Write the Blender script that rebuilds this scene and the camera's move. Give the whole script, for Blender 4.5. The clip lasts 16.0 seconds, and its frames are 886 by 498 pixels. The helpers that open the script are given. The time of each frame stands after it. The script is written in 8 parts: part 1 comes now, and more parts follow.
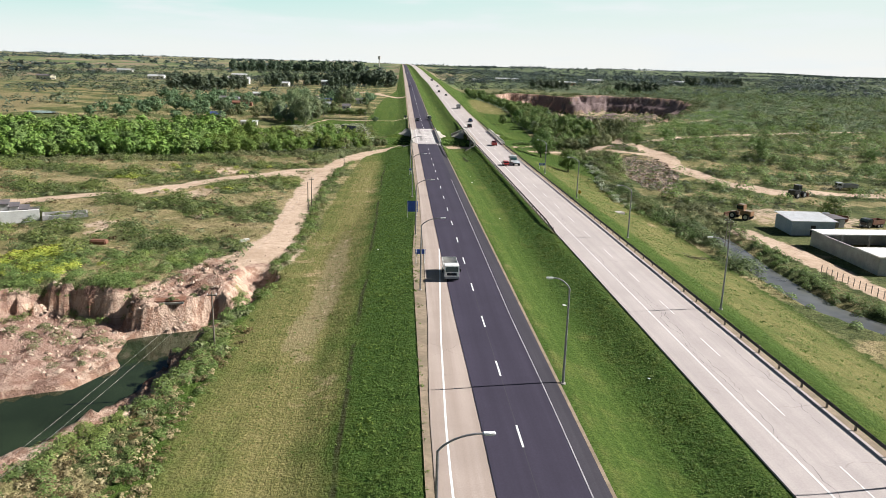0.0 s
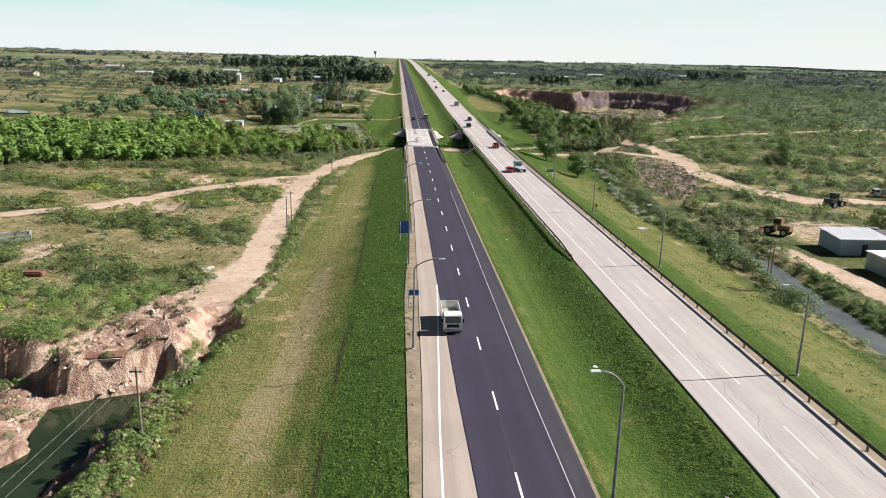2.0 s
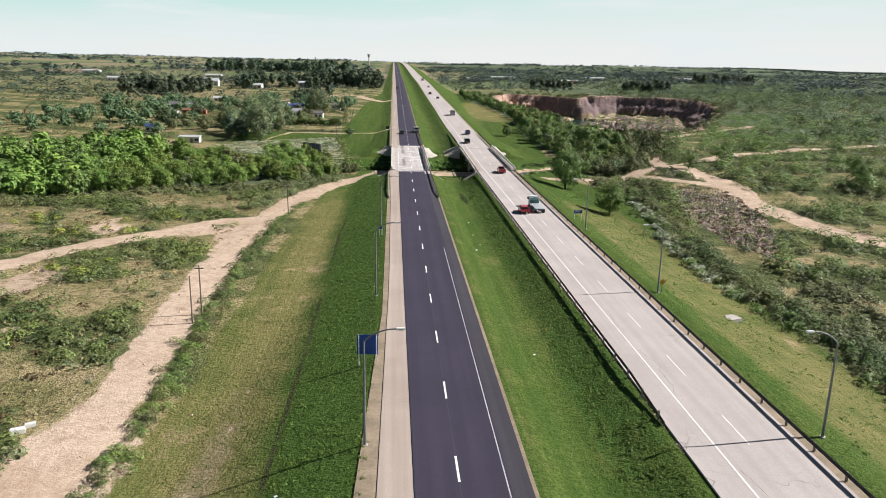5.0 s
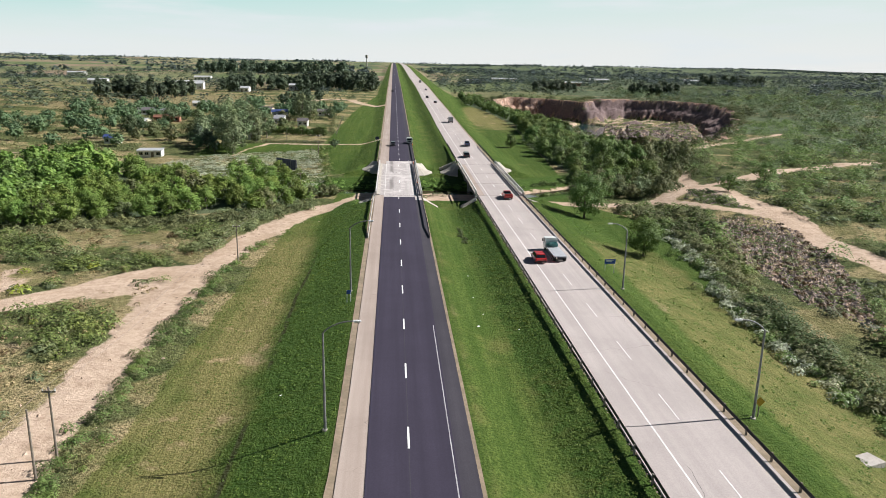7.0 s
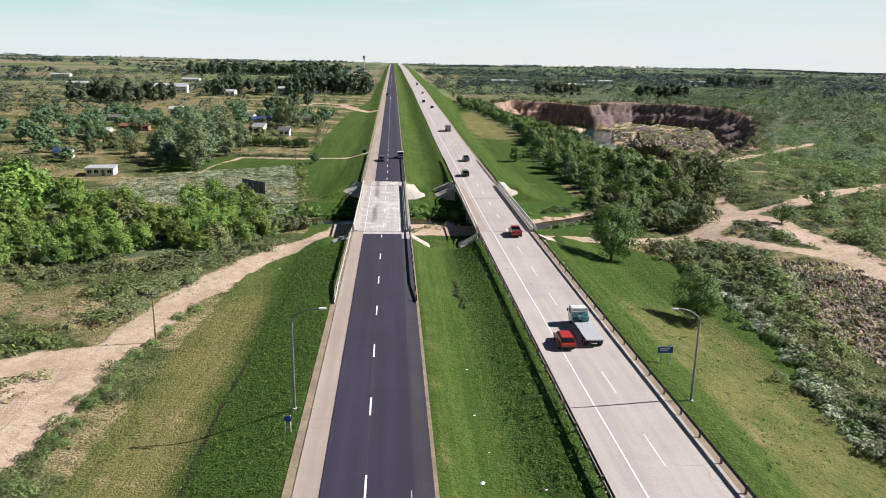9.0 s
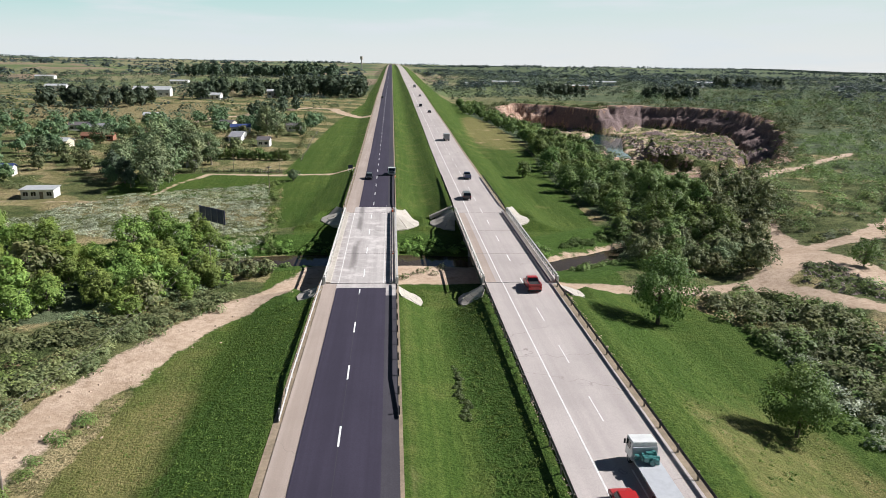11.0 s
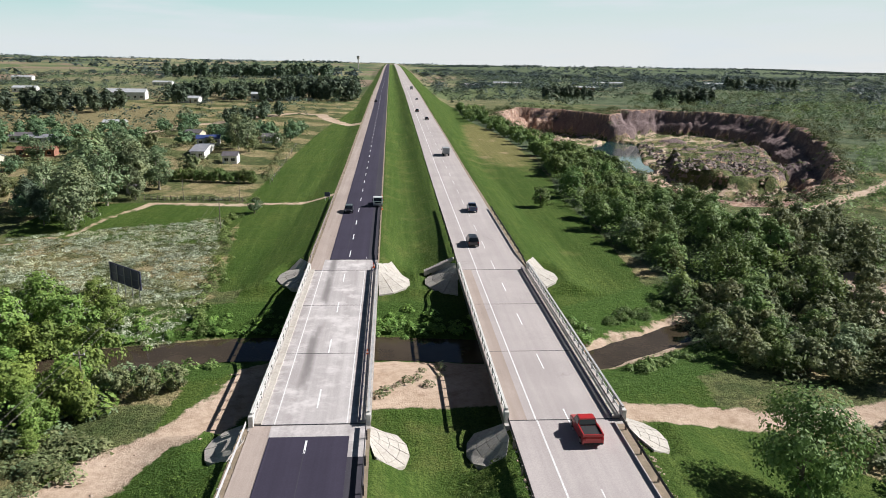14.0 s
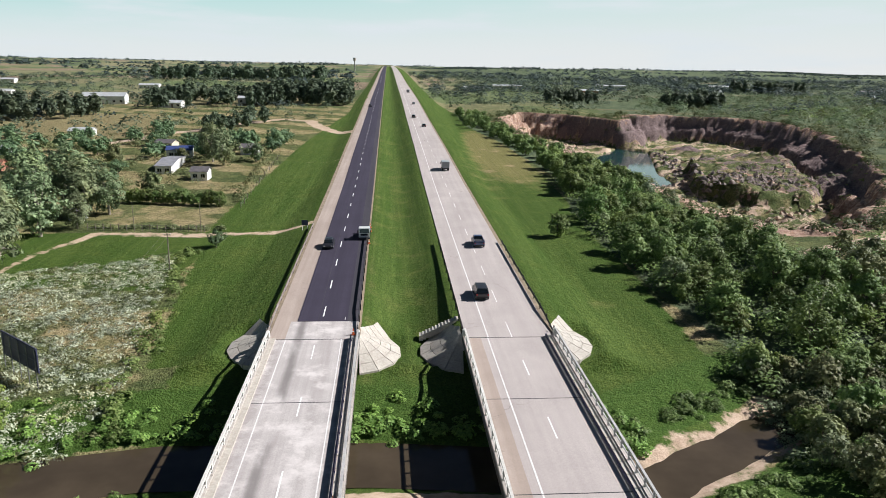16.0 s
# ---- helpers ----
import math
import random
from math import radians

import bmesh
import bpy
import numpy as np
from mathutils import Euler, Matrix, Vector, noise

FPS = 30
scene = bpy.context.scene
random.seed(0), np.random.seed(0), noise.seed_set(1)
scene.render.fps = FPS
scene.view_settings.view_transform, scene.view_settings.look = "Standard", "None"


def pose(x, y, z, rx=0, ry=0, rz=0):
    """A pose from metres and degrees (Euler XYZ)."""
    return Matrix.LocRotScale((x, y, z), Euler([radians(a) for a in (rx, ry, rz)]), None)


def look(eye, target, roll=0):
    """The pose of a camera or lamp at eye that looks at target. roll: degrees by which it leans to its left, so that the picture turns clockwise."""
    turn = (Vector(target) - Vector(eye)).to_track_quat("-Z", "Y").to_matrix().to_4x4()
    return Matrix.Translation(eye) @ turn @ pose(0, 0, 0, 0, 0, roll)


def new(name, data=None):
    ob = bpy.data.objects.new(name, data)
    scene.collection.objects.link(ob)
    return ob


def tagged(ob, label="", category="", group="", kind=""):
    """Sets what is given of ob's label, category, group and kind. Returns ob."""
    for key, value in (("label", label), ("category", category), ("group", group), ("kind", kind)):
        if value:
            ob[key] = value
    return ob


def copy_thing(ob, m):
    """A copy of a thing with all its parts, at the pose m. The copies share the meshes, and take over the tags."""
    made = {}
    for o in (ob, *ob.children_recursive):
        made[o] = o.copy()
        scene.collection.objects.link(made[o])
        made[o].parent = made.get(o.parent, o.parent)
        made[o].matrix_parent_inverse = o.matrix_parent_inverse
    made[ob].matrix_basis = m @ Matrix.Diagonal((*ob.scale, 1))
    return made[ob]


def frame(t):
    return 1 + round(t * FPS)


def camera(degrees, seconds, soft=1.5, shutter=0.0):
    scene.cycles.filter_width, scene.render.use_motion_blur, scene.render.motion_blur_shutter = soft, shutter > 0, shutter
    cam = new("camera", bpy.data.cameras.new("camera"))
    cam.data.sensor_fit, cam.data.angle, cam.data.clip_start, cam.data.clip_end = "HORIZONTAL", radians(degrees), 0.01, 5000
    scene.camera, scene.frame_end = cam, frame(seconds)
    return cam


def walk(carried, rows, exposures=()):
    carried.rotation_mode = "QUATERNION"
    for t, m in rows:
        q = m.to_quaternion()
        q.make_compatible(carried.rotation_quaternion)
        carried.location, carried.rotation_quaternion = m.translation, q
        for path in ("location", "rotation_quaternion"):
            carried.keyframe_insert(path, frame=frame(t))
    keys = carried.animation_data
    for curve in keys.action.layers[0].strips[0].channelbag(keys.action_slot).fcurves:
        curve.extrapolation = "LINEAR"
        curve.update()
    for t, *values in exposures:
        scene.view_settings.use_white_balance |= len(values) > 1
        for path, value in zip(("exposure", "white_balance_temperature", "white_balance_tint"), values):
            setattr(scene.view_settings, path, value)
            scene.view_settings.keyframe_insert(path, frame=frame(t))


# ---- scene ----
cam = camera(62.97, 16.0, soft=0.8)
PATH = [
    (0, (-8.879, 11.395, 26.042), (-2.794, 108.075, 1.223), 1.48),
    (0.5, (-8.621, 14.106, 26.122), (-2.809, 110.733, 1.034), 1.51),
    (1, (-8.357, 18.344, 26.222), (-2.491, 114.933, 0.998), 1.48),
    (1.5, (-8.119, 23.689, 26.305), (-2.034, 120.213, 0.885), 1.40),
    (2, (-7.909, 29.960, 26.414), (-1.520, 126.439, 0.900), 1.27),
    (2.5, (-7.691, 37.005, 26.486), (-0.936, 133.435, 0.882), 1.12),
    (3, (-7.190, 44.408, 26.484), (-0.422, 140.834, 0.865), 1.08),
    (3.5, (-6.576, 51.922, 26.432), (0.251, 148.394, 1.004), 1.13),
    (4, (-5.840, 59.693, 26.395), (0.971, 156.221, 1.175), 1.11),
    (6.5, (-1.948, 98.476, 26.815), (4.979, 195.035, 1.745), 1.07),
    (7, (-1.136, 105.941, 27.040), (5.732, 202.514, 2.009), 1.05),
    (7.5, (-0.330, 113.297, 27.238), (6.481, 209.892, 2.276), 1.00),
    (8, (0.411, 120.695, 27.424), (7.278, 217.282, 2.450), 1.00),
    (8.5, (1.159, 127.972, 27.654), (8.050, 224.556, 2.674), 1.01),
    (9, (1.844, 135.100, 27.866), (8.776, 231.680, 2.880), 1.00),
    (11.5, (4.538, 169.786, 28.394), (11.560, 266.374, 3.463), 0.88),
    (12, (4.914, 176.244, 28.480), (11.998, 272.826, 3.543), 0.92),
    (12.5, (5.387, 182.378, 28.607), (12.472, 278.952, 3.639), 0.90),
    (13, (5.800, 188.344, 28.758), (12.913, 284.912, 3.780), 0.94),
    (13.5, (6.196, 194.299, 28.883), (13.400, 290.861, 3.907), 0.93),
    (14, (6.618, 200.170, 29.008), (13.829, 296.725, 4.008), 0.95),
    (14.5, (6.978, 206.059, 29.117), (14.271, 302.626, 4.183), 0.91),
    (15, (7.358, 212.250, 29.231), (14.680, 308.819, 4.316), 0.94),
    (15.5, (7.696, 218.509, 29.300), (15.106, 315.096, 4.480), 0.93),
    (16, (8.009, 225.101, 29.242), (15.548, 321.694, 4.486), 1.00),
]
walk(cam, [(t, look(eye, target, roll)) for t, eye, target, roll in PATH],
     [(0, 0.86, 6200, 12), (4, 0.80, 6180, 12), (7, 0.72, 6120, 12), (9, 0.72, 6090, 12), (12.5, 0.60, 5980, 12), (16, 0.67, 6000, 12)])

# ---- world, sun, exposure ----
SUN_EL, SUN_AZ = 38.0, 7.5   # degrees above the ground; degrees from +x towards +y
world = bpy.data.worlds.new("daylight")
scene.world = world
world.use_nodes = True
wn = world.node_tree
sky = wn.nodes.new("ShaderNodeTexSky")
sky.sky_type, sky.sun_disc = "NISHITA", False
sky.sun_elevation, sky.sun_rotation = radians(SUN_EL), radians(90 - SUN_AZ)
sky.altitude, sky.air_density, sky.dust_density, sky.ozone_density = 50, 1.0, 0.25, 2.5
wn.links.new(sky.outputs[0], wn.nodes["Background"].inputs[0])
wn.nodes["Background"].inputs[1].default_value = 0.017
sun_data = bpy.data.lights.new("sun", "SUN")
sun_data.energy, sun_data.angle, sun_data.color = 5.0, radians(0.53), (1.0, 0.95, 0.87)
sun = new("sun", sun_data)
sun_dir = Vector((math.cos(radians(SUN_AZ)) * math.cos(radians(SUN_EL)),
                  math.sin(radians(SUN_AZ)) * math.cos(radians(SUN_EL)), math.sin(radians(SUN_EL))))
sun.matrix_world = look(sun_dir * 200, (0, 0, 0))
tagged(sun, kind="structure")


# ---- materials ----
def nodes_of(name):
    m = bpy.data.materials.new(name)
    m.use_nodes = True
    return m, m.node_tree, m.node_tree.nodes["Principled BSDF"]


def noise_node(t, scale, detail=4.0, rough=0.6, vector=None, stretch=None):
    n = t.nodes.new("ShaderNodeTexNoise")
    n.inputs["Scale"].default_value, n.inputs["Detail"].default_value, n.inputs["Roughness"].default_value = scale, detail, rough
    if vector is None:
        vector = t.nodes.new("ShaderNodeTexCoord").outputs["Object"]
    if stretch:
        s = t.nodes.new("ShaderNodeMapping")
        s.inputs["Scale"].default_value = stretch
        t.links.new(vector, s.inputs["Vector"])
        vector = s.outputs[0]
    t.links.new(vector, n.inputs["Vector"])
    return n.outputs["Fac"]


def math_node(t, op, a, b=None, clamp=False):
    n = t.nodes.new("ShaderNodeMath")
    n.operation, n.use_clamp = op, clamp
    for i, v in enumerate((a, b)):
        if v is None:
            continue
        if isinstance(v, (int, float)):
            n.inputs[i].default_value = v
        else:
            t.links.new(v, n.inputs[i])
    return n.outputs[0]


def ramp(t, fac, lo, hi):
    n = t.nodes.new("ShaderNodeMapRange")
    n.interpolation_type = "SMOOTHSTEP"
    n.inputs["From Min"].default_value, n.inputs["From Max"].default_value = lo, hi
    t.links.new(fac, n.inputs["Value"])
    return n.outputs[0]


def mix(t, fac, a, b, blend="MIX"):
    n = t.nodes.new("ShaderNodeMix")
    n.data_type, n.blend_type = "RGBA", blend
    for i, v in ((0, fac), (6, a), (7, b)):
        if isinstance(v, (int, float)):
            n.inputs[i].default_value = v
        elif isinstance(v, tuple):
            n.inputs[i].default_value = (*v, 1.0)
        else:
            t.links.new(v, n.inputs[i])
    return n.outputs[2]


def bump(t, p, height, strength, distance):
    b = t.nodes.new("ShaderNodeBump")
    b.inputs["Strength"].default_value, b.inputs["Distance"].default_value = strength, distance
    t.links.new(height, b.inputs["Height"])
    t.links.new(b.outputs[0], p.inputs["Normal"])


def surface(name, a, b, scale=1.0, rough=0.8, metal=0.0, grain=8.0, relief=0.02, dirt=None, world_space=False):
    """Two-tone surface with a coarse and a fine variation, and relief."""
    m, t, p = nodes_of(name)
    vec = t.nodes.new("ShaderNodeNewGeometry").outputs["Position"] if world_space else None
    coarse = noise_node(t, scale, 5, 0.65, vec)
    fine = noise_node(t, grain, 3, 0.6, vec)
    c = mix(t, ramp(t, coarse, 0.32, 0.68), a, b)
    c = mix(t, ramp(t, fine, 0.25, 0.75), mix(t, 0.35, c, tuple(v * 0.55 for v in a)), c)
    if dirt:
        c = mix(t, ramp(t, noise_node(t, scale * 2.3, 6, 0.7, vec), 0.55, 0.75), c, dirt)
    t.links.new(c, p.inputs["Base Color"])
    p.inputs["Roughness"].default_value, p.inputs["Metallic"].default_value = rough, metal
    if relief:
        bump(t, p, fine, 0.5, relief)
    return m


def leaves(name, a, b, scale=0.35, trans=0.22):
    m, t, p = nodes_of(name)
    geo = t.nodes.new("ShaderNodeNewGeometry")
    info = t.nodes.new("ShaderNodeObjectInfo")
    c = mix(t, geo.outputs["Random Per Island"], a, b)
    clump = noise_node(t, scale, 3, 0.6, geo.outputs["Position"])
    c = mix(t, ramp(t, clump, 0.3, 0.7), mix(t, 0.5, c, tuple(v * 0.6 for v in a)), c)
    drift = noise_node(t, 0.13, 2, 0.5, geo.outputs["Position"])
    c = mix(t, ramp(t, drift, 0.52, 0.68), c, mix(t, 0.28, c, (b[0] * 1.05, b[1] * 0.92, b[2] * 0.6)))
    c = mix(t, ramp(t, drift, 0.48, 0.32), c, mix(t, 0.45, c, tuple(v * 0.5 for v in a)))
    hs = t.nodes.new("ShaderNodeHueSaturation")
    t.links.new(math_node(t, "MULTIPLY_ADD", info.outputs["Random"], 0.04), hs.inputs["Hue"])
    hs.inputs["Hue"].links[0].from_node.inputs[2].default_value = 0.48
    t.links.new(math_node(t, "MULTIPLY_ADD", info.outputs["Random"], 0.3), hs.inputs["Value"])
    hs.inputs["Value"].links[0].from_node.inputs[2].default_value = 0.86
    t.links.new(c, hs.inputs["Color"])
    t.links.new(hs.outputs[0], p.inputs["Base Color"])
    p.inputs["Roughness"].default_value = 0.6
    p.inputs["Specular IOR Level"].default_value = 0.25
    tr = t.nodes.new("ShaderNodeBsdfTranslucent")
    t.links.new(hs.outputs[0], tr.inputs[0])
    ms = t.nodes.new("ShaderNodeMixShader")
    ms.inputs[0].default_value = trans
    t.links.new(p.outputs[0], ms.inputs[1])
    t.links.new(tr.outputs[0], ms.inputs[2])
    t.links.new(ms.outputs[0], t.nodes["Material Output"].inputs[0])
    return m


def attribute(t, name):
    n = t.nodes.new("ShaderNodeAttribute")
    n.attribute_name = name
    return n.outputs["Fac"]


def ground_material():
    m, t, p = nodes_of("ground_cover")
    pos = t.nodes.new("ShaderNodeNewGeometry").outputs["Position"]
    big = noise_node(t, 0.022, 5, 0.6, pos)
    mid = noise_node(t, 0.16, 5, 0.65, pos)
    fine = noise_node(t, 1.3, 4, 0.7, pos)
    tuft = noise_node(t, 4.5, 3, 0.7, pos)
    # rough pasture and scrub ground
    patch = noise_node(t, 0.075, 6, 0.7, pos)
    dryland = mix(t, ramp(t, mid, 0.38, 0.62), (0.225, 0.205, 0.088), (0.400, 0.320, 0.175))
    dryland = mix(t, ramp(t, patch, 0.56, 0.66), dryland, mix(t, ramp(t, fine, 0.35, 0.65), (0.50, 0.385, 0.265), (0.330, 0.255, 0.150)))
    dryland = mix(t, ramp(t, fine, 0.40, 0.52), mix(t, 0.6, dryland, (0.095, 0.088, 0.036)), dryland)
    green = mix(t, ramp(t, mid, 0.36, 0.62), (0.080, 0.106, 0.036), (0.170, 0.180, 0.072))
    green = mix(t, ramp(t, fine, 0.36, 0.56), mix(t, 0.6, green, (0.026, 0.036, 0.013)), green)
    cover = math_node(t, "ADD", attribute(t, "scrub"), math_node(t, "MULTIPLY", math_node(t, "SUBTRACT", patch, 0.5), 2.2))
    wild = mix(t, ramp(t, cover, 0.32, 0.62), dryland, green)
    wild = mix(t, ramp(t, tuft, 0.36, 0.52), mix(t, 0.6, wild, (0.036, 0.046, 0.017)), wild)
    # mown verge, streaked along the road
    streak = noise_node(t, 1.0, 4, 0.7, pos, (0.55, 0.018, 1.0))
    verge = mix(t, ramp(t, streak, 0.35, 0.65), (0.068, 0.116, 0.020), (0.112, 0.156, 0.034))
    verge = mix(t, ramp(t, mid, 0.45, 0.75), verge, (0.122, 0.156, 0.034))
    mown = noise_node(t, 1.0, 3, 0.6, pos, (2.4, 0.03, 1.0))
    verge = mix(t, ramp(t, mown, 0.42, 0.58), mix(t, 0.3, verge, (0.045, 0.080, 0.014)), verge)
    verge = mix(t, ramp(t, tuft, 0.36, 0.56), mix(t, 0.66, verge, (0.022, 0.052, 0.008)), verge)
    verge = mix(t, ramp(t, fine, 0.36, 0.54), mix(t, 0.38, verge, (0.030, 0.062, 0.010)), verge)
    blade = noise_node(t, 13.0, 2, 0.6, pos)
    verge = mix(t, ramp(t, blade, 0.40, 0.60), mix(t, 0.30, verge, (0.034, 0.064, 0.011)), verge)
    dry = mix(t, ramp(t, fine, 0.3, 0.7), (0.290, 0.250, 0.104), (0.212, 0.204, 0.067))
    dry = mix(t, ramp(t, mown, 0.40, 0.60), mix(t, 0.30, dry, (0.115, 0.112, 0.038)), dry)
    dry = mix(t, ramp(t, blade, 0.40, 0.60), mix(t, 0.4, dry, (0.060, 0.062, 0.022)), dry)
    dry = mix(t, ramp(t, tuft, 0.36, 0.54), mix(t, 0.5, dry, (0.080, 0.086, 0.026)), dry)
    dry = mix(t, ramp(t, patch, 0.58, 0.66), dry, (0.330, 0.250, 0.140))
    verge = mix(t, ramp(t, math_node(t, "ADD", attribute(t, "dry"), math_node(t, "MULTIPLY", math_node(t, "SUBTRACT", mid, 0.5), 0.9)), 0.22, 0.75), verge, dry)
    # worn rut at the foot of the slope
    sx = t.nodes.new("ShaderNodeSeparateXYZ")
    t.links.new(pos, sx.inputs[0])
    bend = math_node(t, "MULTIPLY", noise_node(t, 1.0, 3, 0.6, pos, (0.0, 0.02, 0.0)), 2.4)
    away = math_node(t, "ABSOLUTE", math_node(t, "ADD", math_node(t, "ADD", sx.outputs["X"], 12.0), bend))
    rut = math_node(t, "MULTIPLY", math_node(t, "SUBTRACT", 1.0, ramp(t, away, 0.10, 0.36)), math_node(t, "MULTIPLY", ramp(t, noise_node(t, 1.0, 3, 0.6, pos, (0.0, 0.05, 0.0)), 0.40, 0.50), math_node(t, "SUBTRACT", 1.0, ramp(t, sx.outputs["Y"], 200, 225))))
    verge = mix(t, rut, verge, (0.050, 0.054, 0.022))
    edge = math_node(t, "MULTIPLY", math_node(t, "SUBTRACT", noise_node(t, 0.6, 4, 0.7, pos), 0.5), 1.1)
    c = mix(t, ramp(t, math_node(t, "ADD", attribute(t, "verge"), edge), 0.4, 0.6), wild, verge)
    # taller lush grass near the water
    lush = mix(t, ramp(t, fine, 0.3, 0.7), (0.056, 0.108, 0.019), (0.094, 0.150, 0.032))
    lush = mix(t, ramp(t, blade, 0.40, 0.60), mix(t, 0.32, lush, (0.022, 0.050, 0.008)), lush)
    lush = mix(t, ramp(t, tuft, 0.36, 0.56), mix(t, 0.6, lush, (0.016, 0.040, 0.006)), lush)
    c = mix(t, ramp(t, math_node(t, "ADD", attribute(t, "lush"), edge), 0.4, 0.6), c, lush)
    # far fields
    v = t.nodes.new("ShaderNodeTexVoronoi")
    v.inputs["Scale"].default_value = 0.011
    t.links.new(pos, v.inputs["Vector"])
    sep = t.nodes.new("ShaderNodeSeparateColor")
    t.links.new(v.outputs["Color"], sep.inputs[0])
    field = mix(t, ramp(t, sep.outputs[0], 0.2, 0.8), (0.130, 0.168, 0.072), (0.250, 0.230, 0.130))
    field = mix(t, ramp(t, sep.outputs[1], 0.70, 0.78), field, (0.275, 0.205, 0.145))
    field = mix(t, ramp(t, mid, 0.4, 0.7), field, mix(t, 0.45, field, (0.050, 0.070, 0.032)))
    c = mix(t, attribute(t, "far"), c, field)
    straw = mix(t, ramp(t, fine, 0.3, 0.7), (0.270, 0.215, 0.115), (0.200, 0.180, 0.085))
    c = mix(t, ramp(t, math_node(t, "ADD", attribute(t, "straw"), edge), 0.35, 0.65), c, straw)
    c = mix(t, ramp(t, math_node(t, "ADD", attribute(t, "woodland"), math_node(t, "MULTIPLY", edge, 0.8)), 0.35, 0.65), c, mix(t, ramp(t, mid, 0.35, 0.65), (0.066, 0.092, 0.050), (0.130, 0.156, 0.084)))
    # bare soil
    soil = mix(t, ramp(t, mid, 0.3, 0.7), (0.46, 0.345, 0.25), (0.58, 0.45, 0.345))
    soil = mix(t, ramp(t, fine, 0.35, 0.6), mix(t, 0.4, soil, (0.30, 0.205, 0.14)), soil)
    soil = mix(t, ramp(t, noise_node(t, 0.45, 6, 0.75, pos), 0.52, 0.66), soil, mix(t, 0.5, soil, (0.255, 0.175, 0.115)))
    c = mix(t, ramp(t, math_node(t, "ADD", attribute(t, "soil"), edge), 0.38, 0.62), c, soil)
    # quarried clay walls, layered
    lay = noise_node(t, 1.0, 5, 0.7, pos, (0.75, 0.75, 0.10))
    clay = mix(t, ramp(t, lay, 0.40, 0.60), (0.30, 0.180, 0.125), (0.56, 0.415, 0.315))
    clay = mix(t, ramp(t, mid, 0.5, 0.8), clay, (0.25, 0.155, 0.11))
    strata = noise_node(t, 1.0, 4, 0.7, pos, (0.035, 0.035, 0.55))
    clay = mix(t, ramp(t, strata, 0.46, 0.58), clay, mix(t, 0.5, clay, (0.21, 0.125, 0.105)))
    c = mix(t, ramp(t, math_node(t, "ADD", attribute(t, "clay"), edge), 0.4, 0.6), c, clay)
    # Dark rock, and the quarry walls' shade put into the colour as purple-grey.
    dark = mix(t, ramp(t, fine, 0.3, 0.7), (0.130, 0.096, 0.096), (0.255, 0.190, 0.178))
    c = mix(t, ramp(t, math_node(t, "ADD", attribute(t, "darkrock_shade"), edge), 0.4, 0.6), c, dark)
    t.links.new(c, p.inputs["Base Color"])
    p.inputs["Roughness"].default_value = 0.95
    p.inputs["Specular IOR Level"].default_value = 0.1
    bump(t, p, math_node(t, "ADD", tuft, math_node(t, "MULTIPLY", fine, 1.5)), 0.8, 0.35)
    bn = p.inputs["Normal"].links[0].from_node
    t.links.new(math_node(t, "SUBTRACT", math_node(t, "SUBTRACT", 0.85, math_node(t, "MULTIPLY", attribute(t, "soil"), 0.5)), math_node(t, "MULTIPLY", attribute(t, "verge"), 0.15), True), bn.inputs["Strength"])
    return m


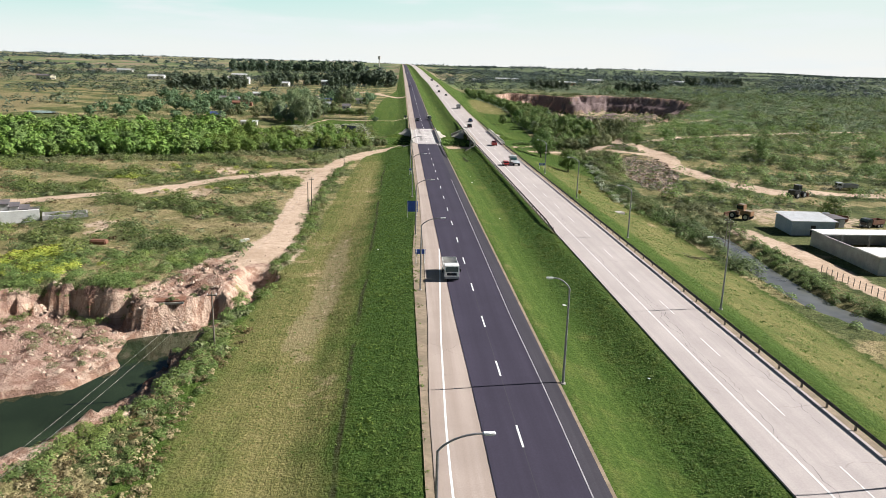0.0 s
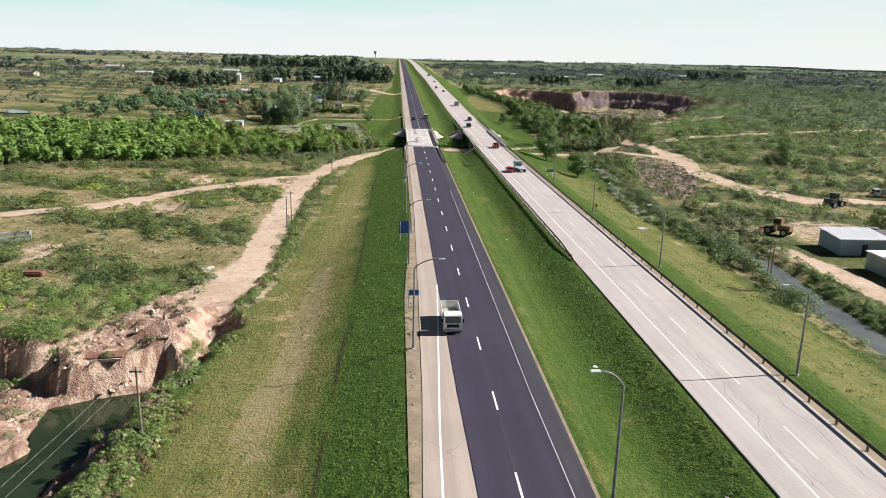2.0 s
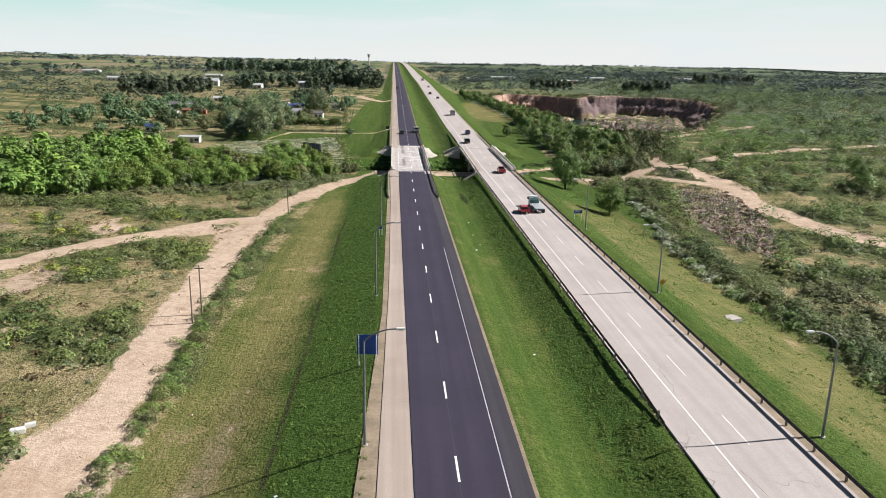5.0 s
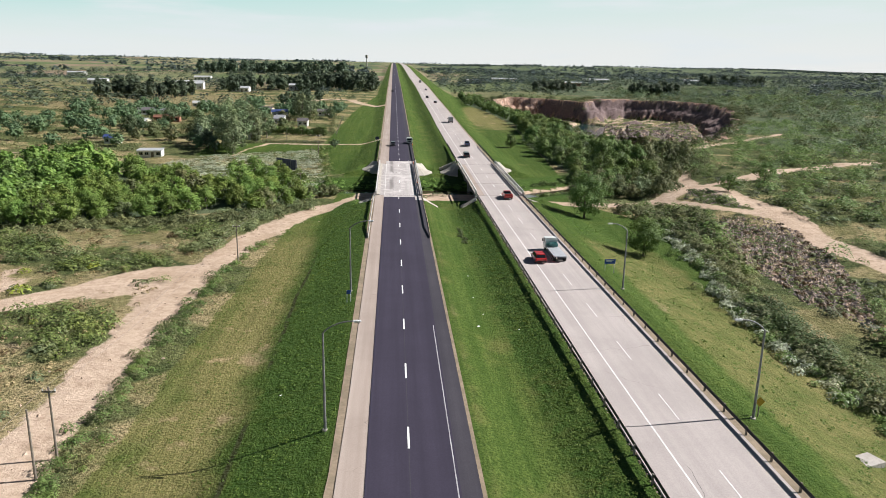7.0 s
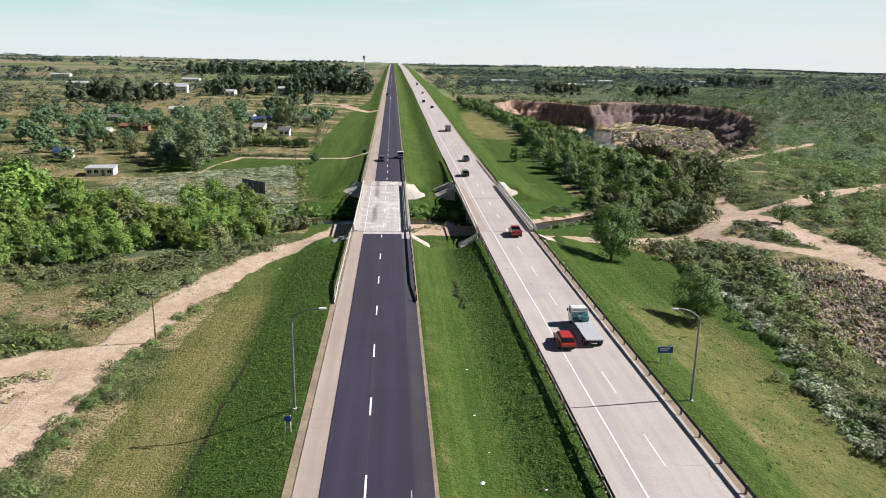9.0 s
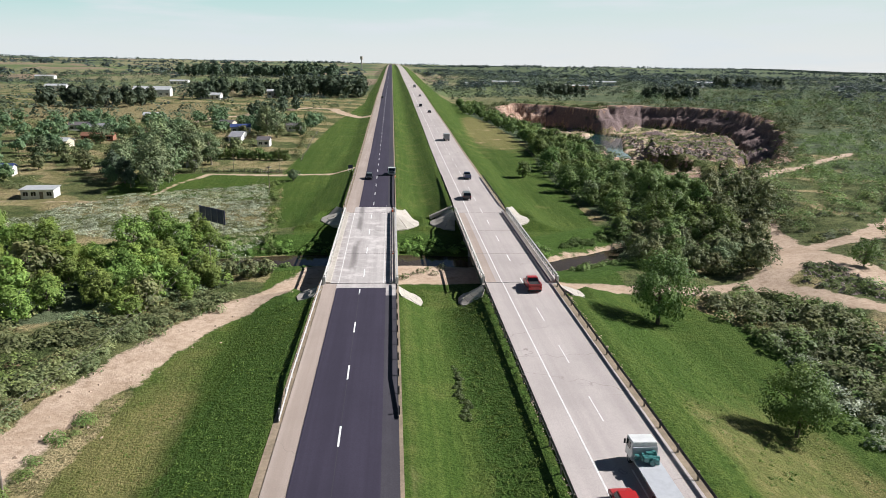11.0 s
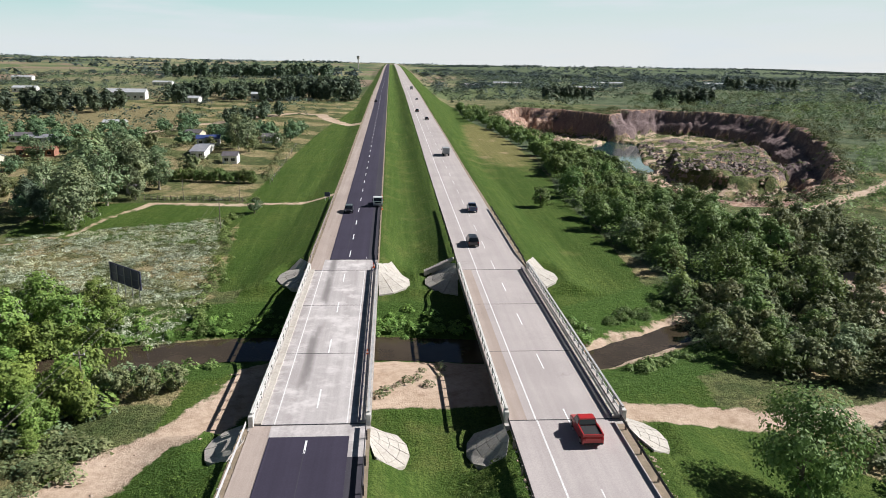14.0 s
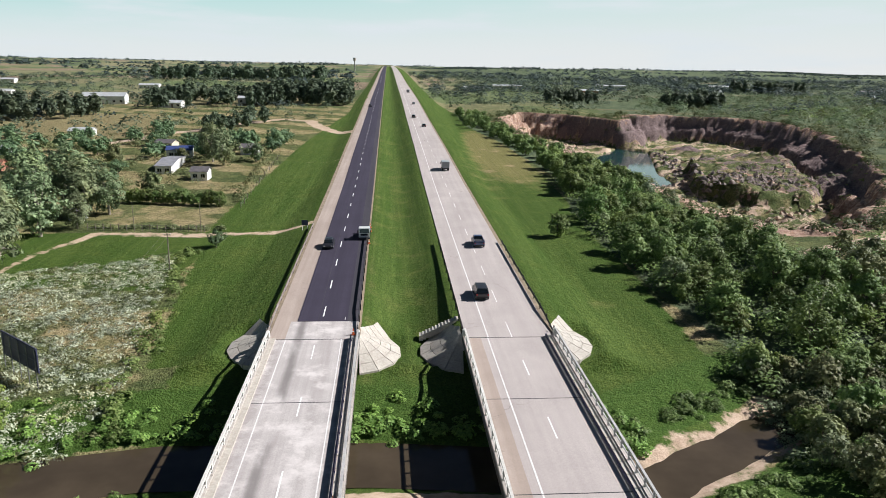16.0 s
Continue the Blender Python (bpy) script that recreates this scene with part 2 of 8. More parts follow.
def road_material(name, a, b, crack=0.0, stain=None):
    m, t, p = nodes_of(name)
    pos = t.nodes.new("ShaderNodeNewGeometry").outputs["Position"]
    wheel = noise_node(t, 1.0, 4, 0.6, pos, (0.9, 0.02, 1))
    patch = noise_node(t, 0.12, 5, 0.65, pos)
    grain = noise_node(t, 9.0, 3, 0.7, pos)
    c = mix(t, ramp(t, wheel, 0.3, 0.7), a, b)
    c = mix(t, ramp(t, patch, 0.35, 0.7), c, mix(t, 0.35, c, tuple(v * 0.72 for v in a)))
    c = mix(t, ramp(t, grain, 0.3, 0.7), mix(t, 0.3, c, tuple(v * 0.5 for v in a)), c)
    if stain is not None:
        axis = t.nodes.new("ShaderNodeSeparateXYZ")
        t.links.new(pos, axis.inputs[0])
        blotch = noise_node(t, 0.35, 6, 0.7, pos)
        c = mix(t, ramp(t, blotch, 0.46, 0.70), c, tuple(min(1.0, v * 1.10) for v in b))
        off = math_node(t, "ABSOLUTE", math_node(t, "ADD", math_node(t, "SUBTRACT", axis.outputs["X"], stain), math_node(t, "MULTIPLY", math_node(t, "SUBTRACT", noise_node(t, 1.0, 3, 0.6, pos, (0.1, 0.09, 1)), 0.5), 0.9)))
        worn = math_node(t, "MULTIPLY", math_node(t, "SUBTRACT", 1.0, ramp(t, off, 0.1, 0.75)), ramp(t, noise_node(t, 1.0, 4, 0.6, pos, (0.25, 0.07, 1)), 0.32, 0.52))
        c = mix(t, math_node(t, "MULTIPLY", worn, 0.8), c, tuple(v * 0.40 for v in a))
        edge = math_node(t, "MULTIPLY", ramp(t, math_node(t, "ABSOLUTE", axis.outputs["X"]), 2.6, 3.7), ramp(t, noise_node(t, 0.8, 5, 0.7, pos), 0.42, 0.60))
        c = mix(t, math_node(t, "MULTIPLY", edge, 0.55), c, tuple(v * 0.62 for v in a))
    if crack:
        v = t.nodes.new("ShaderNodeTexVoronoi")
        v.feature = "DISTANCE_TO_EDGE"
        v.inputs["Scale"].default_value = crack
        mp = t.nodes.new("ShaderNodeMapping")
        mp.inputs["Scale"].default_value = (0.55, 1, 1)
        w = t.nodes.new("ShaderNodeVectorMath")
        w.operation = "ADD"
        wob = t.nodes.new("ShaderNodeTexNoise")
        wob.inputs["Scale"].default_value = 0.5
        t.links.new(pos, wob.inputs["Vector"])
        sc = t.nodes.new("ShaderNodeVectorMath")
        sc.operation = "SCALE"
        sc.inputs["Scale"].default_value = 2.2
        t.links.new(wob.outputs["Color"], sc.inputs[0])
        t.links.new(pos, w.inputs[0])
        t.links.new(sc.outputs[0], w.inputs[1])
        t.links.new(w.outputs[0], mp.inputs["Vector"])
        t.links.new(mp.outputs[0], v.inputs["Vector"])
        here = math_node(t, "MULTIPLY", math_node(t, "SUBTRACT", 1.0, ramp(t, v.outputs["Distance"], 0.0012, 0.0045)),
                         ramp(t, noise_node(t, 0.05, 3, 0.5, pos), 0.50, 0.60))
        c = mix(t, math_node(t, "MULTIPLY", here, 0.55), c, (0.13, 0.11, 0.10))
    t.links.new(c, p.inputs["Base Color"])
    p.inputs["Roughness"].default_value = 0.88
    p.inputs["Specular IOR Level"].default_value = 0.3
    bump(t, p, grain, 0.35, 0.015)
    return m


def water_material(name, colour, rough, wave):
    m, t, p = nodes_of(name)
    pos = t.nodes.new("ShaderNodeNewGeometry").outputs["Position"]
    murk = noise_node(t, 0.12, 4, 0.6, pos)
    c = mix(t, ramp(t, murk, 0.3, 0.7), colour, tuple(v * 1.7 for v in colour))
    t.links.new(c, p.inputs["Base Color"])
    p.inputs["Roughness"].default_value, p.inputs["IOR"].default_value = rough, 1.33
    bump(t, p, noise_node(t, wave, 3, 0.6, pos), 0.12, 0.05)
    return m


def plain(name, colour, rough=0.5, metal=0.0):
    return surface(name, colour, tuple(min(1.0, v * 1.15 + 0.004) for v in colour), 1.3, rough, metal, 14, 0.004)


def glass_dark(name):
    m, t, p = nodes_of(name)
    p.inputs["Base Color"].default_value = (0.012, 0.016, 0.02, 1)
    p.inputs["Roughness"].default_value = 0.06
    return m


M_GROUND = ground_material()
M_ASPHALT = road_material("new_asphalt", (0.036, 0.030, 0.050), (0.049, 0.041, 0.066))
M_SHOULDER = road_material("asphalt_shoulder", (0.044, 0.040, 0.052), (0.066, 0.060, 0.072))
M_CONCRETE = road_material("concrete_pavement", (0.425, 0.375, 0.355), (0.50, 0.445, 0.42), crack=0.11)
M_OLDSHOULDER = road_material("worn_shoulder", (0.36, 0.29, 0.245), (0.46, 0.38, 0.33), crack=0.2)
M_DECK = road_material("milled_deck", (0.41, 0.37, 0.355), (0.56, 0.52, 0.50), stain=-1.5)
M_VERGESTRIP = surface("gravel_edge", (0.21, 0.165, 0.11), (0.33, 0.255, 0.175), 0.5, 0.95, grain=3, relief=0.05, world_space=True)
M_PAINT = surface("road_paint", (0.78, 0.78, 0.76), (0.86, 0.86, 0.84), 0.8, 0.6, grain=6, relief=0.003, dirt=(0.5, 0.47, 0.45), world_space=True)
M_PAINTWORN = surface("worn_paint", (0.68, 0.66, 0.64), (0.78, 0.76, 0.74), 0.8, 0.7, grain=6, relief=0.003, dirt=(0.45, 0.40, 0.38), world_space=True)
M_FAINTLINE = surface("faint_line", (0.30, 0.29, 0.31), (0.52, 0.51, 0.52), 0.5, 0.7, grain=5, relief=0.003, dirt=(0.12, 0.115, 0.13), world_space=True)
M_BRIDGE = surface("bridge_concrete", (0.40, 0.36, 0.32), (0.52, 0.48, 0.44), 0.35, 0.9, grain=4, relief=0.02, dirt=(0.22, 0.195, 0.17))
M_APRON = surface("apron_concrete", (0.42, 0.38, 0.33), (0.52, 0.48, 0.42), 0.5, 0.9, grain=4, relief=0.02, dirt=(0.30, 0.26, 0.21))
M_STEEL = surface("galvanised_steel", (0.20, 0.20, 0.205), (0.30, 0.30, 0.31), 2, 0.5, 0.35, 12, 0.003)
M_DARKSTEEL = surface("tarred_rail", (0.030, 0.028, 0.034), (0.075, 0.065, 0.065), 1.5, 0.6, 0.3, 12, 0.004)
M_BLUESTEEL = surface("blue_painted_steel", (0.045, 0.04, 0.10), (0.09, 0.08, 0.16), 1.5, 0.5, 0.2, 12, 0.004)
M_RAILWORN = surface("stained_rail", (0.16, 0.13, 0.12), (0.34, 0.30, 0.28), 0.9, 0.6, 0.4, 7, 0.004, world_space=True)
M_PALERAIL = surface("pale_rail", (0.42, 0.41, 0.40), (0.56, 0.55, 0.53), 0.9, 0.6, 0.2, 7, 0.004, world_space=True)
M_WHITERAIL = surface("white_rail", (0.55, 0.53, 0.49), (0.68, 0.66, 0.62), 0.6, 0.8, 0, 5, 0.008, dirt=(0.36, 0.33, 0.29), world_space=True)
M_OLDWOOD = surface("weathered_wood", (0.17, 0.14, 0.11), (0.27, 0.235, 0.19), 1.5, 0.9, 0, 9, 0.01)
M_RUST = surface("rusty_sheet", (0.17, 0.075, 0.045), (0.27, 0.13, 0.08), 1.5, 0.85, 0.1, 9, 0.01)
M_WHITEWALL = surface("white_plaster", (0.66, 0.65, 0.62), (0.78, 0.77, 0.74), 0.6, 0.9, 0, 6, 0.01, dirt=(0.45, 0.42, 0.38))
M_GREYWALL = surface("grey_block_wall", (0.34, 0.33, 0.32), (0.45, 0.44, 0.43), 0.6, 0.9, 0, 6, 0.015, dirt=(0.24, 0.23, 0.22))
M_BLUEWALL = surface("pale_blue_wall", (0.33, 0.38, 0.47), (0.42, 0.47, 0.56), 0.6, 0.85, 0, 6, 0.01)
M_CREAM = surface("cream_wall", (0.62, 0.56, 0.42), (0.70, 0.64, 0.5), 0.6, 0.9, 0, 6, 0.01)
M_BRICK = surface("brick_wall", (0.30, 0.135, 0.085), (0.38, 0.185, 0.12), 0.6, 0.9, 0, 6, 0.01)
M_TINROOF = surface("metal_roof", (0.55, 0.56, 0.57), (0.68, 0.69, 0.70), 0.5, 0.5, 0.3, 6, 0.006, dirt=(0.38, 0.33, 0.30))
M_DARKROOF = surface("dark_roof", (0.09, 0.08, 0.085), (0.15, 0.135, 0.14), 0.6, 0.8, 0, 6, 0.01)
M_BLUEROOF = surface("blue_roof", (0.035, 0.055, 0.17), (0.06, 0.09, 0.24), 0.6, 0.6, 0.1, 6, 0.006)
M_GLASS = glass_dark("dark_glass")
M_SIGNBLUE = plain("sign_blue", (0.020, 0.070, 0.36), 0.4)
M_SIGNWHITE = plain("sign_white", (0.78, 0.78, 0.78), 0.4)
M_SIGNBACK = plain("sign_back", (0.058, 0.062, 0.125), 0.5, 0.2)
M_YELLOW = plain("sign_yellow", (0.55, 0.33, 0.03), 0.5)
M_ORANGE = plain("cone_orange", (0.60, 0.10, 0.02), 0.6)
M_RUBBER = plain("tyre_rubber", (0.018, 0.018, 0.019), 0.85)
M_CHROME = plain("wheel_metal", (0.45, 0.45, 0.46), 0.35, 0.8)
M_LAMP = plain("lamp_glass", (0.6, 0.6, 0.57), 0.2)
M_REDLAMP = plain("tail_lamp", (0.35, 0.012, 0.012), 0.25)
M_BARK = surface("bark", (0.105, 0.082, 0.06), (0.20, 0.165, 0.125), 2.5, 0.95, 0, 10, 0.02)
M_PALEBARK = surface("pale_bark", (0.27, 0.235, 0.19), (0.38, 0.34, 0.28), 2.5, 0.95, 0, 10, 0.02)
M_STONE = surface("rubble_stone", (0.185, 0.145, 0.125), (0.34, 0.28, 0.25), 0.4, 0.95, 0, 5, 0.03, world_space=True)
M_PALESTONE = surface("pale_clay_lumps", (0.40, 0.29, 0.21), (0.56, 0.44, 0.34), 0.4, 0.95, 0, 5, 0.03, world_space=True)
M_POND = water_material("pond_water", (0.016, 0.024, 0.012), 0.05, 1.5)
M_STREAM = water_material("stream_water", (0.045, 0.034, 0.022), 0.08, 2.0)
# Sky reflection is put into this water's grey base colour.
M_DITCH = water_material("ditch_water", (0.085, 0.088, 0.084), 0.05, 1.2)
M_QUARRYPOND = water_material("quarry_water", (0.014, 0.040, 0.040), 0.05, 1.0)
M_LEAF = leaves("leaf_green", (0.104, 0.164, 0.042), (0.275, 0.362, 0.110))
M_LEAFBRIGHT = leaves("leaf_bright", (0.128, 0.212, 0.040), (0.330, 0.440, 0.106))
M_LEAFFRESH = leaves("leaf_fresh", (0.085, 0.140, 0.034), (0.240, 0.325, 0.090))
# Plantation leaf, lightened and blued to carry distance haze in its colour.
M_LEAFDARK = leaves("leaf_dark", (0.078, 0.112, 0.070), (0.158, 0.205, 0.125))
M_LEAFGREY = leaves("leaf_grey", (0.148, 0.200, 0.098), (0.330, 0.388, 0.205))
M_LEAFOLIVE = leaves("leaf_olive", (0.132, 0.161, 0.067), (0.309, 0.325, 0.150))
# Far foliage: distance haze is put into these greyed, bluish base colours.
M_LEAFHAZE = leaves("leaf_far_hazed", (0.105, 0.142, 0.086), (0.215, 0.262, 0.165))
M_LEAFHAZEDARK = leaves("leaf_dark_hazed", (0.058, 0.086, 0.080), (0.098, 0.130, 0.118))
# Thicket and moor leaves take extra blue in place of haze.
M_LEAFTHICKET = leaves("leaf_thicket", (0.105, 0.165, 0.080), (0.220, 0.300, 0.150))
M_LEAFMOOR = leaves("leaf_moor", (0.095, 0.120, 0.066), (0.215, 0.238, 0.140))
M_LEAFYELLOW = leaves("leaf_yellow_flower", (0.20, 0.25, 0.040), (0.50, 0.50, 0.085))
M_LEAFPALE = leaves("leaf_pale_flower", (0.36, 0.40, 0.25), (0.70, 0.72, 0.58))
M_LEAFBROWN = leaves("leaf_brown", (0.115, 0.085, 0.042), (0.235, 0.170, 0.080))
M_LEAFSTRAW = leaves("leaf_straw", (0.30, 0.235, 0.125), (0.50, 0.41, 0.24))
M_LEAFDARKBUSH = leaves("leaf_dark_bush", (0.070, 0.105, 0.034), (0.175, 0.215, 0.080))
M_GRASSTUFT = leaves("grass_tufts", (0.095, 0.168, 0.026), (0.175, 0.258, 0.048), 0.8, 0.3)


# ---- mesh helpers ----
def mesh_of(name, verts, faces, material, smooth=False):
    me = bpy.data.meshes.new(name)
    me.from_pydata([tuple(v) for v in verts], [], faces)
    me.materials.append(material)
    if smooth:
        me.polygons.foreach_set("use_smooth", np.ones(len(me.polygons), bool))
    me.update()
    return me


def part(name, bm, material, parent=None, label=""):
    """One bmesh as one mesh object, under a thing or under a part."""
    me = bpy.data.meshes.new(name)
    bm.to_mesh(me)
    bm.free()
    me.materials.append(material)
    ob = new(name, me)
    ob.parent = parent
    if label:
        ob["label"] = label
    return ob


def thing(name, label, category, group="", kind="", at=(0, 0, 0), turn=0.0):
    ob = new(name)
    ob.empty_display_size = 0.3
    ob.matrix_basis = pose(*at, 0, 0, turn)
    return tagged(ob, label, category, group, kind)


def box(bm, x0, x1, y0, y1, z0, z1, bevel=0.0):
    r = bmesh.ops.create_cube(bm, size=1.0, matrix=Matrix.LocRotScale(((x0 + x1) / 2, (y0 + y1) / 2, (z0 + z1) / 2), None, (x1 - x0, y1 - y0, z1 - z0)))
    if bevel:
        edges = {e for v in r["verts"] for e in v.link_edges}
        bmesh.ops.bevel(bm, geom=list(edges), offset=bevel, segments=2, affect="EDGES")
    return r["verts"]


def rod(bm, a, b, r0, r1=None, seg=8):
    a, b = Vector(a), Vector(b)
    d = b - a
    m = Matrix.Translation((a + b) / 2) @ d.to_track_quat("Z", "Y").to_matrix().to_4x4()
    return bmesh.ops.create_cone(bm, cap_ends=True, segments=seg, radius1=r0, radius2=r0 if r1 is None else r1, depth=d.length, matrix=m)["verts"]


def tube(bm, path, r, seg=6):
    """One connected tube along a path."""
    rings = []
    path = [Vector(p) for p in path]
    for i, p in enumerate(path):
        d = (path[min(i + 1, len(path) - 1)] - path[max(i - 1, 0)]).normalized()
        q = d.to_track_quat("Z", "Y")
        rings.append([bm.verts.new(p + q @ Vector((r * math.cos(2 * math.pi * k / seg), r * math.sin(2 * math.pi * k / seg), 0))) for k in range(seg)])
    for a, b in zip(rings, rings[1:]):
        for k in range(seg):
            bm.faces.new((a[k], a[(k + 1) % seg], b[(k + 1) % seg], b[k]))
    bm.faces.new(rings[0][::-1])
    bm.faces.new(rings[-1])


def bm_new():
    return bmesh.new()


def boxed(name, dims, material, parent=None, label="", bevel=0.0):
    bm = bm_new()
    box(bm, *dims, bevel)
    return part(name, bm, material, parent, label)


def rodded(name, a, b, r, material, parent=None, label="", r1=None, seg=8):
    bm = bm_new()
    rod(bm, a, b, r, r1, seg)
    return part(name, bm, material, parent, label)


def inside(poly, x, y):
    x, y = np.asarray(x, float), np.asarray(y, float)
    hit = np.zeros(x.shape, bool)
    for (x0, y0), (x1, y1) in zip(poly, poly[1:] + poly[:1]):
        if y0 == y1:
            continue
        cross = (y0 > y) != (y1 > y)
        hit ^= cross & (x < (x1 - x0) * (y - y0) / (y1 - y0) + x0)
    return hit


def line_distance(line, x, y):
    x, y = np.asarray(x, float), np.asarray(y, float)
    best = np.full(x.shape, 1e9)
    for (x0, y0), (x1, y1) in zip(line, line[1:]):
        dx, dy = x1 - x0, y1 - y0
        s = np.clip(((x - x0) * dx + (y - y0) * dy) / (dx * dx + dy * dy), 0, 1)
        best = np.minimum(best, np.hypot(x - x0 - s * dx, y - y0 - s * dy))
    return best


def depth_in(poly, x, y):
    """Metres inside a polygon (negative outside)."""
    d = line_distance(poly + poly[:1], x, y)
    return np.where(inside(poly, x, y), d, -d)


def sstep(a, b, x):
    s = np.clip((np.asarray(x, float) - a) / (np.asarray(b, float) - a), 0, 1)
    return s * s * (3 - 2 * s)


def wave(x, y, size, seed):
    """Smooth ups and downs of about one unit, with the given size in metres."""
    k = 2 * math.pi / size
    r = np.random.RandomState(seed)
    total = 0
    for i in range(5):
        a, ph, s = r.uniform(0, 2 * math.pi), r.uniform(0, 6.28), 1.0 + 0.55 * i
        total = total + np.sin((x * math.cos(a) + y * math.sin(a)) * k * s + ph) / s
    return total / 2.2


# ---- pale haze of the sky low over the horizon, behind everything ----
def sky_backdrop():
    m = bpy.data.materials.new("sky_haze")
    m.use_nodes = True
    t = m.node_tree
    t.nodes.clear()
    out, em = t.nodes.new("ShaderNodeOutputMaterial"), t.nodes.new("ShaderNodeEmission")
    pos = t.nodes.new("ShaderNodeNewGeometry").outputs["Position"]
    sep = t.nodes.new("ShaderNodeSeparateXYZ")
    t.links.new(pos, sep.inputs[0])
    c = mix(t, ramp(t, sep.outputs["Z"], 40, 520), (0.95, 0.97, 0.90), (0.54, 0.88, 0.79))
    c = mix(t, ramp(t, sep.outputs["X"], -2600, 3000), c, mix(t, 0.6, c, (1.0, 0.98, 0.90)))
    cloud = noise_node(t, 0.0016, 5, 0.55, pos, (0.5, 0.5, 3.5))
    c = mix(t, ramp(t, cloud, 0.46, 0.72), c, (0.92, 0.96, 0.92))
    t.links.new(c, em.inputs[0])
    em.inputs[1].default_value = 0.52
    t.links.new(em.outputs[0], out.inputs[0])
    n, r = 96, 4750.0
    verts, faces = [], []
    for i in range(n):
        a = 2 * math.pi * i / n
        for z in (-250.0, 250.0, 900.0):
            verts.append((r * math.cos(a), 110 + r * math.sin(a), z))
    for i in range(n):
        j = (i + 1) % n
        for k in (0, 1):
            faces.append((3 * i + k, 3 * j + k, 3 * j + k + 1, 3 * i + k + 1))
    return tagged(new("sky_backdrop", mesh_of("sky_backdrop", verts, faces, m, True)), "pale hazy sky low over the horizon", "sky", kind="structure")


sky_backdrop()

# ---- plan of the place ----
PROFILE_Y = [-400, 250, 297, 340, 396, 455, 560, 690, 960, 1300, 1750, 2600, 6000]
PROFILE_Z = [0, 0, 0.5, 1.1, 1.9, 3.4, 5.2, 8.0, 10.5, 15.5, 19.5, 21, 18]
BRIDGE_Y0, BRIDGE_Y1 = 254.6, 298.3
STREAM = [(-260, 235), (-150, 250), (-70, 268), (-26, 278.4), (-12, 281.2), (7, 281), (20, 279.4), (30, 276.5), (43, 284.5), (50, 289), (56, 283), (64, 290)]
PIT = [(-29.2, 98), (-29.6, 104), (-32, 105.5), (-36, 103.8), (-39.5, 101.9), (-42.4, 101.6), (-43.6, 105.5), (-45.4, 103.2), (-51, 104.7), (-55.5, 104.6), (-59, 102),
       (-63, 98), (-68, 90), (-80, 78), (-80, 45), (-45, 45), (-36.6, 58), (-35.4, 62), (-33.2, 65.5), (-30.7, 69.3), (-29.6, 80), (-29, 90)]
CLAY_SHELF = [(-45, 100), (-41, 98), (-36, 98.5), (-31.5, 102), (-31, 111), (-34, 118), (-37.5, 119), (-39.5, 112), (-42, 106)]
GULLY = [(-30.0, 97), (-28.2, 104), (-28.0, 110), (-29.2, 115)]
PIT_WATER = [(-90, 60), (-60, 80), (-49.3, 81.5), (-46.3, 82.9), (-43.2, 83.8), (-40.4, 89.6), (-41.9, 92.8), (-42.5, 98), (-38.9, 100),
             (-34.6, 101.5), (-33.8, 97), (-34.6, 92.9), (-35.2, 88.8), (-36.3, 83.5), (-39, 77.2), (-42, 71.7), (-45, 66), (-60, 50)]
QUARRY = [(72, 432), (70, 470), (66, 505), (62, 560), (68, 612), (86, 652), (108, 642), (121, 614), (130, 600), (137, 616), (142, 642), (170, 646), (196, 632), (212, 604), (210, 562), (190, 508), (174, 472),
          (158, 440), (133, 395), (114, 372), (98, 358), (84, 352), (78, 372), (74, 402)]
PLATEAU = [(107, 446), (113, 438), (124, 431), (135, 432), (147, 446), (157, 470), (166, 500), (160, 528), (146, 532), (132, 514), (122, 486), (112, 464)]
QUARRY_POND = [(88, 480), (88, 522), (104, 556), (126, 594), (138, 580), (126, 540), (116, 508), (113, 478), (94, 467)]
TRACK = [(-6, 272), (-9.6, 259.8), (-15.2, 253.0), (-20.5, 243), (-25.8, 224), (-28.6, 205), (-29.4, 180), (-29.3, 151), (-29.4, 139), (-30, 129), (-30.2, 120), (-31, 111)]
TRACK_BRANCH = [(-28.6, 209), (-36, 206), (-42.4, 198), (-51.2, 190), (-59.6, 178), (-69, 168), (-100, 150), (-160, 140)]
RIGHT_TRACK = [(76, 299), (73, 282), (71.5, 271), (73.5, 254), (76, 236), (77.5, 222), (80.3, 203), (88.5, 191), (106, 190), (140, 184), (220, 170)]
RIGHT_BRANCH = [(68, 276), (86, 281), (109, 298), (134, 308), (200, 330)]
BANK_TRACK = [(28, 261.5), (36, 259.5), (46, 258.6), (54, 259.5), (57.5, 259), (63, 248.5), (70, 243), (75, 238)]
TRACK_LINK = [(57.5, 259), (63, 264), (69, 272)]
YARD_TRACK = [(58.5, 147), (59.5, 141), (60.2, 133.6), (60.7, 122), (61.2, 100), (63, 60)]
RIM_TRACK = [(74, 333), (86, 340), (102, 351), (126, 371), (160, 400)]
LANE = [(-5, 354.6), (-12, 352.5), (-25.7, 350.4), (-42.4, 351.5), (-47.5, 338), (-49, 326), (-62, 318), (-120, 330)]
DITCH = [(53, 150), (51.7, 135), (50.3, 124), (49.8, 111), (50, 103), (51.5, 98.5), (54, 92), (60, 70), (64, 40)]
HEDGE = [(53, 244), (52, 230), (50.9, 217), (47.6, 197), (45.5, 180), (46.6, 167), (49, 152), (47.5, 135), (46, 118), (45.5, 100)]
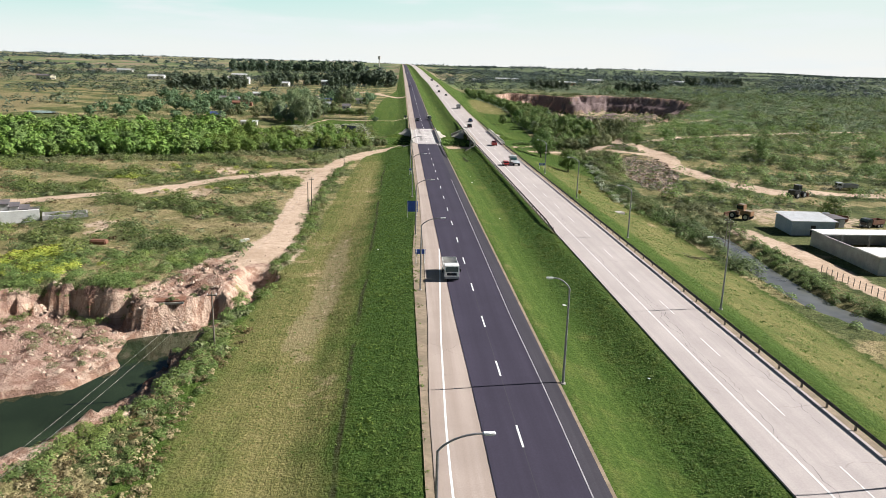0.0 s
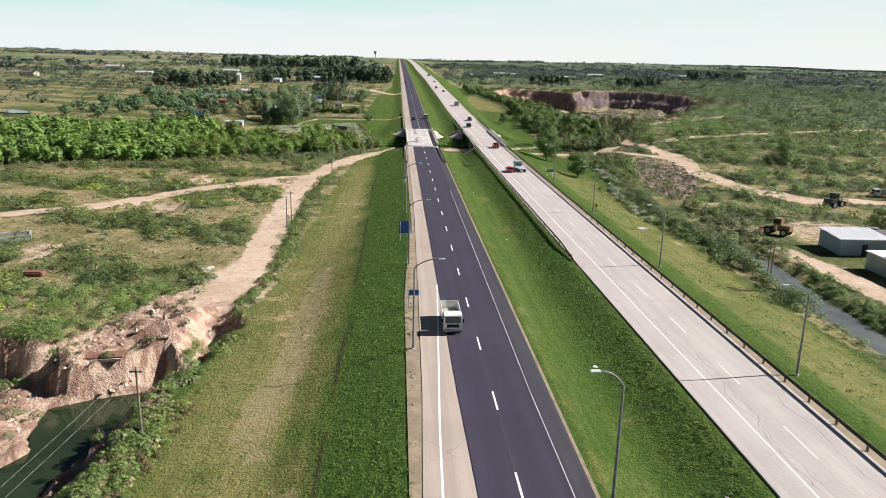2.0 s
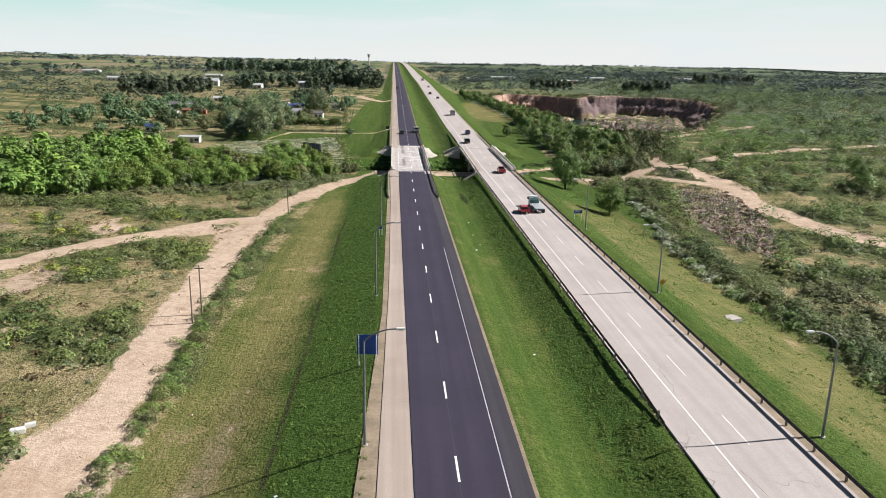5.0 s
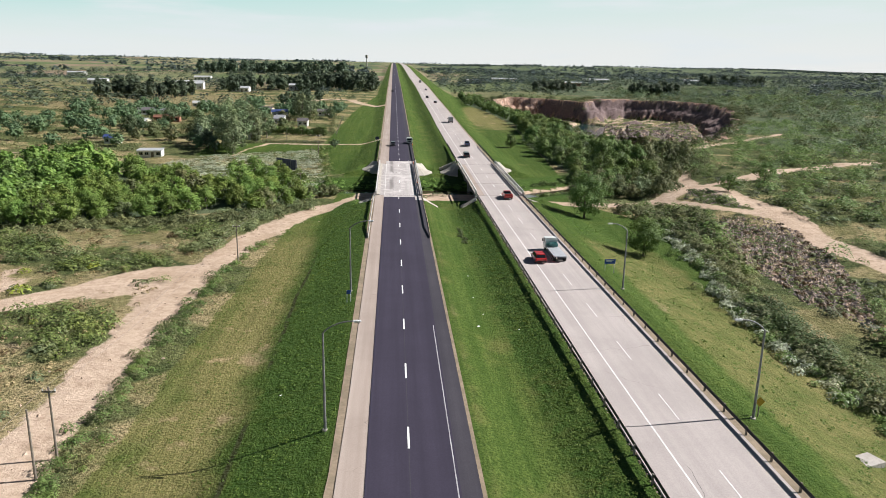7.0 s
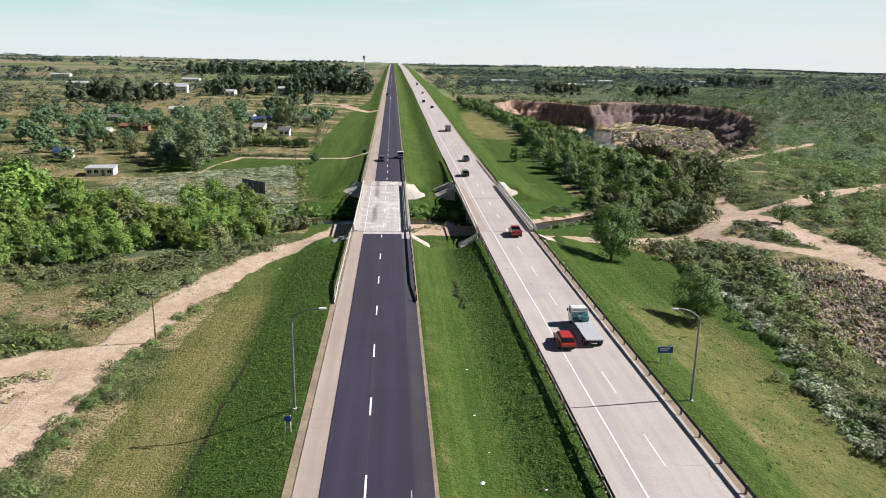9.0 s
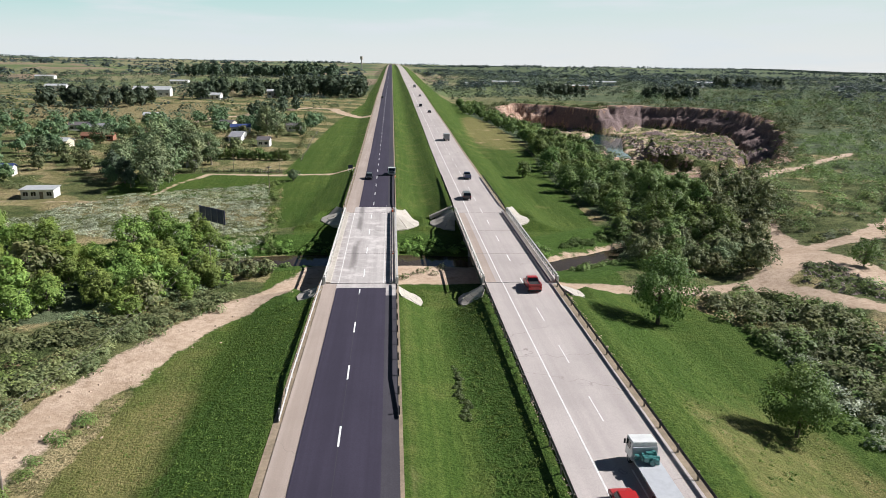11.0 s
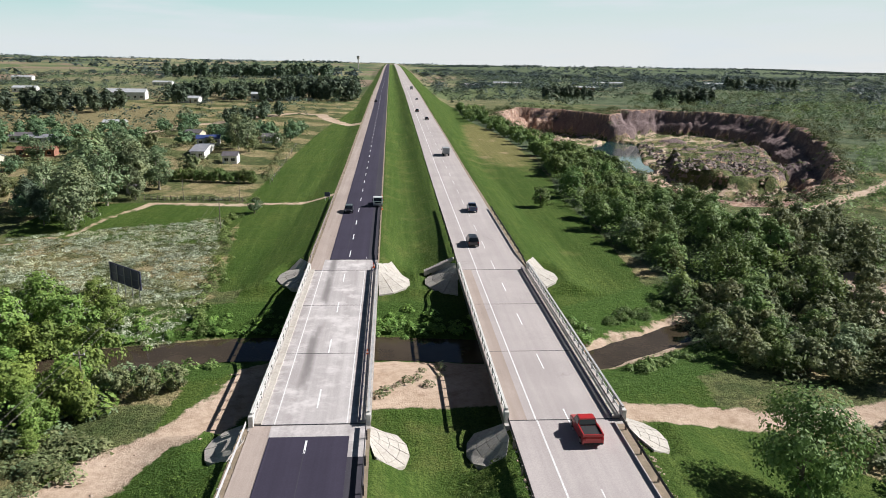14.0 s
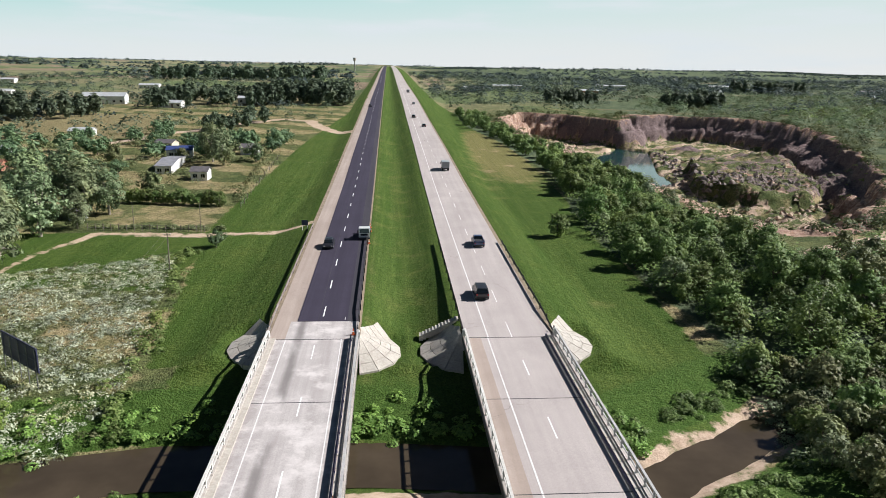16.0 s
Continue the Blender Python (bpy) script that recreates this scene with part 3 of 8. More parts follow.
FAR_TRACK = [(-4, 500), (-12, 510), (-21, 530), (-26, 552), (-40, 560), (-62, 520), (-82, 470)]
FARM_GROUND = [(-160, 335), (-60, 330), (-52, 375), (-28, 385), (-26, 470), (-80, 500), (-160, 470)]
GREEN_LANE = [(-5, 432), (-24, 432)]


# paved fans at the bridge corners: corner x, y, outward sign, sign towards the stream, top, reach, fall, first and last angle
APRONS = [(cx, cy, sx, sy, z0, reach, steep if 0 < cx < 20 else 0.36, a0, a1) for cx, sx in ((4.8, 1), (-4.9, -1), (16.1, -1), (26.3, 1))
          for cy, sy, z0, reach, steep, a0, a1 in ((BRIDGE_Y0 - 1.2, 1, -0.3, 3.3, 0.62, -78, 70), (BRIDGE_Y1 + 2.2, -1, 0.25, 4.6, 0.54, -66, 88))]


SCRUB_SIZE, SCRUB_SEED, MOOR_SEED = 27.0, 500, 501   # patches of bush over rough ground
WOOD_LEFT = [(-20, 262), (-28, 249), (-40, 245), (-53, 242), (-61, 237), (-68, 232), (-110, 222), (-160, 215), (-190, 250), (-170, 300), (-101, 298),
             (-90, 316), (-57, 289), (-33, 274), (-22, 269)]
BELT = [(53, 416), (47, 372), (45.5, 345), (46.5, 323), (48, 302), (46, 291), (54, 290), (70, 296), (71, 316), (69, 357), (66, 430), (60, 436)]
BELT_FAR = [(46, 640), (44, 560), (50, 500), (53, 420), (60, 436), (66, 470), (60, 520), (56, 560), (58, 610)]


def base_level(x, y):
    left = np.interp(y, [-400, 60, 85, 132, 160, 215, 262, 300, 345, 400, 450, 600, 800, 1300, 2000, 5000],
                     [-3.0, -2.8, -2.8, -3.9, -2.6, -2.6, -2.4, -2.2, -0.5, 1.0, 2.2, 4.6, 6.5, 11.5, 15, 17])
    right = np.interp(y, [-400, 120, 170, 225, 262, 300, 345, 400, 600, 800, 1300, 2000, 5000],
                      [-4.7, -4.6, -4.4, -3.6, -2.6, -2.4, -0.8, 0.2, 2.0, 3.0, 6.5, 9, 12])
    w = sstep(-25, 48, x)
    z = left * (1 - w) + right * w
    z = z + 2.4 * sstep(52, 66, x) * sstep(225, 245, y) * (1 - sstep(320, 360, y))
    off = np.maximum(np.abs(x - 11) - 45, 0)
    far = np.hypot(off, np.maximum(y - 400, 0))
    z = z + 0.35 * wave(x, y, 34, 3) * sstep(0, 25, off) + 2.2 * wave(x, y, 420, 5) * sstep(60, 700, far) + 9 * wave(x, y, 2100, 8) * sstep(500, 2500, far)
    z = z + 14 * sstep(300, 3000, -x) * sstep(400, 3000, y)
    return z


def quarry_depth(x, y):
    """Metres inside the ragged rim of the quarry."""
    return depth_in(QUARRY, x, y) + 3.2 * wave(x, y, 30, 21) + 1.5 * wave(x, y, 13, 26) * sstep(150, 110, x) + 0.8 * wave(x, y, 9, 26)


def ground_level(x, y):
    x, y = np.asarray(x, float), np.asarray(y, float)
    zr = np.interp(y, PROFILE_Y, PROFILE_Z)
    low = base_level(x, y)
    ds = line_distance(STREAM, x, y)
    low = np.minimum(low, -3.75 + 0.17 * np.maximum(ds - 3, 0) + 0.12 * wave(x, y, 9, 4) + 0.012 * np.maximum(ds - 16, 0) ** 1.6)
    left_edge = np.interp(y, [0, 110, 150, 1000], [-7.0, -7.0, -5.6, -5.6])
    d = np.maximum(left_edge - x, 0) * 0.27 + np.maximum(x - 27.6, 0) * 0.30
    emb = zr - 0.11 - d
    u = np.clip((x - 5.2) / 10.6, 0, 1)
    dip = sstep(226, 252, y) * sstep(330, 304, y)
    emb = emb - (1.35 + 0.8 * dip) * np.sin(np.pi * u) ** 1.3
    emb = np.minimum(emb, zr - 0.11 - 0.95 * np.maximum(np.minimum(y - BRIDGE_Y0 - 0.2, BRIDGE_Y1 - 0.2 - y), 0))
    k = 0.5
    h = np.clip(0.5 + 0.5 * (emb - low) / k, 0, 1)
    z = low * (1 - h) + emb * h + k * h * (1 - h) * 0.5
    z = np.where(ds < 8, np.minimum(z, -4.75 + 0.45 * sstep(23, 29, x) + 0.35 * np.maximum(ds - 2.0, 0) + 0.1 * wave(x, y, 5, 2)), z)
    for cx, cy, sx, sy, z0, reach, fall, a0, a1 in APRONS:
        ox, oy = sx * (x - cx), sy * (y - cy)
        d = np.hypot(ox, oy)
        cone = z0 - fall * np.minimum(d, reach) + 0.6 * np.maximum(d - reach - 0.3, 0) + 0.7 * np.maximum(-oy - 1.2 * ox, 0) + 4.0 * np.maximum(-ox - 0.2, 0)
        z = np.where((d < reach + 5) & (ox > -1.5), np.minimum(z, cone), z)
    # ditch with water beside the scrub
    dd = line_distance(DITCH, x, y)
    z = np.where(dd < 9, np.minimum(z, -6.2 + 0.5 * np.maximum(dd - 0.7, 0)), z)
    # bare broken clay above the pit, and the gully that cuts back beside it
    shelf = sstep(-2.0, 1.5, depth_in(CLAY_SHELF, x, y))
    z = z + shelf * (0.45 * wave(x, y, 6, 18) + 0.42 * wave(x, y, 2.4, 19) - 0.035 * np.maximum(112 - y, 0))
    gd = line_distance(GULLY, x, y) + 0.35 * wave(x, y, 3.5, 20)
    z = np.where(gd < 4.5, np.minimum(z, np.interp(y, [97, 104, 112, 116], [-8.2, -7.2, -6.2, -3.2]) + np.where(x > np.interp(y, [98, 108, 115], [-29.2, -28.1, -28.4]), 3.2, 1.1) * np.maximum(gd - 1.1, 0)), z)
    # clay pit, with a lower spur on its far side
    z = z - 1.4 * np.exp(-((x + 37.5) / 4.0) ** 2 - ((y - 103.5) / 3.5) ** 2)
    p = depth_in(PIT, x, y) + np.where((y > 86) | (x < -48), 0.7 * wave(x, y, 7, 11) + 0.8 * wave(x, y, 2.6, 15), 0.25 * wave(x, y, 4, 16))
    steep = np.where((y > 92) | (x < -50), 3.4, 1.05)
    pit = -3.0 - np.clip(p, 0, None) * steep * (1 + 0.35 * wave(x, y, 5, 11)) + 0.3 * wave(x, y, 6, 12)
    bench = -7.9 + np.clip(-43 - x, 0, None) * 0.07 * sstep(80, 86, y) + 0.5 * wave(x, y, 5, 14)
    floor = np.where(inside(PIT_WATER, x, y), -9.6, np.maximum(bench, -8.4 + 0.08 * line_distance(PIT_WATER, x, y) + 0.35 * wave(x, y, 4, 17)))
    z = np.where(p > 0, np.minimum(z, np.maximum(pit, floor)), z)
    # quarry
    q = quarry_depth(x, y)
    ledge = 2.0 + 7.5 * sstep(128, 150, x) + 1.6 * wave(x, y, 47, 33)
    cliff = 2.7 * np.clip(q, 0, 2.1) + 0.25 * np.clip(q - 2.1, 0, None) + 3.3 * np.clip(q - 2.1 - np.maximum(ledge, 0.6), 0, None)
    sheer = np.maximum(sstep(395, 440, y - 0.2 * (x - 90)) * sstep(68, 80, x), sstep(128, 140, x))
    wall = base_level(x, y) - cliff * sheer - 0.9 * np.clip(q, 0, None) * (1 - sheer) + 0.9 * wave(x, y, 5, 35) * sstep(0, 1.5, q)
    wall = wall + 1.2 * wave(x, y, 7, 22) * sstep(0, 4, q)
    bed = -11.4 + 1.0 * wave(x, y, 17, 23) + 0.7 * wave(x, y, 6.5, 29) + 1.4 * np.exp(-((x - 141) / 15.0) ** 2 - ((y - 480) / 24.0) ** 2) + 3.5 * np.exp(-((x - 118) / 12.0) ** 2 - ((y - 448) / 9.0) ** 2)
    bed = bed + 4.2 * sstep(-1.6, 1.2, depth_in(PLATEAU, x, y) + 1.5 * wave(x, y, 11, 36) + 0.7 * wave(x, y, 5, 37))
    bed = bed + 2.6 * np.exp(-((x - 162) / 10.0) ** 2 - ((y - 508) / 24.0) ** 2) * (1 + 0.3 * wave(x, y, 11, 34)) + 2.4 * np.exp(-((x - 158) / 9.0) ** 2 - ((y - 575) / 12.0) ** 2)
    bed = bed + 3.0 * np.exp(-((x - 88) / 9.0) ** 2 - ((y - 560) / 30.0) ** 2) + 4.5 * sstep(405, 370, y)
    bed = np.where(inside(QUARRY_POND, x, y), -14.0, bed)
    z = np.where(q > 0, np.minimum(z, np.maximum(wall, bed)), z)
    return z


GRID = {}


def gz(x, y):
    """Height of the ground sheet at a place, read off its grid."""
    xs, ys, zs = GRID["x"], GRID["y"], GRID["z"]
    i = min(max(int(np.searchsorted(xs, x)) - 1, 0), len(xs) - 2)
    j = min(max(int(np.searchsorted(ys, y)) - 1, 0), len(ys) - 2)
    u, v = (x - xs[i]) / (xs[i + 1] - xs[i]), (y - ys[j]) / (ys[j + 1] - ys[j])
    return float((zs[j, i] * (1 - u) + zs[j, i + 1] * u) * (1 - v) + (zs[j + 1, i] * (1 - u) + zs[j + 1, i + 1] * u) * v)


def road_z(y):
    return float(np.interp(y, PROFILE_Y, PROFILE_Z))


def spaced(a, b, step):
    return list(np.arange(a, b, step))


def growing(a, b, step, factor):
    out, v = [], a
    while v < b:
        out.append(v)
        v += step
        step *= factor
    return out + [b]


def build_ground():
    xs = [-v for v in growing(112, 4800, 2.5, 1.10)][::-1][:-1] + spaced(-112, -66, 2.0) + spaced(-66, -26, 0.7) + spaced(-26, -12, 1.4) + spaced(-12, 34, 0.8) + spaced(34, 50, 1.4) + spaced(50, 190, 1.4) + growing(190, 4800, 2.0, 1.10)
    ys = [-v for v in growing(0, 700, 6, 1.3)][::-1] + spaced(6, 20, 2.5) + spaced(20, 78, 1.6) + spaced(78, 116, 0.7) + spaced(116, 244, 1.5) + spaced(244, 312, 0.9) + spaced(312, 370, 1.8) + spaced(370, 660, 1.7) + growing(660, 4900, 4, 1.06)
    xs, ys = np.array(sorted(set(xs))), np.array(sorted(set(ys)))
    X, Y = np.meshgrid(xs, ys)
    Z = ground_level(X, Y)
    GRID["x"], GRID["y"], GRID["z"] = xs, ys, Z
    nx, ny = len(xs), len(ys)
    me = bpy.data.meshes.new("ground")
    co = np.stack([X, Y, Z], -1).reshape(-1, 3)
    i = np.arange(nx * ny).reshape(ny, nx)
    quads = np.stack([i[:-1, :-1], i[:-1, 1:], i[1:, 1:], i[1:, :-1]], -1).reshape(-1, 4)
    me.vertices.add(len(co))
    me.vertices.foreach_set("co", co.ravel())
    me.loops.add(quads.size)
    me.loops.foreach_set("vertex_index", quads.ravel())
    me.polygons.add(len(quads))
    me.polygons.foreach_set("loop_start", np.arange(0, quads.size, 4))
    me.polygons.foreach_set("use_smooth", np.ones(len(quads), bool))
    me.update(calc_edges=True)
    x, y, z = co.T
    soil = np.zeros(len(co))
    for line, w in ((TRACK, 2.4), (TRACK_BRANCH, 2.5), (RIGHT_TRACK, 2.9), (RIGHT_BRANCH, 2.0), (BANK_TRACK, 1.6), (TRACK_LINK, 2.4), (YARD_TRACK, 2.2), (RIM_TRACK, 1.3), (FAR_TRACK, 2.4)):
        soil = np.maximum(soil, sstep(w + 1.8, w - 1.2, line_distance(line, x, y) + 0.55 * wave(x, y, 8, 55) + 0.3 * wave(x, y, 3, 56)))
    soil = np.maximum(soil, np.where(x > -44, 0.75, 0.55) * sstep(np.where(x > -44, 2.2, 1.3), 0.4, line_distance(LANE, x, y)))
    soil = np.maximum(soil, 0.6 * sstep(1.4, 0.3, line_distance(GREEN_LANE, x, y)))
    soil = np.maximum(soil, sstep(7, 3.5, np.hypot(x + 29.6, (y - 124) * 0.45)))
    clay_shelf = sstep(-1.2, 0.8, depth_in(CLAY_SHELF, x, y) + 0.8 * wave(x, y, 5, 52))
    soil = np.maximum(soil, 0.8 * sstep(-0.8, 1.0, depth_in([(-33.5, 111), (-27.5, 112), (-26.6, 124), (-28, 137), (-31.5, 137), (-33, 122)], x, y)))
    soil = np.maximum(soil, 0.72 * sstep(-0.6, 1.4, depth_in([(-27.5, 214), (-36, 208), (-43.5, 199), (-40.5, 193.5), (-35.5, 196), (-33.5, 191), (-33, 182), (-28, 180), (-26.6, 200)], x, y) + 0.7 * wave(x, y, 7, 57)))
    for sx0, sy0, sr in ((-54, 201, 6), (-60.5, 175.5, 5), (-53, 168.8, 6), (-35, 120.5, 3.2), (-62, 140, 4), (-47, 150, 3)):
        soil = np.maximum(soil, 0.62 * sstep(sr, sr * 0.35, np.hypot(x - sx0, (y - sy0) * 0.6) + 1.6 * wave(x, y, 7, 53)))
    soil = np.maximum(soil, 0.55 * sstep(4, 1.5, np.hypot(x + 52, (y - 176) * 0.9)))
    soil = np.maximum(soil, sstep(6.5, 3, np.hypot(x - 69, (y - 272) * 0.7)))
    soil = np.maximum(soil, 0.52 * sstep(16, 8, np.hypot((x - 78) * 0.8, y - 160)))
    soil = np.maximum(soil, 0.36 * sstep(2.4, 0.5, np.abs(x + 18.2 + 0.9 * wave(y, x * 0, 45, 51))) * sstep(75, 95, y) * sstep(165, 130, y))
    ds = line_distance(STREAM, x, y)
    sand = sstep(2.0, 0.0, np.abs(x - 6) - 12) * sstep(261, 263.5, y) * sstep(277, 275, y)
    sand = np.maximum(sand, 0.62 * sstep(5.0, 3.2, ds + 0.8 * wave(x, y, 8, 54)) * sstep(22, 28, x))
    soil = np.maximum(soil, np.where(z < -1.5, sand, 0))
    p = depth_in(PIT, x, y)
    q = quarry_depth(x, y)
    low_bed = sstep(-8.2, -10.2, z)
    clay = np.maximum(np.maximum(0.85 * clay_shelf, sstep(3.0, 1.2, line_distance(GULLY, x, y))), sstep(-0.8, 0.6, p)); clay = np.maximum(clay, sstep(-4.0, -1.5, q) * (1 - 0.75 * low_bed))
    soil = np.maximum(soil, np.where(q > 1, low_bed * (0.42 + 0.30 * wave(x, y, 21, 44)), 0))
    soil = np.maximum(soil, 0.42 * sstep(3.0, 0.5, np.abs(p)))
    on_top = sstep(-2.5, 0.5, depth_in(PLATEAU, x, y))
    clay = np.maximum(clay * (1 - on_top), 0.55 * on_top * (0.6 + 0.7 * wave(x, y, 13, 45)))
    # Patchy dark rock; extra weight on lower and right-hand walls paints their shade.
    darkrock_shade = sstep(-2.5, 0.5, q) * (0.30 - 0.12 * low_bed + 0.26 * wave(x, y, 19, 41) + 0.42 * sstep(-10.8, -9, z) * sstep(400, 450, y) * sstep(84, 118, x) * (1 - on_top) + 0.15 * sstep(128, 140, x) * (1 - low_bed))
    west = np.where(y < 254, np.interp(y, [0, 60, 110, 140, 254], [-31, -28.5, -26.5, -24, -20]) + 1.2 * wave(y, x * 0, 60, 31), np.where(y < 298, -14.0, np.interp(y, [298, 345, 360, 480, 600, 2000], [-17.5, -23, -24, -20, -12, -10])))
    east = np.interp(y, [-100, 150, 205, 230, 247, 262, 300, 340, 420, 560, 700, 2000], [43, 44, 48.5, 50, 47, 38, 44, 46, 50, 52, 40, 38])
    verge = sstep(1.5, -1.5, west - x) * sstep(1.5, -1.5, x - east) * sstep(2600, 2200, y)
    verge = np.maximum(verge, np.where((x > -60) & (x < -22) & (y > 322 - 0.1 * (x + 24)) & (y < 352), 0.9, 0))
    dry = 0.80 * sstep(6.0, 0.5, np.abs(x + 18.5 - 0.012 * (y - 120))) * sstep(270, 200, y) + 0.85 * sstep(13, 5, np.hypot(x - 44, (y - 470) * 0.13)) + 0.3 * sstep(7, 3, np.hypot(x - 33, (y - 420) * 0.12)) + 0.35 * sstep(5, 1, np.hypot(x - 36, y - 315))
    dry = dry + 0.25 * sstep(6, 2, np.abs(x - 10.5) ) * sstep(900, 300, y) + 0.3 * sstep(1.2, 0.3, np.abs(x - 5.6))
    lush = sstep(16, 8, ds) * sstep(3.2, 4.6, ds) * (1 - soil)
    lush = np.where((y < 262) | (y > 276.5) | (x < -7) | (x > 19), lush, 0.0)
    far = sstep(180, 420, np.maximum(np.maximum(-x - 20, x - 120), (y - 330) * 0.8)) * (1 - np.clip(verge, 0, 1))
    slope_green = 0.66 * sstep(2.6, -1.2, np.abs(x + 9.3) - 3.4) * sstep(262, 250, y) + 0.60 * sstep(1.2, 0.2, np.abs(x - 13.6) - 1.9) * sstep(255, 245, y) * sstep(60, 80, y + 60)
    lush = np.maximum(lush, slope_green + 0.16 * wave(x, y, 40, 61) * (slope_green > 0.2))
    dry = np.maximum(dry, 0.54 * sstep(2.5, -1.0, np.abs(x + 20) - 6.0) * sstep(262, 215, y))
    dry = np.maximum(dry, 0.55 * sstep(3.0, 0.0, np.abs(x - 37) - 5.5) * sstep(235, 215, y))
    straw = sstep(-4, 4, depth_in([(-145, 572), (-97, 580), (-74, 489), (-126, 466), (-180, 480), (-175, 550)], x, y)) + 0.8 * sstep(-8, 8, depth_in([(-181, 345), (-206, 467), (-260, 470), (-300, 340)], x, y))
    straw = straw + 0.05 * sstep(-2, 2, depth_in([(-58, 324), (-25.5, 339), (-17.5, 288), (-20, 282), (-37, 286), (-72, 300)], x, y))
    straw = straw + 0.85 * sstep(3.2, 0.6, np.abs(x + 18.4 + 0.9 * wave(y, x * 0, 45, 51))) * sstep(62, 92, y) * sstep(160, 112, y)
    straw = straw + 0.30 * sstep(-4, 4, depth_in(FARM_GROUND, x, y)) * (0.5 + 0.8 * wave(x, y, 33, 71))
    woodland = sstep(560, 760, y) * sstep(70, 170, x) * (0.42 + 0.55 * wave(x, y, 170, 72)) + sstep(1100, 1700, y) * (0.38 + 0.6 * wave(x, y, 300, 73)) * (1 - np.clip(verge, 0, 1))
    woodland = np.maximum(woodland, sstep(285, 345, y) * sstep(112, 150, x) * sstep(-1, -6, q) * (0.66 + 0.34 * wave(x, y, 70, 74)))
    woodland = np.maximum(woodland, 0.9 * sstep(-3, 2, depth_in(BELT, x, y)))
    woodland = np.maximum(woodland, 0.9 * sstep(-3, 2, depth_in(BELT_FAR, x, y)))
    woodland = np.maximum(woodland, 0.8 * sstep(-1, 3, depth_in(WOOD_LEFT, x, y)))
    scrub = np.clip(0.5 + 1.1 * wave(x, y, SCRUB_SIZE, SCRUB_SEED), 0, 1)
    scrub = np.maximum(scrub, sstep(45, 60, x) * np.clip(0.62 + 0.9 * wave(x, y, 24, MOOR_SEED), 0, 1))
    for name, v in (("soil", soil), ("clay", clay), ("darkrock_shade", darkrock_shade), ("verge", verge), ("dry", dry), ("lush", lush), ("far", far), ("straw", straw), ("woodland", woodland), ("scrub", scrub)):
        a = me.attributes.new(name, "FLOAT", "POINT")
        a.data.foreach_set("value", np.clip(v, 0, 1.2).astype(np.float32))
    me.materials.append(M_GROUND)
    return tagged(new("ground", me), "rolling grassland with scrub, clay tracks and quarry pits", "ground", kind="structure")


build_ground()


def water_sheet(name, poly, z, material, label):
    bm = bm_new()
    bm.faces.new([bm.verts.new((x, y, z)) for x, y in poly])
    bmesh.ops.triangulate(bm, faces=bm.faces[:])
    return tagged(part(name, bm, material), label, "water", kind="structure")


def ribbon_poly(line, half):
    left, right = [], []
    for i, (x, y) in enumerate(line):
        a, b = line[max(i - 1, 0)], line[min(i + 1, len(line) - 1)]
        d = Vector((b[0] - a[0], b[1] - a[1])).normalized()
        left.append((x - d.y * half, y + d.x * half))
        right.append((x + d.y * half, y - d.x * half))
    return left + right[::-1]


water_sheet("water_pit", [(x * 1.0, y) for x, y in PIT_WATER], -8.3, M_POND, "still dark green water in the clay pit")
water_sheet("water_stream", ribbon_poly(STREAM[:-2], 3.6), -4.15, M_STREAM, "shallow brown stream under the two bridges")
water_sheet("water_ditch", ribbon_poly(DITCH, 2.3), -5.45, M_DITCH, "narrow ditch of grey water beside scrub")
water_sheet("water_quarry", QUARRY_POND, -12.0, M_QUARRYPOND, "green pond on the quarry floor")
water_sheet("water_pond", [(-176, 352), (-168, 348), (-163, 352), (-168, 360), (-175, 364), (-181, 358)], float(ground_level(-170, 360)) + 0.35, M_STREAM, "small brown pond beyond the wood")


# ---- carriageways ----
def strip(name, x0, x1, y0, y1, lift, material, parent=None, label="", thick=0.0, taper=None, width=None):
    """A ribbon of paving along the road, following its rise; taper gives the left edge by distance."""
    ys = [v for v in spaced(y0, min(y1, 600), 6.0)] + (spaced(max(y0, 600), y1, 40.0) if y1 > 600 else []) + [y1]
    verts, faces = [], []
    for y in ys:
        a = x0 if taper is None else float(np.interp(y, taper[0], taper[1]))
        z = road_z(y) + lift
        b = x1 if width is None else a + width
        verts += [(a, y, z), (b, y, z), (b, y, z - thick - 0.02), (a, y, z - thick - 0.02)]
    for i in range(len(ys) - 1):
        a = 4 * i
        faces += [(a, a + 1, a + 5, a + 4), (a + 1, a + 2, a + 6, a + 5), (a + 3, a, a + 4, a + 7)]
    faces += [(0, 3, 2, 1), (4 * len(ys) - 4, 4 * len(ys) - 3, 4 * len(ys) - 2, 4 * len(ys) - 1)]
    ob = new(name, mesh_of(name, verts, faces, material))
    ob.parent = parent
    if label:
        ob["label"] = label
    return ob


FAR_END = 2500.0
SHOULDER_TAPER = ([-120, 63, 84, 110, 160, 3000], [-6.7, -6.4, -5.75, -5.4, -4.8, -4.8])
ASPHALT_TAPER = ([-120, 63, 84, 160, 3000], [-2.6, -2.65, -2.9, -3.0, -3.0])
LINE_TAPER = ([-120, 50, 58, 78, 113, 3000], [-5.5, -5.45, -5.4, -4.75, -3.1, -3.1])

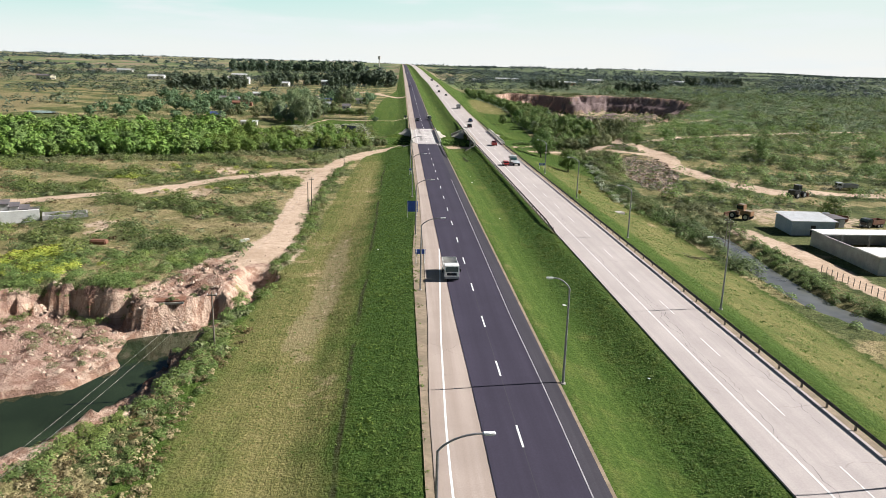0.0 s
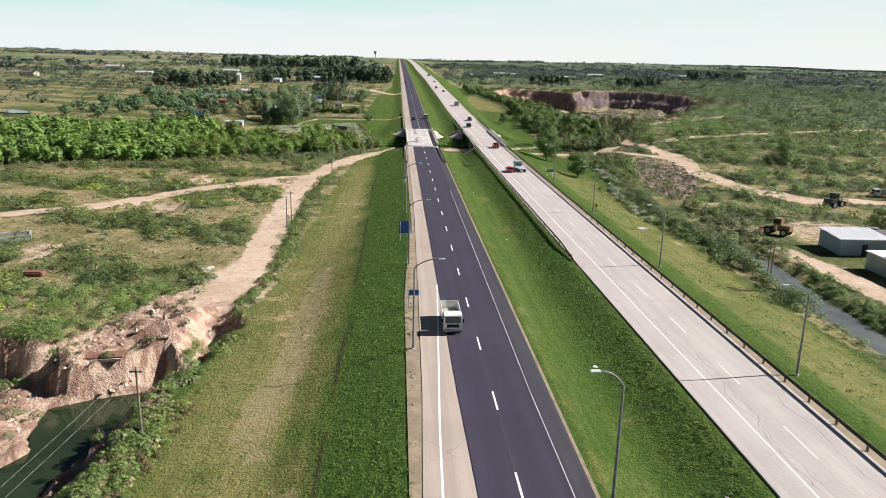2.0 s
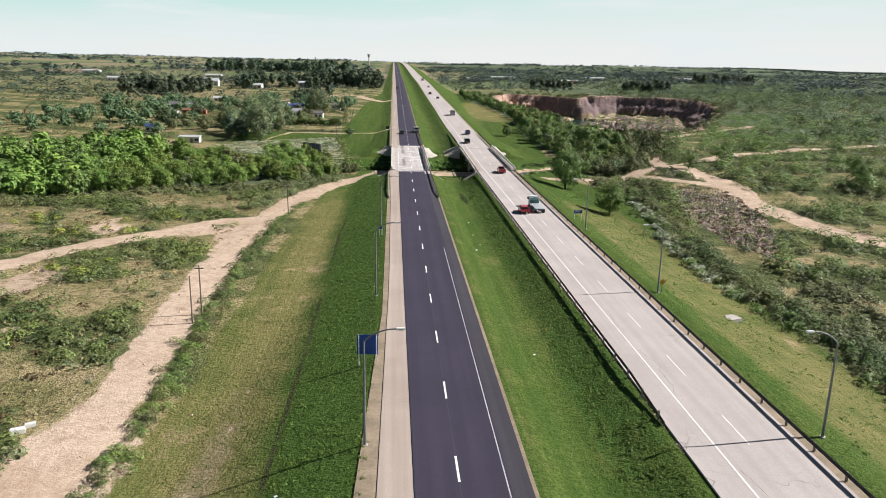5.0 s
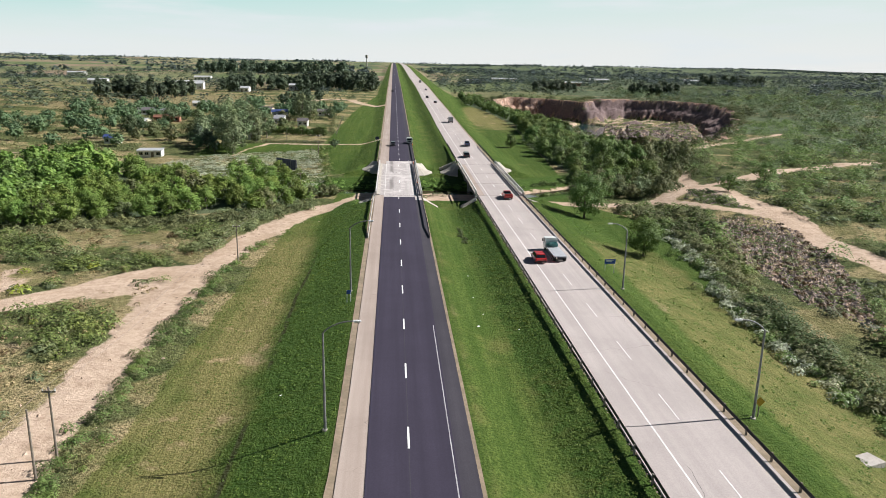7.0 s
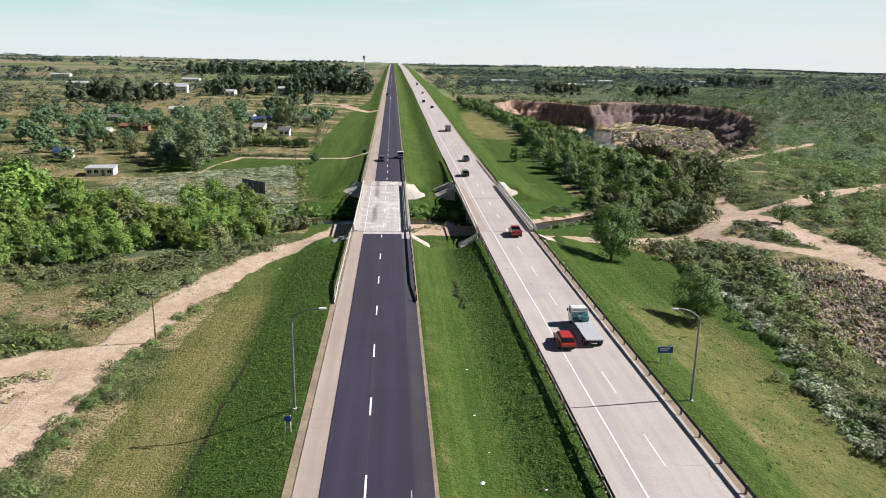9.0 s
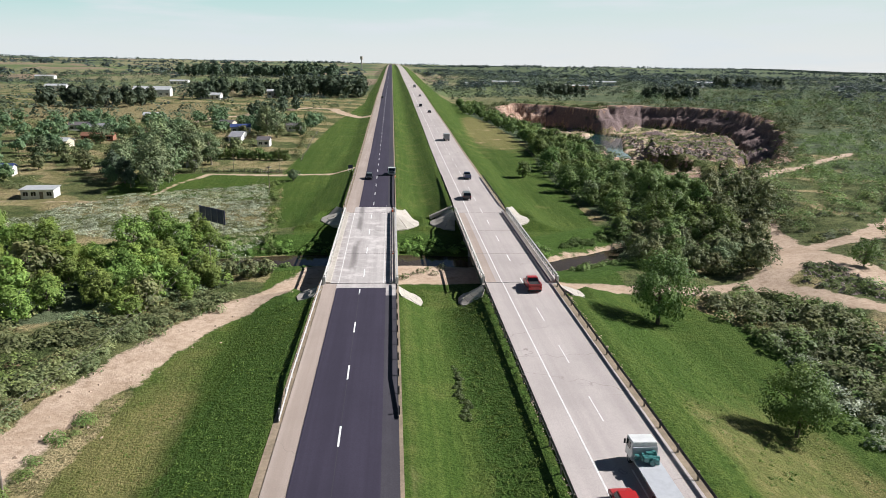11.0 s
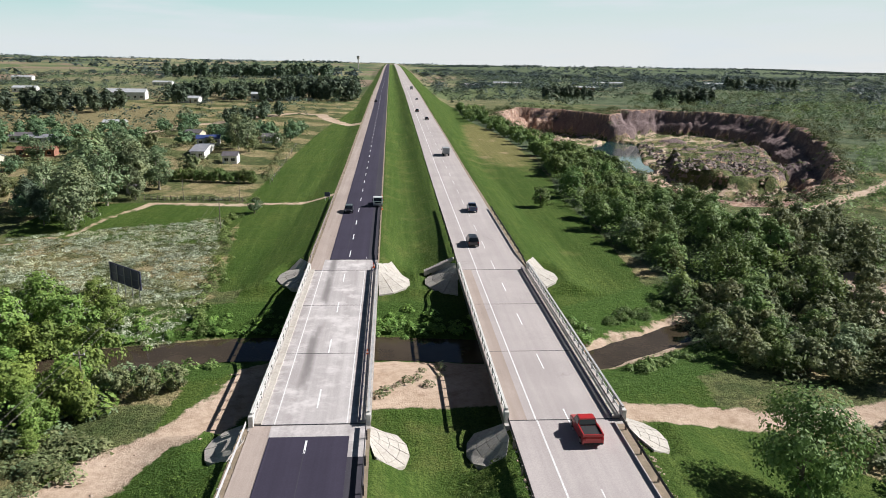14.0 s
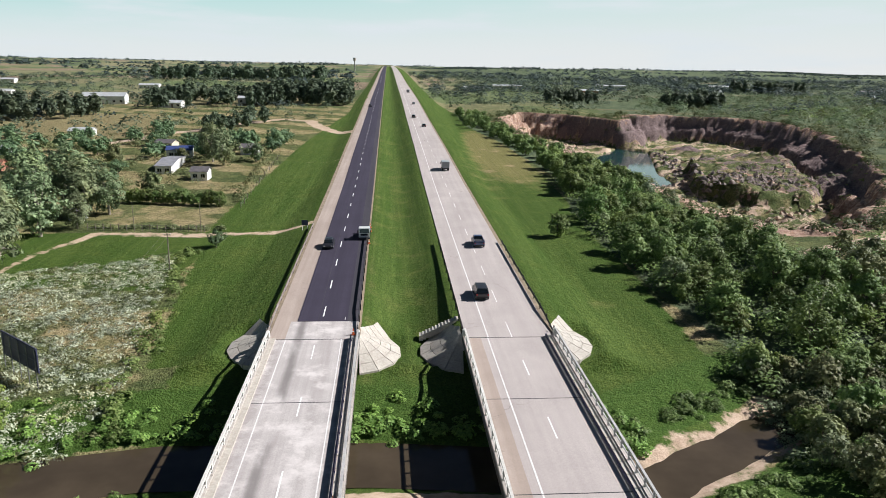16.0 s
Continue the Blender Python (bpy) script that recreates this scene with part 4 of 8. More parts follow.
road_left = tagged(new("road_left"), "dual carriageway resurfaced with fresh dark asphalt", "road", kind="structure")
for a, b in ((-120, BRIDGE_Y0), (BRIDGE_Y1, FAR_END)):
    strip("gravel_edge", 4.6, 4.95, a, b, -0.05, M_VERGESTRIP, road_left, "gravel edge strip")
    strip("gravel_edge", -7, -4.8, a, b, -0.06, M_VERGESTRIP, road_left, "gravel edge strip", taper=([-120, 110, 150, 3000], [-7.2, -7.0, -5.5, -5.5]))
    strip("shoulder", -5, -2.2, a, b, 0.0, M_OLDSHOULDER, road_left, "worn pinkish concrete shoulder", 0.2, SHOULDER_TAPER)
    strip("asphalt", -2.3, 3.3, a if a < 0 else 303.7, 252.6 if a < 0 else b, 0.05, M_ASPHALT, road_left, "fresh dark asphalt", 0.05, ASPHALT_TAPER if a < 0 else None)
    strip("asphalt_shoulder", 3.3, 4.65, a if a < 0 else 303.7, 249.5 if a < 0 else b, 0.035, M_SHOULDER, road_left, "rough grey asphalt shoulder", 0.1)
strip("concrete_lead", -3.0, 4.65, BRIDGE_Y1, 303.7, 0.012, M_DECK, road_left, "milled concrete")
strip("concrete_lead", -3.1, 3.3, 252.6, BRIDGE_Y0, 0.012, M_DECK, road_left, "milled concrete")
strip("concrete_lead", 3.3, 4.65, 249.5, BRIDGE_Y0, 0.012, M_DECK, road_left, "milled concrete")

road_right = tagged(new("road_right"), "light grey concrete carriageway with faint cracks", "road", kind="structure")
for a, b in ((-120, BRIDGE_Y0), (BRIDGE_Y1, FAR_END)):
    strip("slab", 16.4, 25.35 if a < 0 else 25.9, a, b, 0.03, M_CONCRETE, road_right, "worn concrete paving", 0.2)
    strip("gravel_edge", 25.35 if a < 0 else 25.9, 26.1 if a < 0 else 26.5, a, b, -0.02, M_VERGESTRIP, road_right, "gravel edge strip")


def flat_mark(name, w, length, material):
    return mesh_of(name, [(-w / 2, 0, 0), (w / 2, 0, 0), (w / 2, length, 0), (-w / 2, length, 0), (-w / 2, 0, -0.02), (w / 2, 0, -0.02), (w / 2, length, -0.02), (-w / 2, length, -0.02)],
                   [(0, 1, 2, 3), (0, 4, 5, 1), (1, 5, 6, 2), (2, 6, 7, 3), (3, 7, 4, 0)], material)


def marks(parent, x, first, period, length, width, lift, material, last, skip=None):
    me = flat_mark("lane_dash", width, length, material)
    y = first
    while y < last:
        if not (skip and skip(y)):
            ob = new("lane_dash", me)
            slope = (road_z(y + length) - road_z(y)) / length
            ob.matrix_basis = pose(x, y, road_z(y) + lift, math.degrees(math.atan(slope)))
            ob.parent = parent
        y += period


on_bridge = lambda y: 249.3 < y < 304
marks(road_left, 0.0, 60 - 12 * 12 - 3.2, 12, 3.2, 0.16, 0.056, M_PAINT, 250, on_bridge)
marks(road_left, 0.5, 305.2, 10.4, 3.4, 0.15, 0.056, M_PAINT, 1300)
marks(road_right, 21.4, 158.3 - 12 * 18, 11.9, 4.6, 0.12, 0.036, M_PAINTWORN, 248)
marks(road_right, 21.45, 298.4, 11.4, 4.6, 0.12, 0.036, M_PAINTWORN, 1300)
# wet sealing seam down the middle of the new asphalt
for a, b in ((-120, 252), (304, 900)):
    strip("paving_seam", -0.03, 0.03, a, b, 0.0515, M_SHOULDER, road_left)
    strip("edge_line", 3.02, 3.12, a, 178 if a < 0 else a + 1, 0.054, M_FAINTLINE, road_left, "thin grey edge line", taper=([-120, 63, 84, 400], [3.4, 3.34, 3.06, 3.0]), width=0.085)
strip("edge_line", -5.4, -5.25, -120, 113, 0.006, M_PAINT, road_left, "white edge line", taper=LINE_TAPER, width=0.16)
for i, (a, b) in enumerate(((-120, BRIDGE_Y0), (BRIDGE_Y1, 1500))):
    strip("edge_line", 18.75, 18.9, a, b, 0.036, M_PAINTWORN, road_right, "white edge line")


def long_crack(parent, x, y0, y1, seed, label):
    """A wandering crack down the slabs, a thin dark ribbon just above the surface."""
    rng, verts, faces, y, o = np.random.RandomState(seed), [], [], y0, 0.0
    while y < y1:
        o = o * 0.93 + rng.normal() * 0.12
        w = rng.uniform(0.005, 0.018)
        z = road_z(y) + 0.0345
        verts += [(x + o - w, y, z), (x + o + w, y, z)]
        y += rng.uniform(0.25, 0.7)
    faces = [(2 * i, 2 * i + 1, 2 * i + 3, 2 * i + 2) for i in range(len(verts) // 2 - 1)]
    ob = new("crack", mesh_of("crack", verts, faces, M_SHOULDER))
    ob.parent = parent
    ob["label"] = label
    return ob


for cx, ya, yb, sd in ((19.5, 40, 118, 3), (19.9, 66, 92, 8), (23.4, 60, 84, 5), (19.3, 128, 150, 9)):
    long_crack(road_right, cx, ya, yb, sd, "dark wandering crack")


# ---- bridges ----
def deck_z(y):
    return road_z(y)


def bridge(name, x0, x1, label, deck_material, lane_x, rail_specs, edge_lines, walkways, guards):
    b = tagged(new(name), label, "bridge", kind="structure")
    ys = np.linspace(BRIDGE_Y0, BRIDGE_Y1, 9)

    def beam(pname, xa, xb, top, bottom, material, lab=""):
        verts, faces = [], []
        for y in ys:
            z = deck_z(y)
            verts += [(xa, y, z + top), (xb, y, z + top), (xb, y, z + bottom), (xa, y, z + bottom)]
        n = len(ys)
        for i in range(n - 1):
            a = 4 * i
            faces += [(a, a + 1, a + 5, a + 4), (a + 1, a + 2, a + 6, a + 5), (a + 2, a + 3, a + 7, a + 6), (a + 3, a, a + 4, a + 7)]
        faces += [(0, 3, 2, 1), (4 * n - 4, 4 * n - 3, 4 * n - 2, 4 * n - 1)]
        ob = new(pname, mesh_of(pname, verts, faces, material))
        ob.parent = b
        if lab:
            ob["label"] = lab
        return ob

    beam("deck", x0, x1, 0.03, -0.32, deck_material, "weathered concrete deck")
    for gx in np.linspace(x0 + 1.2, x1 - 1.2, 4):
        beam("girder", gx - 0.25, gx + 0.25, -0.32, -1.15, M_BRIDGE)
    for cx, w in ((x0 + 0.22, 0.22), (x1 - 0.22, 0.22)):
        beam("kerb", cx - w, cx + w, 0.28, -0.45, M_BRIDGE, "stained concrete kerb")
    for k in (1, 2):
        y = BRIDGE_Y0 + (BRIDGE_Y1 - BRIDGE_Y0) * k / 3
        boxed("cap_beam", (x0 + 0.4, x1 - 0.4, y - 0.5, y + 0.5, deck_z(y) - 1.75, deck_z(y) - 1.15), M_BRIDGE, b, bevel=0.04)
        for px in (x0 + 1.6, (x0 + x1) / 2, x1 - 1.6):
            rodded("pier", (px, y, -6), (px, y, deck_z(y) - 1.7), 0.38, M_BRIDGE, b, seg=16)
        boxed("expansion_joint", (x0 + 0.5, x1 - 0.5, y - 0.05, y + 0.05, deck_z(y) + 0.02, deck_z(y) + 0.037), M_DARKSTEEL, b)
    for y, s in ((BRIDGE_Y0, -1), (BRIDGE_Y1, 1)):
        boxed("abutment", (x0, x1, min(y, y + s * 0.8), max(y, y + s * 0.8), -4.0, deck_z(y) - 0.02), M_BRIDGE, b)
        boxed("expansion_joint", (x0 + 0.5, x1 - 0.5, y - 0.07, y + 0.07, deck_z(y) + 0.02, deck_z(y) + 0.04), M_DARKSTEEL, b)
        for px in (x0 + 0.2, x1 - 0.2):
            boxed("end_post", (px - 0.2, px + 0.2, y - 0.32, y + 0.32, deck_z(y) - 1.4, deck_z(y) + 0.95), M_WHITERAIL, b, "pale concrete end post", 0.04)
    for px, material, n, half, bars in rail_specs:
        bm = bm_new()
        box(bm, -half, half, -half, half, 0, bars[-1] - 0.05, 0.01)
        me = bpy.data.meshes.new("railing_post")
        bm.to_mesh(me)
        bm.free()
        me.materials.append(material)
        for i in range(n + 1):
            y = BRIDGE_Y0 + 0.7 + (BRIDGE_Y1 - BRIDGE_Y0 - 1.4) * i / n
            o = new("railing_post", me)
            o.matrix_basis = pose(px, y, deck_z(y) + 0.2)
            o.parent = b
        for h in bars:
            top = h == bars[-1]
            beam("railing_bar", px - half * (1.1 if top else 0.6), px + half * (1.1 if top else 0.6), h + 0.2, h + (0.06 if top else 0.12), material)
    for wx0, wx1 in walkways:
        beam("walkway", wx0, wx1, 0.2, 0.0, M_APRON, "raised pale concrete walkway")
    if x0 > 10:
        beam("worn_margin", x0 + 0.5, x0 + 2.0, 0.034, 0.02, M_OLDSHOULDER, "tan worn deck margin")
    for gx in guards:
        beam("guard_beam", gx - 0.06, gx + 0.06, 0.55 if gx < 10 else 0.42, 0.2, M_BLUESTEEL, "dark blue guard beam")
        for i in range(16):
            y = BRIDGE_Y0 + 0.9 + (BRIDGE_Y1 - BRIDGE_Y0 - 1.8) * i / 15
            boxed("guard_stub", (gx + 0.05, gx + 0.13, y - 0.05, y + 0.05, deck_z(y), deck_z(y) + 0.36), M_BLUESTEEL, b)
    for ex, w in edge_lines:
        beam("edge_line", ex - w / 2, ex + w / 2, 0.037, 0.02, M_PAINTWORN, "worn white line")
    me = flat_mark("lane_dash", 0.13, 3.6, M_PAINT)
    for i in range(4):
        y = (257.4 if lane_x < 10 else 252.9) + 11.9 * i
        o = new("lane_dash", me)
        o.matrix_basis = pose(lane_x, y, deck_z(y) + 0.036, 0.6)
        o.parent = b
    return b


bridge("bridge_left", -4.95, 4.95, "road bridge with pale milled concrete deck and concrete railings", M_DECK, 0.3,
       ((-4.7, M_WHITERAIL, 22, 0.10, (0.35, 0.95)), (4.76, M_PALERAIL, 24, 0.075, (0.40, 0.95))),
       ((-2.9, 0.10), (3.0, 0.10)), ((-4.55, -3.95), (4.1, 4.66)), (4.0,))
bridge("bridge_right", 16.0, 26.35, "road bridge with grey concrete deck and steel railings", M_CONCRETE, 21.5,
       ((16.25, M_WHITERAIL, 22, 0.10, (0.35, 0.95)), (26.12, M_PALERAIL, 24, 0.085, (0.42, 0.98))),
       ((18.75, 0.14),), ((25.25, 26.04),), (25.15,))


def apron(cx, cy, sx, sy, z0, reach, fall, a0, a1, label):
    """Paved fan at a bridge corner: rings of slabs with open joints, lying on the bank."""
    a = thing("slope_apron", label, "apron", "bridge aprons", at=(cx, cy, 0))
    rings, cols = 4, 6

    def place(f, c, lift):
        th, r = radians(a0 + (a1 - a0) * c), reach * f
        x, y = sx * r * math.cos(th), sy * (r * math.sin(th) + 2.4 * (c - 0.5) * (1 - 0.35 * f))
        return x, y, max(gz(cx + x, cy + y), z0 - fall * r) + lift

    for r in range(rings):
        for c in range(cols):
            g = 0.022
            quad = [place((r + e + 0.05) / rings, (c + h) / cols, 0.20) for e, h in ((g, g), (g, 1 - g), (1 - g, 1 - g), (1 - g, g))]
            o = new("slab", mesh_of("slab", quad + [(x, y, z - 0.5) for x, y, z in quad],
                                    [(0, 1, 2, 3), (7, 6, 5, 4), (0, 4, 5, 1), (1, 5, 6, 2), (2, 6, 7, 3), (3, 7, 4, 0)], M_APRON))
            o.parent = a
    return a


for spec in APRONS:
    apron(*spec, "steep flagged concrete slope beside the near bridge end" if spec[3] > 0 else "broad flagged concrete slope beside the far bridge end")


def slope_steps(x0, y0, x1, y1, n):
    """A narrow flight of concrete steps down the bank."""
    t = thing("bank_steps", "narrow flight of concrete steps down the grassy bank", "steps", at=(x0, y0, road_z(y0) - 0.1))
    for i in range(n):
        f = i / n
        boxed("step", ((x1 - x0) * f - 0.22, (x1 - x0) * f + 0.2, (y1 - y0) * f - 0.55, (y1 - y0) * f + 0.55, -0.16 * i - 0.5, -0.16 * i + 0.14), M_APRON, t)
    return t


slope_steps(15.9, 304.4, 11.4, 303.8, 12)

# ---- guard rails ----
def guard_rail(x, y0, y1, material, face, label, post_material=None, pitch=3.8):
    g = thing("guard_rail", label, "guard rail", "guard rails")
    x_at = lambda v: float(np.interp(v, [200, 250], x)) if isinstance(x, tuple) else x
    prof = [(0, 0.42), (0.04, 0.46), (0.04, 0.52), (-0.02, 0.575), (0.04, 0.63), (0.04, 0.70), (0, 0.74), (-0.015, 0.74), (-0.015, 0.42)]
    ys = spaced(y0, y1, 8.0) + [y1]
    verts, faces = [], []
    n = len(prof)
    for k, y in enumerate(ys):
        dip = -0.45 if (k == 0 and y > -50) else 0.0
        for px, pz in prof:
            verts.append((x_at(y) + face * px, y, road_z(y) + pz + dip))
    for i in range(len(ys) - 1):
        for j in range(n):
            a, b = i * n + j, i * n + (j + 1) % n
            faces.append((a, b, b + n, a + n))
    faces += [tuple(range(n)), tuple(range((len(ys) - 1) * n, len(ys) * n))]
    beam = new("beam", mesh_of("beam", verts, faces, material))
    beam.parent = g
    bm = bm_new()
    box(bm, -0.06, 0.06, -0.08, 0.08, -0.7, 0.72)
    me = bpy.data.meshes.new("post")
    bm.to_mesh(me)
    bm.free()
    me.materials.append(post_material or material)
    y = y0 + 1
    while y < y1:
        o = new("post", me)
        o.matrix_basis = pose(x_at(y) - face * 0.09, y, road_z(y))
        o.parent = g
        y += pitch
    return g


guard_rail((25.55, 25.75), 20, BRIDGE_Y0 - 0.6, M_DARKSTEEL, -1, "long weathered dark guard rail on posts", M_OLDWOOD)
guard_rail(16.25, 124, BRIDGE_Y0 - 0.6, M_DARKSTEEL, 1, "weathered dark guard rail along the median", M_RAILWORN)
guard_rail(-5.05, 217, BRIDGE_Y0 - 0.6, M_PALERAIL, 1, "short pale guard rail before the bridge")
guard_rail(4.6, 217, BRIDGE_Y0 - 0.6, M_DARKSTEEL, -1, "short dark guard rail before the bridge")
guard_rail(-5.05, BRIDGE_Y1 + 0.6, 350, M_RAILWORN, 1, "short weathered guard rail after the bridge")
guard_rail(4.6, BRIDGE_Y1 + 0.6, 348, M_DARKSTEEL, -1, "short dark guard rail after the bridge")
guard_rail(16.2, BRIDGE_Y1 + 0.6, 339, M_DARKSTEEL, 1, "short dark guard rail after the bridge")
guard_rail(26.3, BRIDGE_Y1 + 0.6, 339, M_DARKSTEEL, -1, "short dark guard rail after the bridge")


# ---- street lamps ----
def street_lamp(x, y, z, height, reach, side):
    s = thing("street_lamp", "tall grey steel street lamp with a curved arm", "street lamp", "highway street lamps", at=(x, y, z))
    rodded("base_plate", (0, 0, -0.3), (0, 0, 0.12), 0.22, M_BRIDGE, s, seg=10)
    rodded("pole", (0, 0, 0), (0, 0, height - 0.7), 0.115, M_STEEL, s, r1=0.07, seg=10)
    bm = bm_new()
    path = [(side * reach * (i / 8) ** 1.35, 0, height - 0.74 + 0.95 * math.sin(i / 8 * math.pi / 2)) for i in range(9)]
    tube(bm, path, 0.055, 8)
    last = Vector(path[-1])
    part("arm", bm, M_STEEL, s)
    bm = bm_new()
    vs = box(bm, min(0, side * 0.62), max(0, side * 0.62), -0.12, 0.12, -0.05, 0.08, 0.04)
    bmesh.ops.translate(bm, vec=last, verts=bm.verts)
    head = part("lamp_head", bm, M_SIGNWHITE, s, "pale lamp head")
    boxed("lens", (last.x + side * 0.32 - 0.22, last.x + side * 0.32 + 0.22, -0.09, 0.09, last.z - 0.085, last.z - 0.045), M_LAMP, head)
    return s


for y in (17, 52, 87.2, 122.0, 156.8, 190.9):
    street_lamp(27.6, y, gz(27.6, y), 8.2, 1.9, -1)
street_lamp(5.2, 67.6, gz(5.2, 67.6), 9.2, 1.4, -1)
for y in (43.0, 93.4, 121.9, 156.3, 190.8):
    street_lamp(-6.3 if y > 60 else -6.9, y, gz(-6.3, y), 8.6, 2.2, 1)


# ---- vegetation ----
def leaf_sprays(centres, sizes, rng, outward=None):
    """Small three-cornered leaf sprays at the centres, facing loosely outward, as vertex and face arrays."""
    n = len(centres)
    nor = rng.normal(size=(n, 3))
    nor[:, 2] = np.abs(nor[:, 2]) + 0.35
    nor /= np.linalg.norm(nor, axis=1, keepdims=True)
    if outward is not None:
        nor = nor + 1.3 * outward / (np.linalg.norm(outward, axis=1, keepdims=True) + 1e-6)
        nor /= np.linalg.norm(nor, axis=1, keepdims=True) + 1e-9
    a = np.cross(nor, rng.normal(size=(n, 3)))
    a /= np.linalg.norm(a, axis=1, keepdims=True) + 1e-9
    b = np.cross(nor, a)
    s = np.asarray(sizes)[:, None]
    co = np.stack([centres + a * s, centres + (-0.5 * a + 0.75 * b) * s, centres + (-0.6 * a - 0.65 * b) * s], 1)
    return co.reshape(-1, 3), np.arange(3 * n).reshape(n, 3)


def mesh_from_arrays(name, co, faces, material):
    me = bpy.data.meshes.new(name)
    k = faces.shape[1]
    me.vertices.add(len(co))
    me.vertices.foreach_set("co", np.asarray(co, np.float32).ravel())
    me.loops.add(faces.size)
    me.loops.foreach_set("vertex_index", faces.ravel().astype(np.int32))
    me.polygons.add(len(faces))
    me.polygons.foreach_set("loop_start", np.arange(0, faces.size, k, dtype=np.int32))
    me.update(calc_edges=True)
    me.materials.append(material)
    return me


def make_tree(seed, height, radius, clear, clusters, per, leaf, material, bark, label, shape="round", droop=0.0):
    """A tree of the given height in metres: tapered trunk, limbs and a crown of leaf sprays in uneven clusters."""
    rng = np.random.RandomState(seed)
    t = thing("tree", label, "tree")
    mid = clear + (height - clear) * 0.5
    half = (height - clear) * 0.5
    u = rng.normal(size=(clusters, 3))
    u /= np.linalg.norm(u, axis=1, keepdims=True)
    r = rng.uniform(0.35, 1.0, clusters) ** 0.6
    cz = u[:, 2] * r
    if shape == "tall":
        width = 1.0 - 0.45 * np.abs(cz) - 0.15 * cz
    elif shape == "flat":
        width = 1.05 - 0.4 * cz
    else:
        width = 1.0 - 0.2 * np.maximum(cz, 0)
    lob = 1.0 + 0.28 * np.sin(np.arctan2(u[:, 1], u[:, 0]) * 3 + seed)
    cen = np.stack([u[:, 0] * r * radius * width * lob, u[:, 1] * r * radius * width * lob, mid + cz * half], 1)
    pts, sizes, out = [], [], []
    heart = np.array([0, 0, mid - 0.2 * half])
    for c in cen:
        n = int(per * 1.25 * rng.uniform(0.6, 1.4))
        rad = radius * rng.uniform(0.20, 0.38)
        d = rng.normal(size=(n, 3))
        d *= (rad * rng.uniform(0.55, 1.0, n) / np.linalg.norm(d, axis=1))[:, None]
        d[:, 2] *= 0.8
        d[:, 2] -= droop * rng.uniform(0, 1, n) ** 2
        pts.append(c + d)
        out.append(d / rad + 0.7 * (c - heart) / radius)
        sizes.append(rng.uniform(0.6, 1.3, n) * leaf * 1.12)
    pts, sizes = np.concatenate(pts), np.concatenate(sizes)
    pts[:, 2] = np.maximum(pts[:, 2], 0.15)
    co, quads = leaf_sprays(pts, sizes, rng, np.concatenate(out))
    crown = new("crown", mesh_from_arrays("crown", co, quads, material))
    crown.parent = t
    bm = bm_new()
    tr = 0.018 * height + 0.05
    top = Vector((rng.normal() * 0.2, rng.normal() * 0.2, mid))
    fork = Vector((top.x * 0.4, top.y * 0.4, max(clear, 0.25 * height)))
    rod(bm, (0, 0, -0.5), fork, tr * 1.25, tr * 0.85, 8)
    rod(bm, fork, top, tr * 0.85, tr * 0.4, 7)
    for c in cen[rng.choice(clusters, min(9, clusters), replace=False)]:
        s = fork.lerp(top, rng.uniform(0, 0.8))
        rod(bm, s, Vector(c), tr * 0.42, tr * 0.12, 5)
    part("trunk", bm, bark, t)
    return t


def points_in(poly, n, seed, gap=0.0):
    rng = np.random.RandomState(seed)
    xs, ys = [p[0] for p in poly], [p[1] for p in poly]
    out, tries = [], 0
    while len(out) < n and tries < n * 60:
        tries += 1
        x, y = rng.uniform(min(xs), max(xs)), rng.uniform(min(ys), max(ys))
        if not inside(poly, np.array([x]), np.array([y]))[0]:
            continue
        if gap and any((x - a) ** 2 + (y - b) ** 2 < gap * gap for a, b in out):
            continue
        out.append((x, y))
    return out


PROTOTYPES = {}


def prototype(key, count, **kw):
    PROTOTYPES[key] = []
    for i in range(count):
        t = make_tree(100 + 17 * i + sum(ord(ch) for ch in key), **kw)
        PROTOTYPES[key].append(t)


prototype("thicket", 4, height=6.0, radius=2.7, clear=0.5, clusters=66, per=40, leaf=0.19, material=M_LEAFBRIGHT, bark=M_BARK, label="bright green thicket tree in the wood by the stream")
prototype("dull", 3, height=5.5, radius=2.7, clear=0.4, clusters=46, per=26, leaf=0.28, material=M_LEAFOLIVE, bark=M_BARK, label="dull olive thicket tree with thin branches")
prototype("hedge", 4, height=6.0, radius=2.8, clear=0.3, clusters=64, per=32, leaf=0.235, material=M_LEAF, bark=M_BARK, label="dense green tree in the belt beside the verge")
prototype("willow", 2, height=8.6, radius=3.7, clear=0.8, clusters=120, per=52, leaf=0.15, material=M_LEAFFRESH, bark=M_BARK, label="full round green willow on the grassy verge", shape="round", droop=0.6)
prototype("poplar", 3, height=12.0, radius=3.7, clear=0.5, clusters=92, per=24, leaf=0.29, material=M_LEAFGREY, bark=M_PALEBARK, label="tall grey-green poplar near the houses", shape="round")
prototype("dark", 3, height=13.0, radius=4.2, clear=1.0, clusters=70, per=22, leaf=0.46, material=M_LEAFDARK, bark=M_BARK, label="tall dark eucalyptus in a plantation", shape="tall")
prototype("yard", 3, height=5.6, radius=2.9, clear=0.6, clusters=44, per=26, leaf=0.25, material=M_LEAFTHICKET, bark=M_BARK, label="green garden tree among small houses")
prototype("pale", 2, height=5.0, radius=2.8, clear=0.3, clusters=44, per=22, leaf=0.26, material=M_LEAFGREY, bark=M_BARK, label="pale grey-green bushy tree")
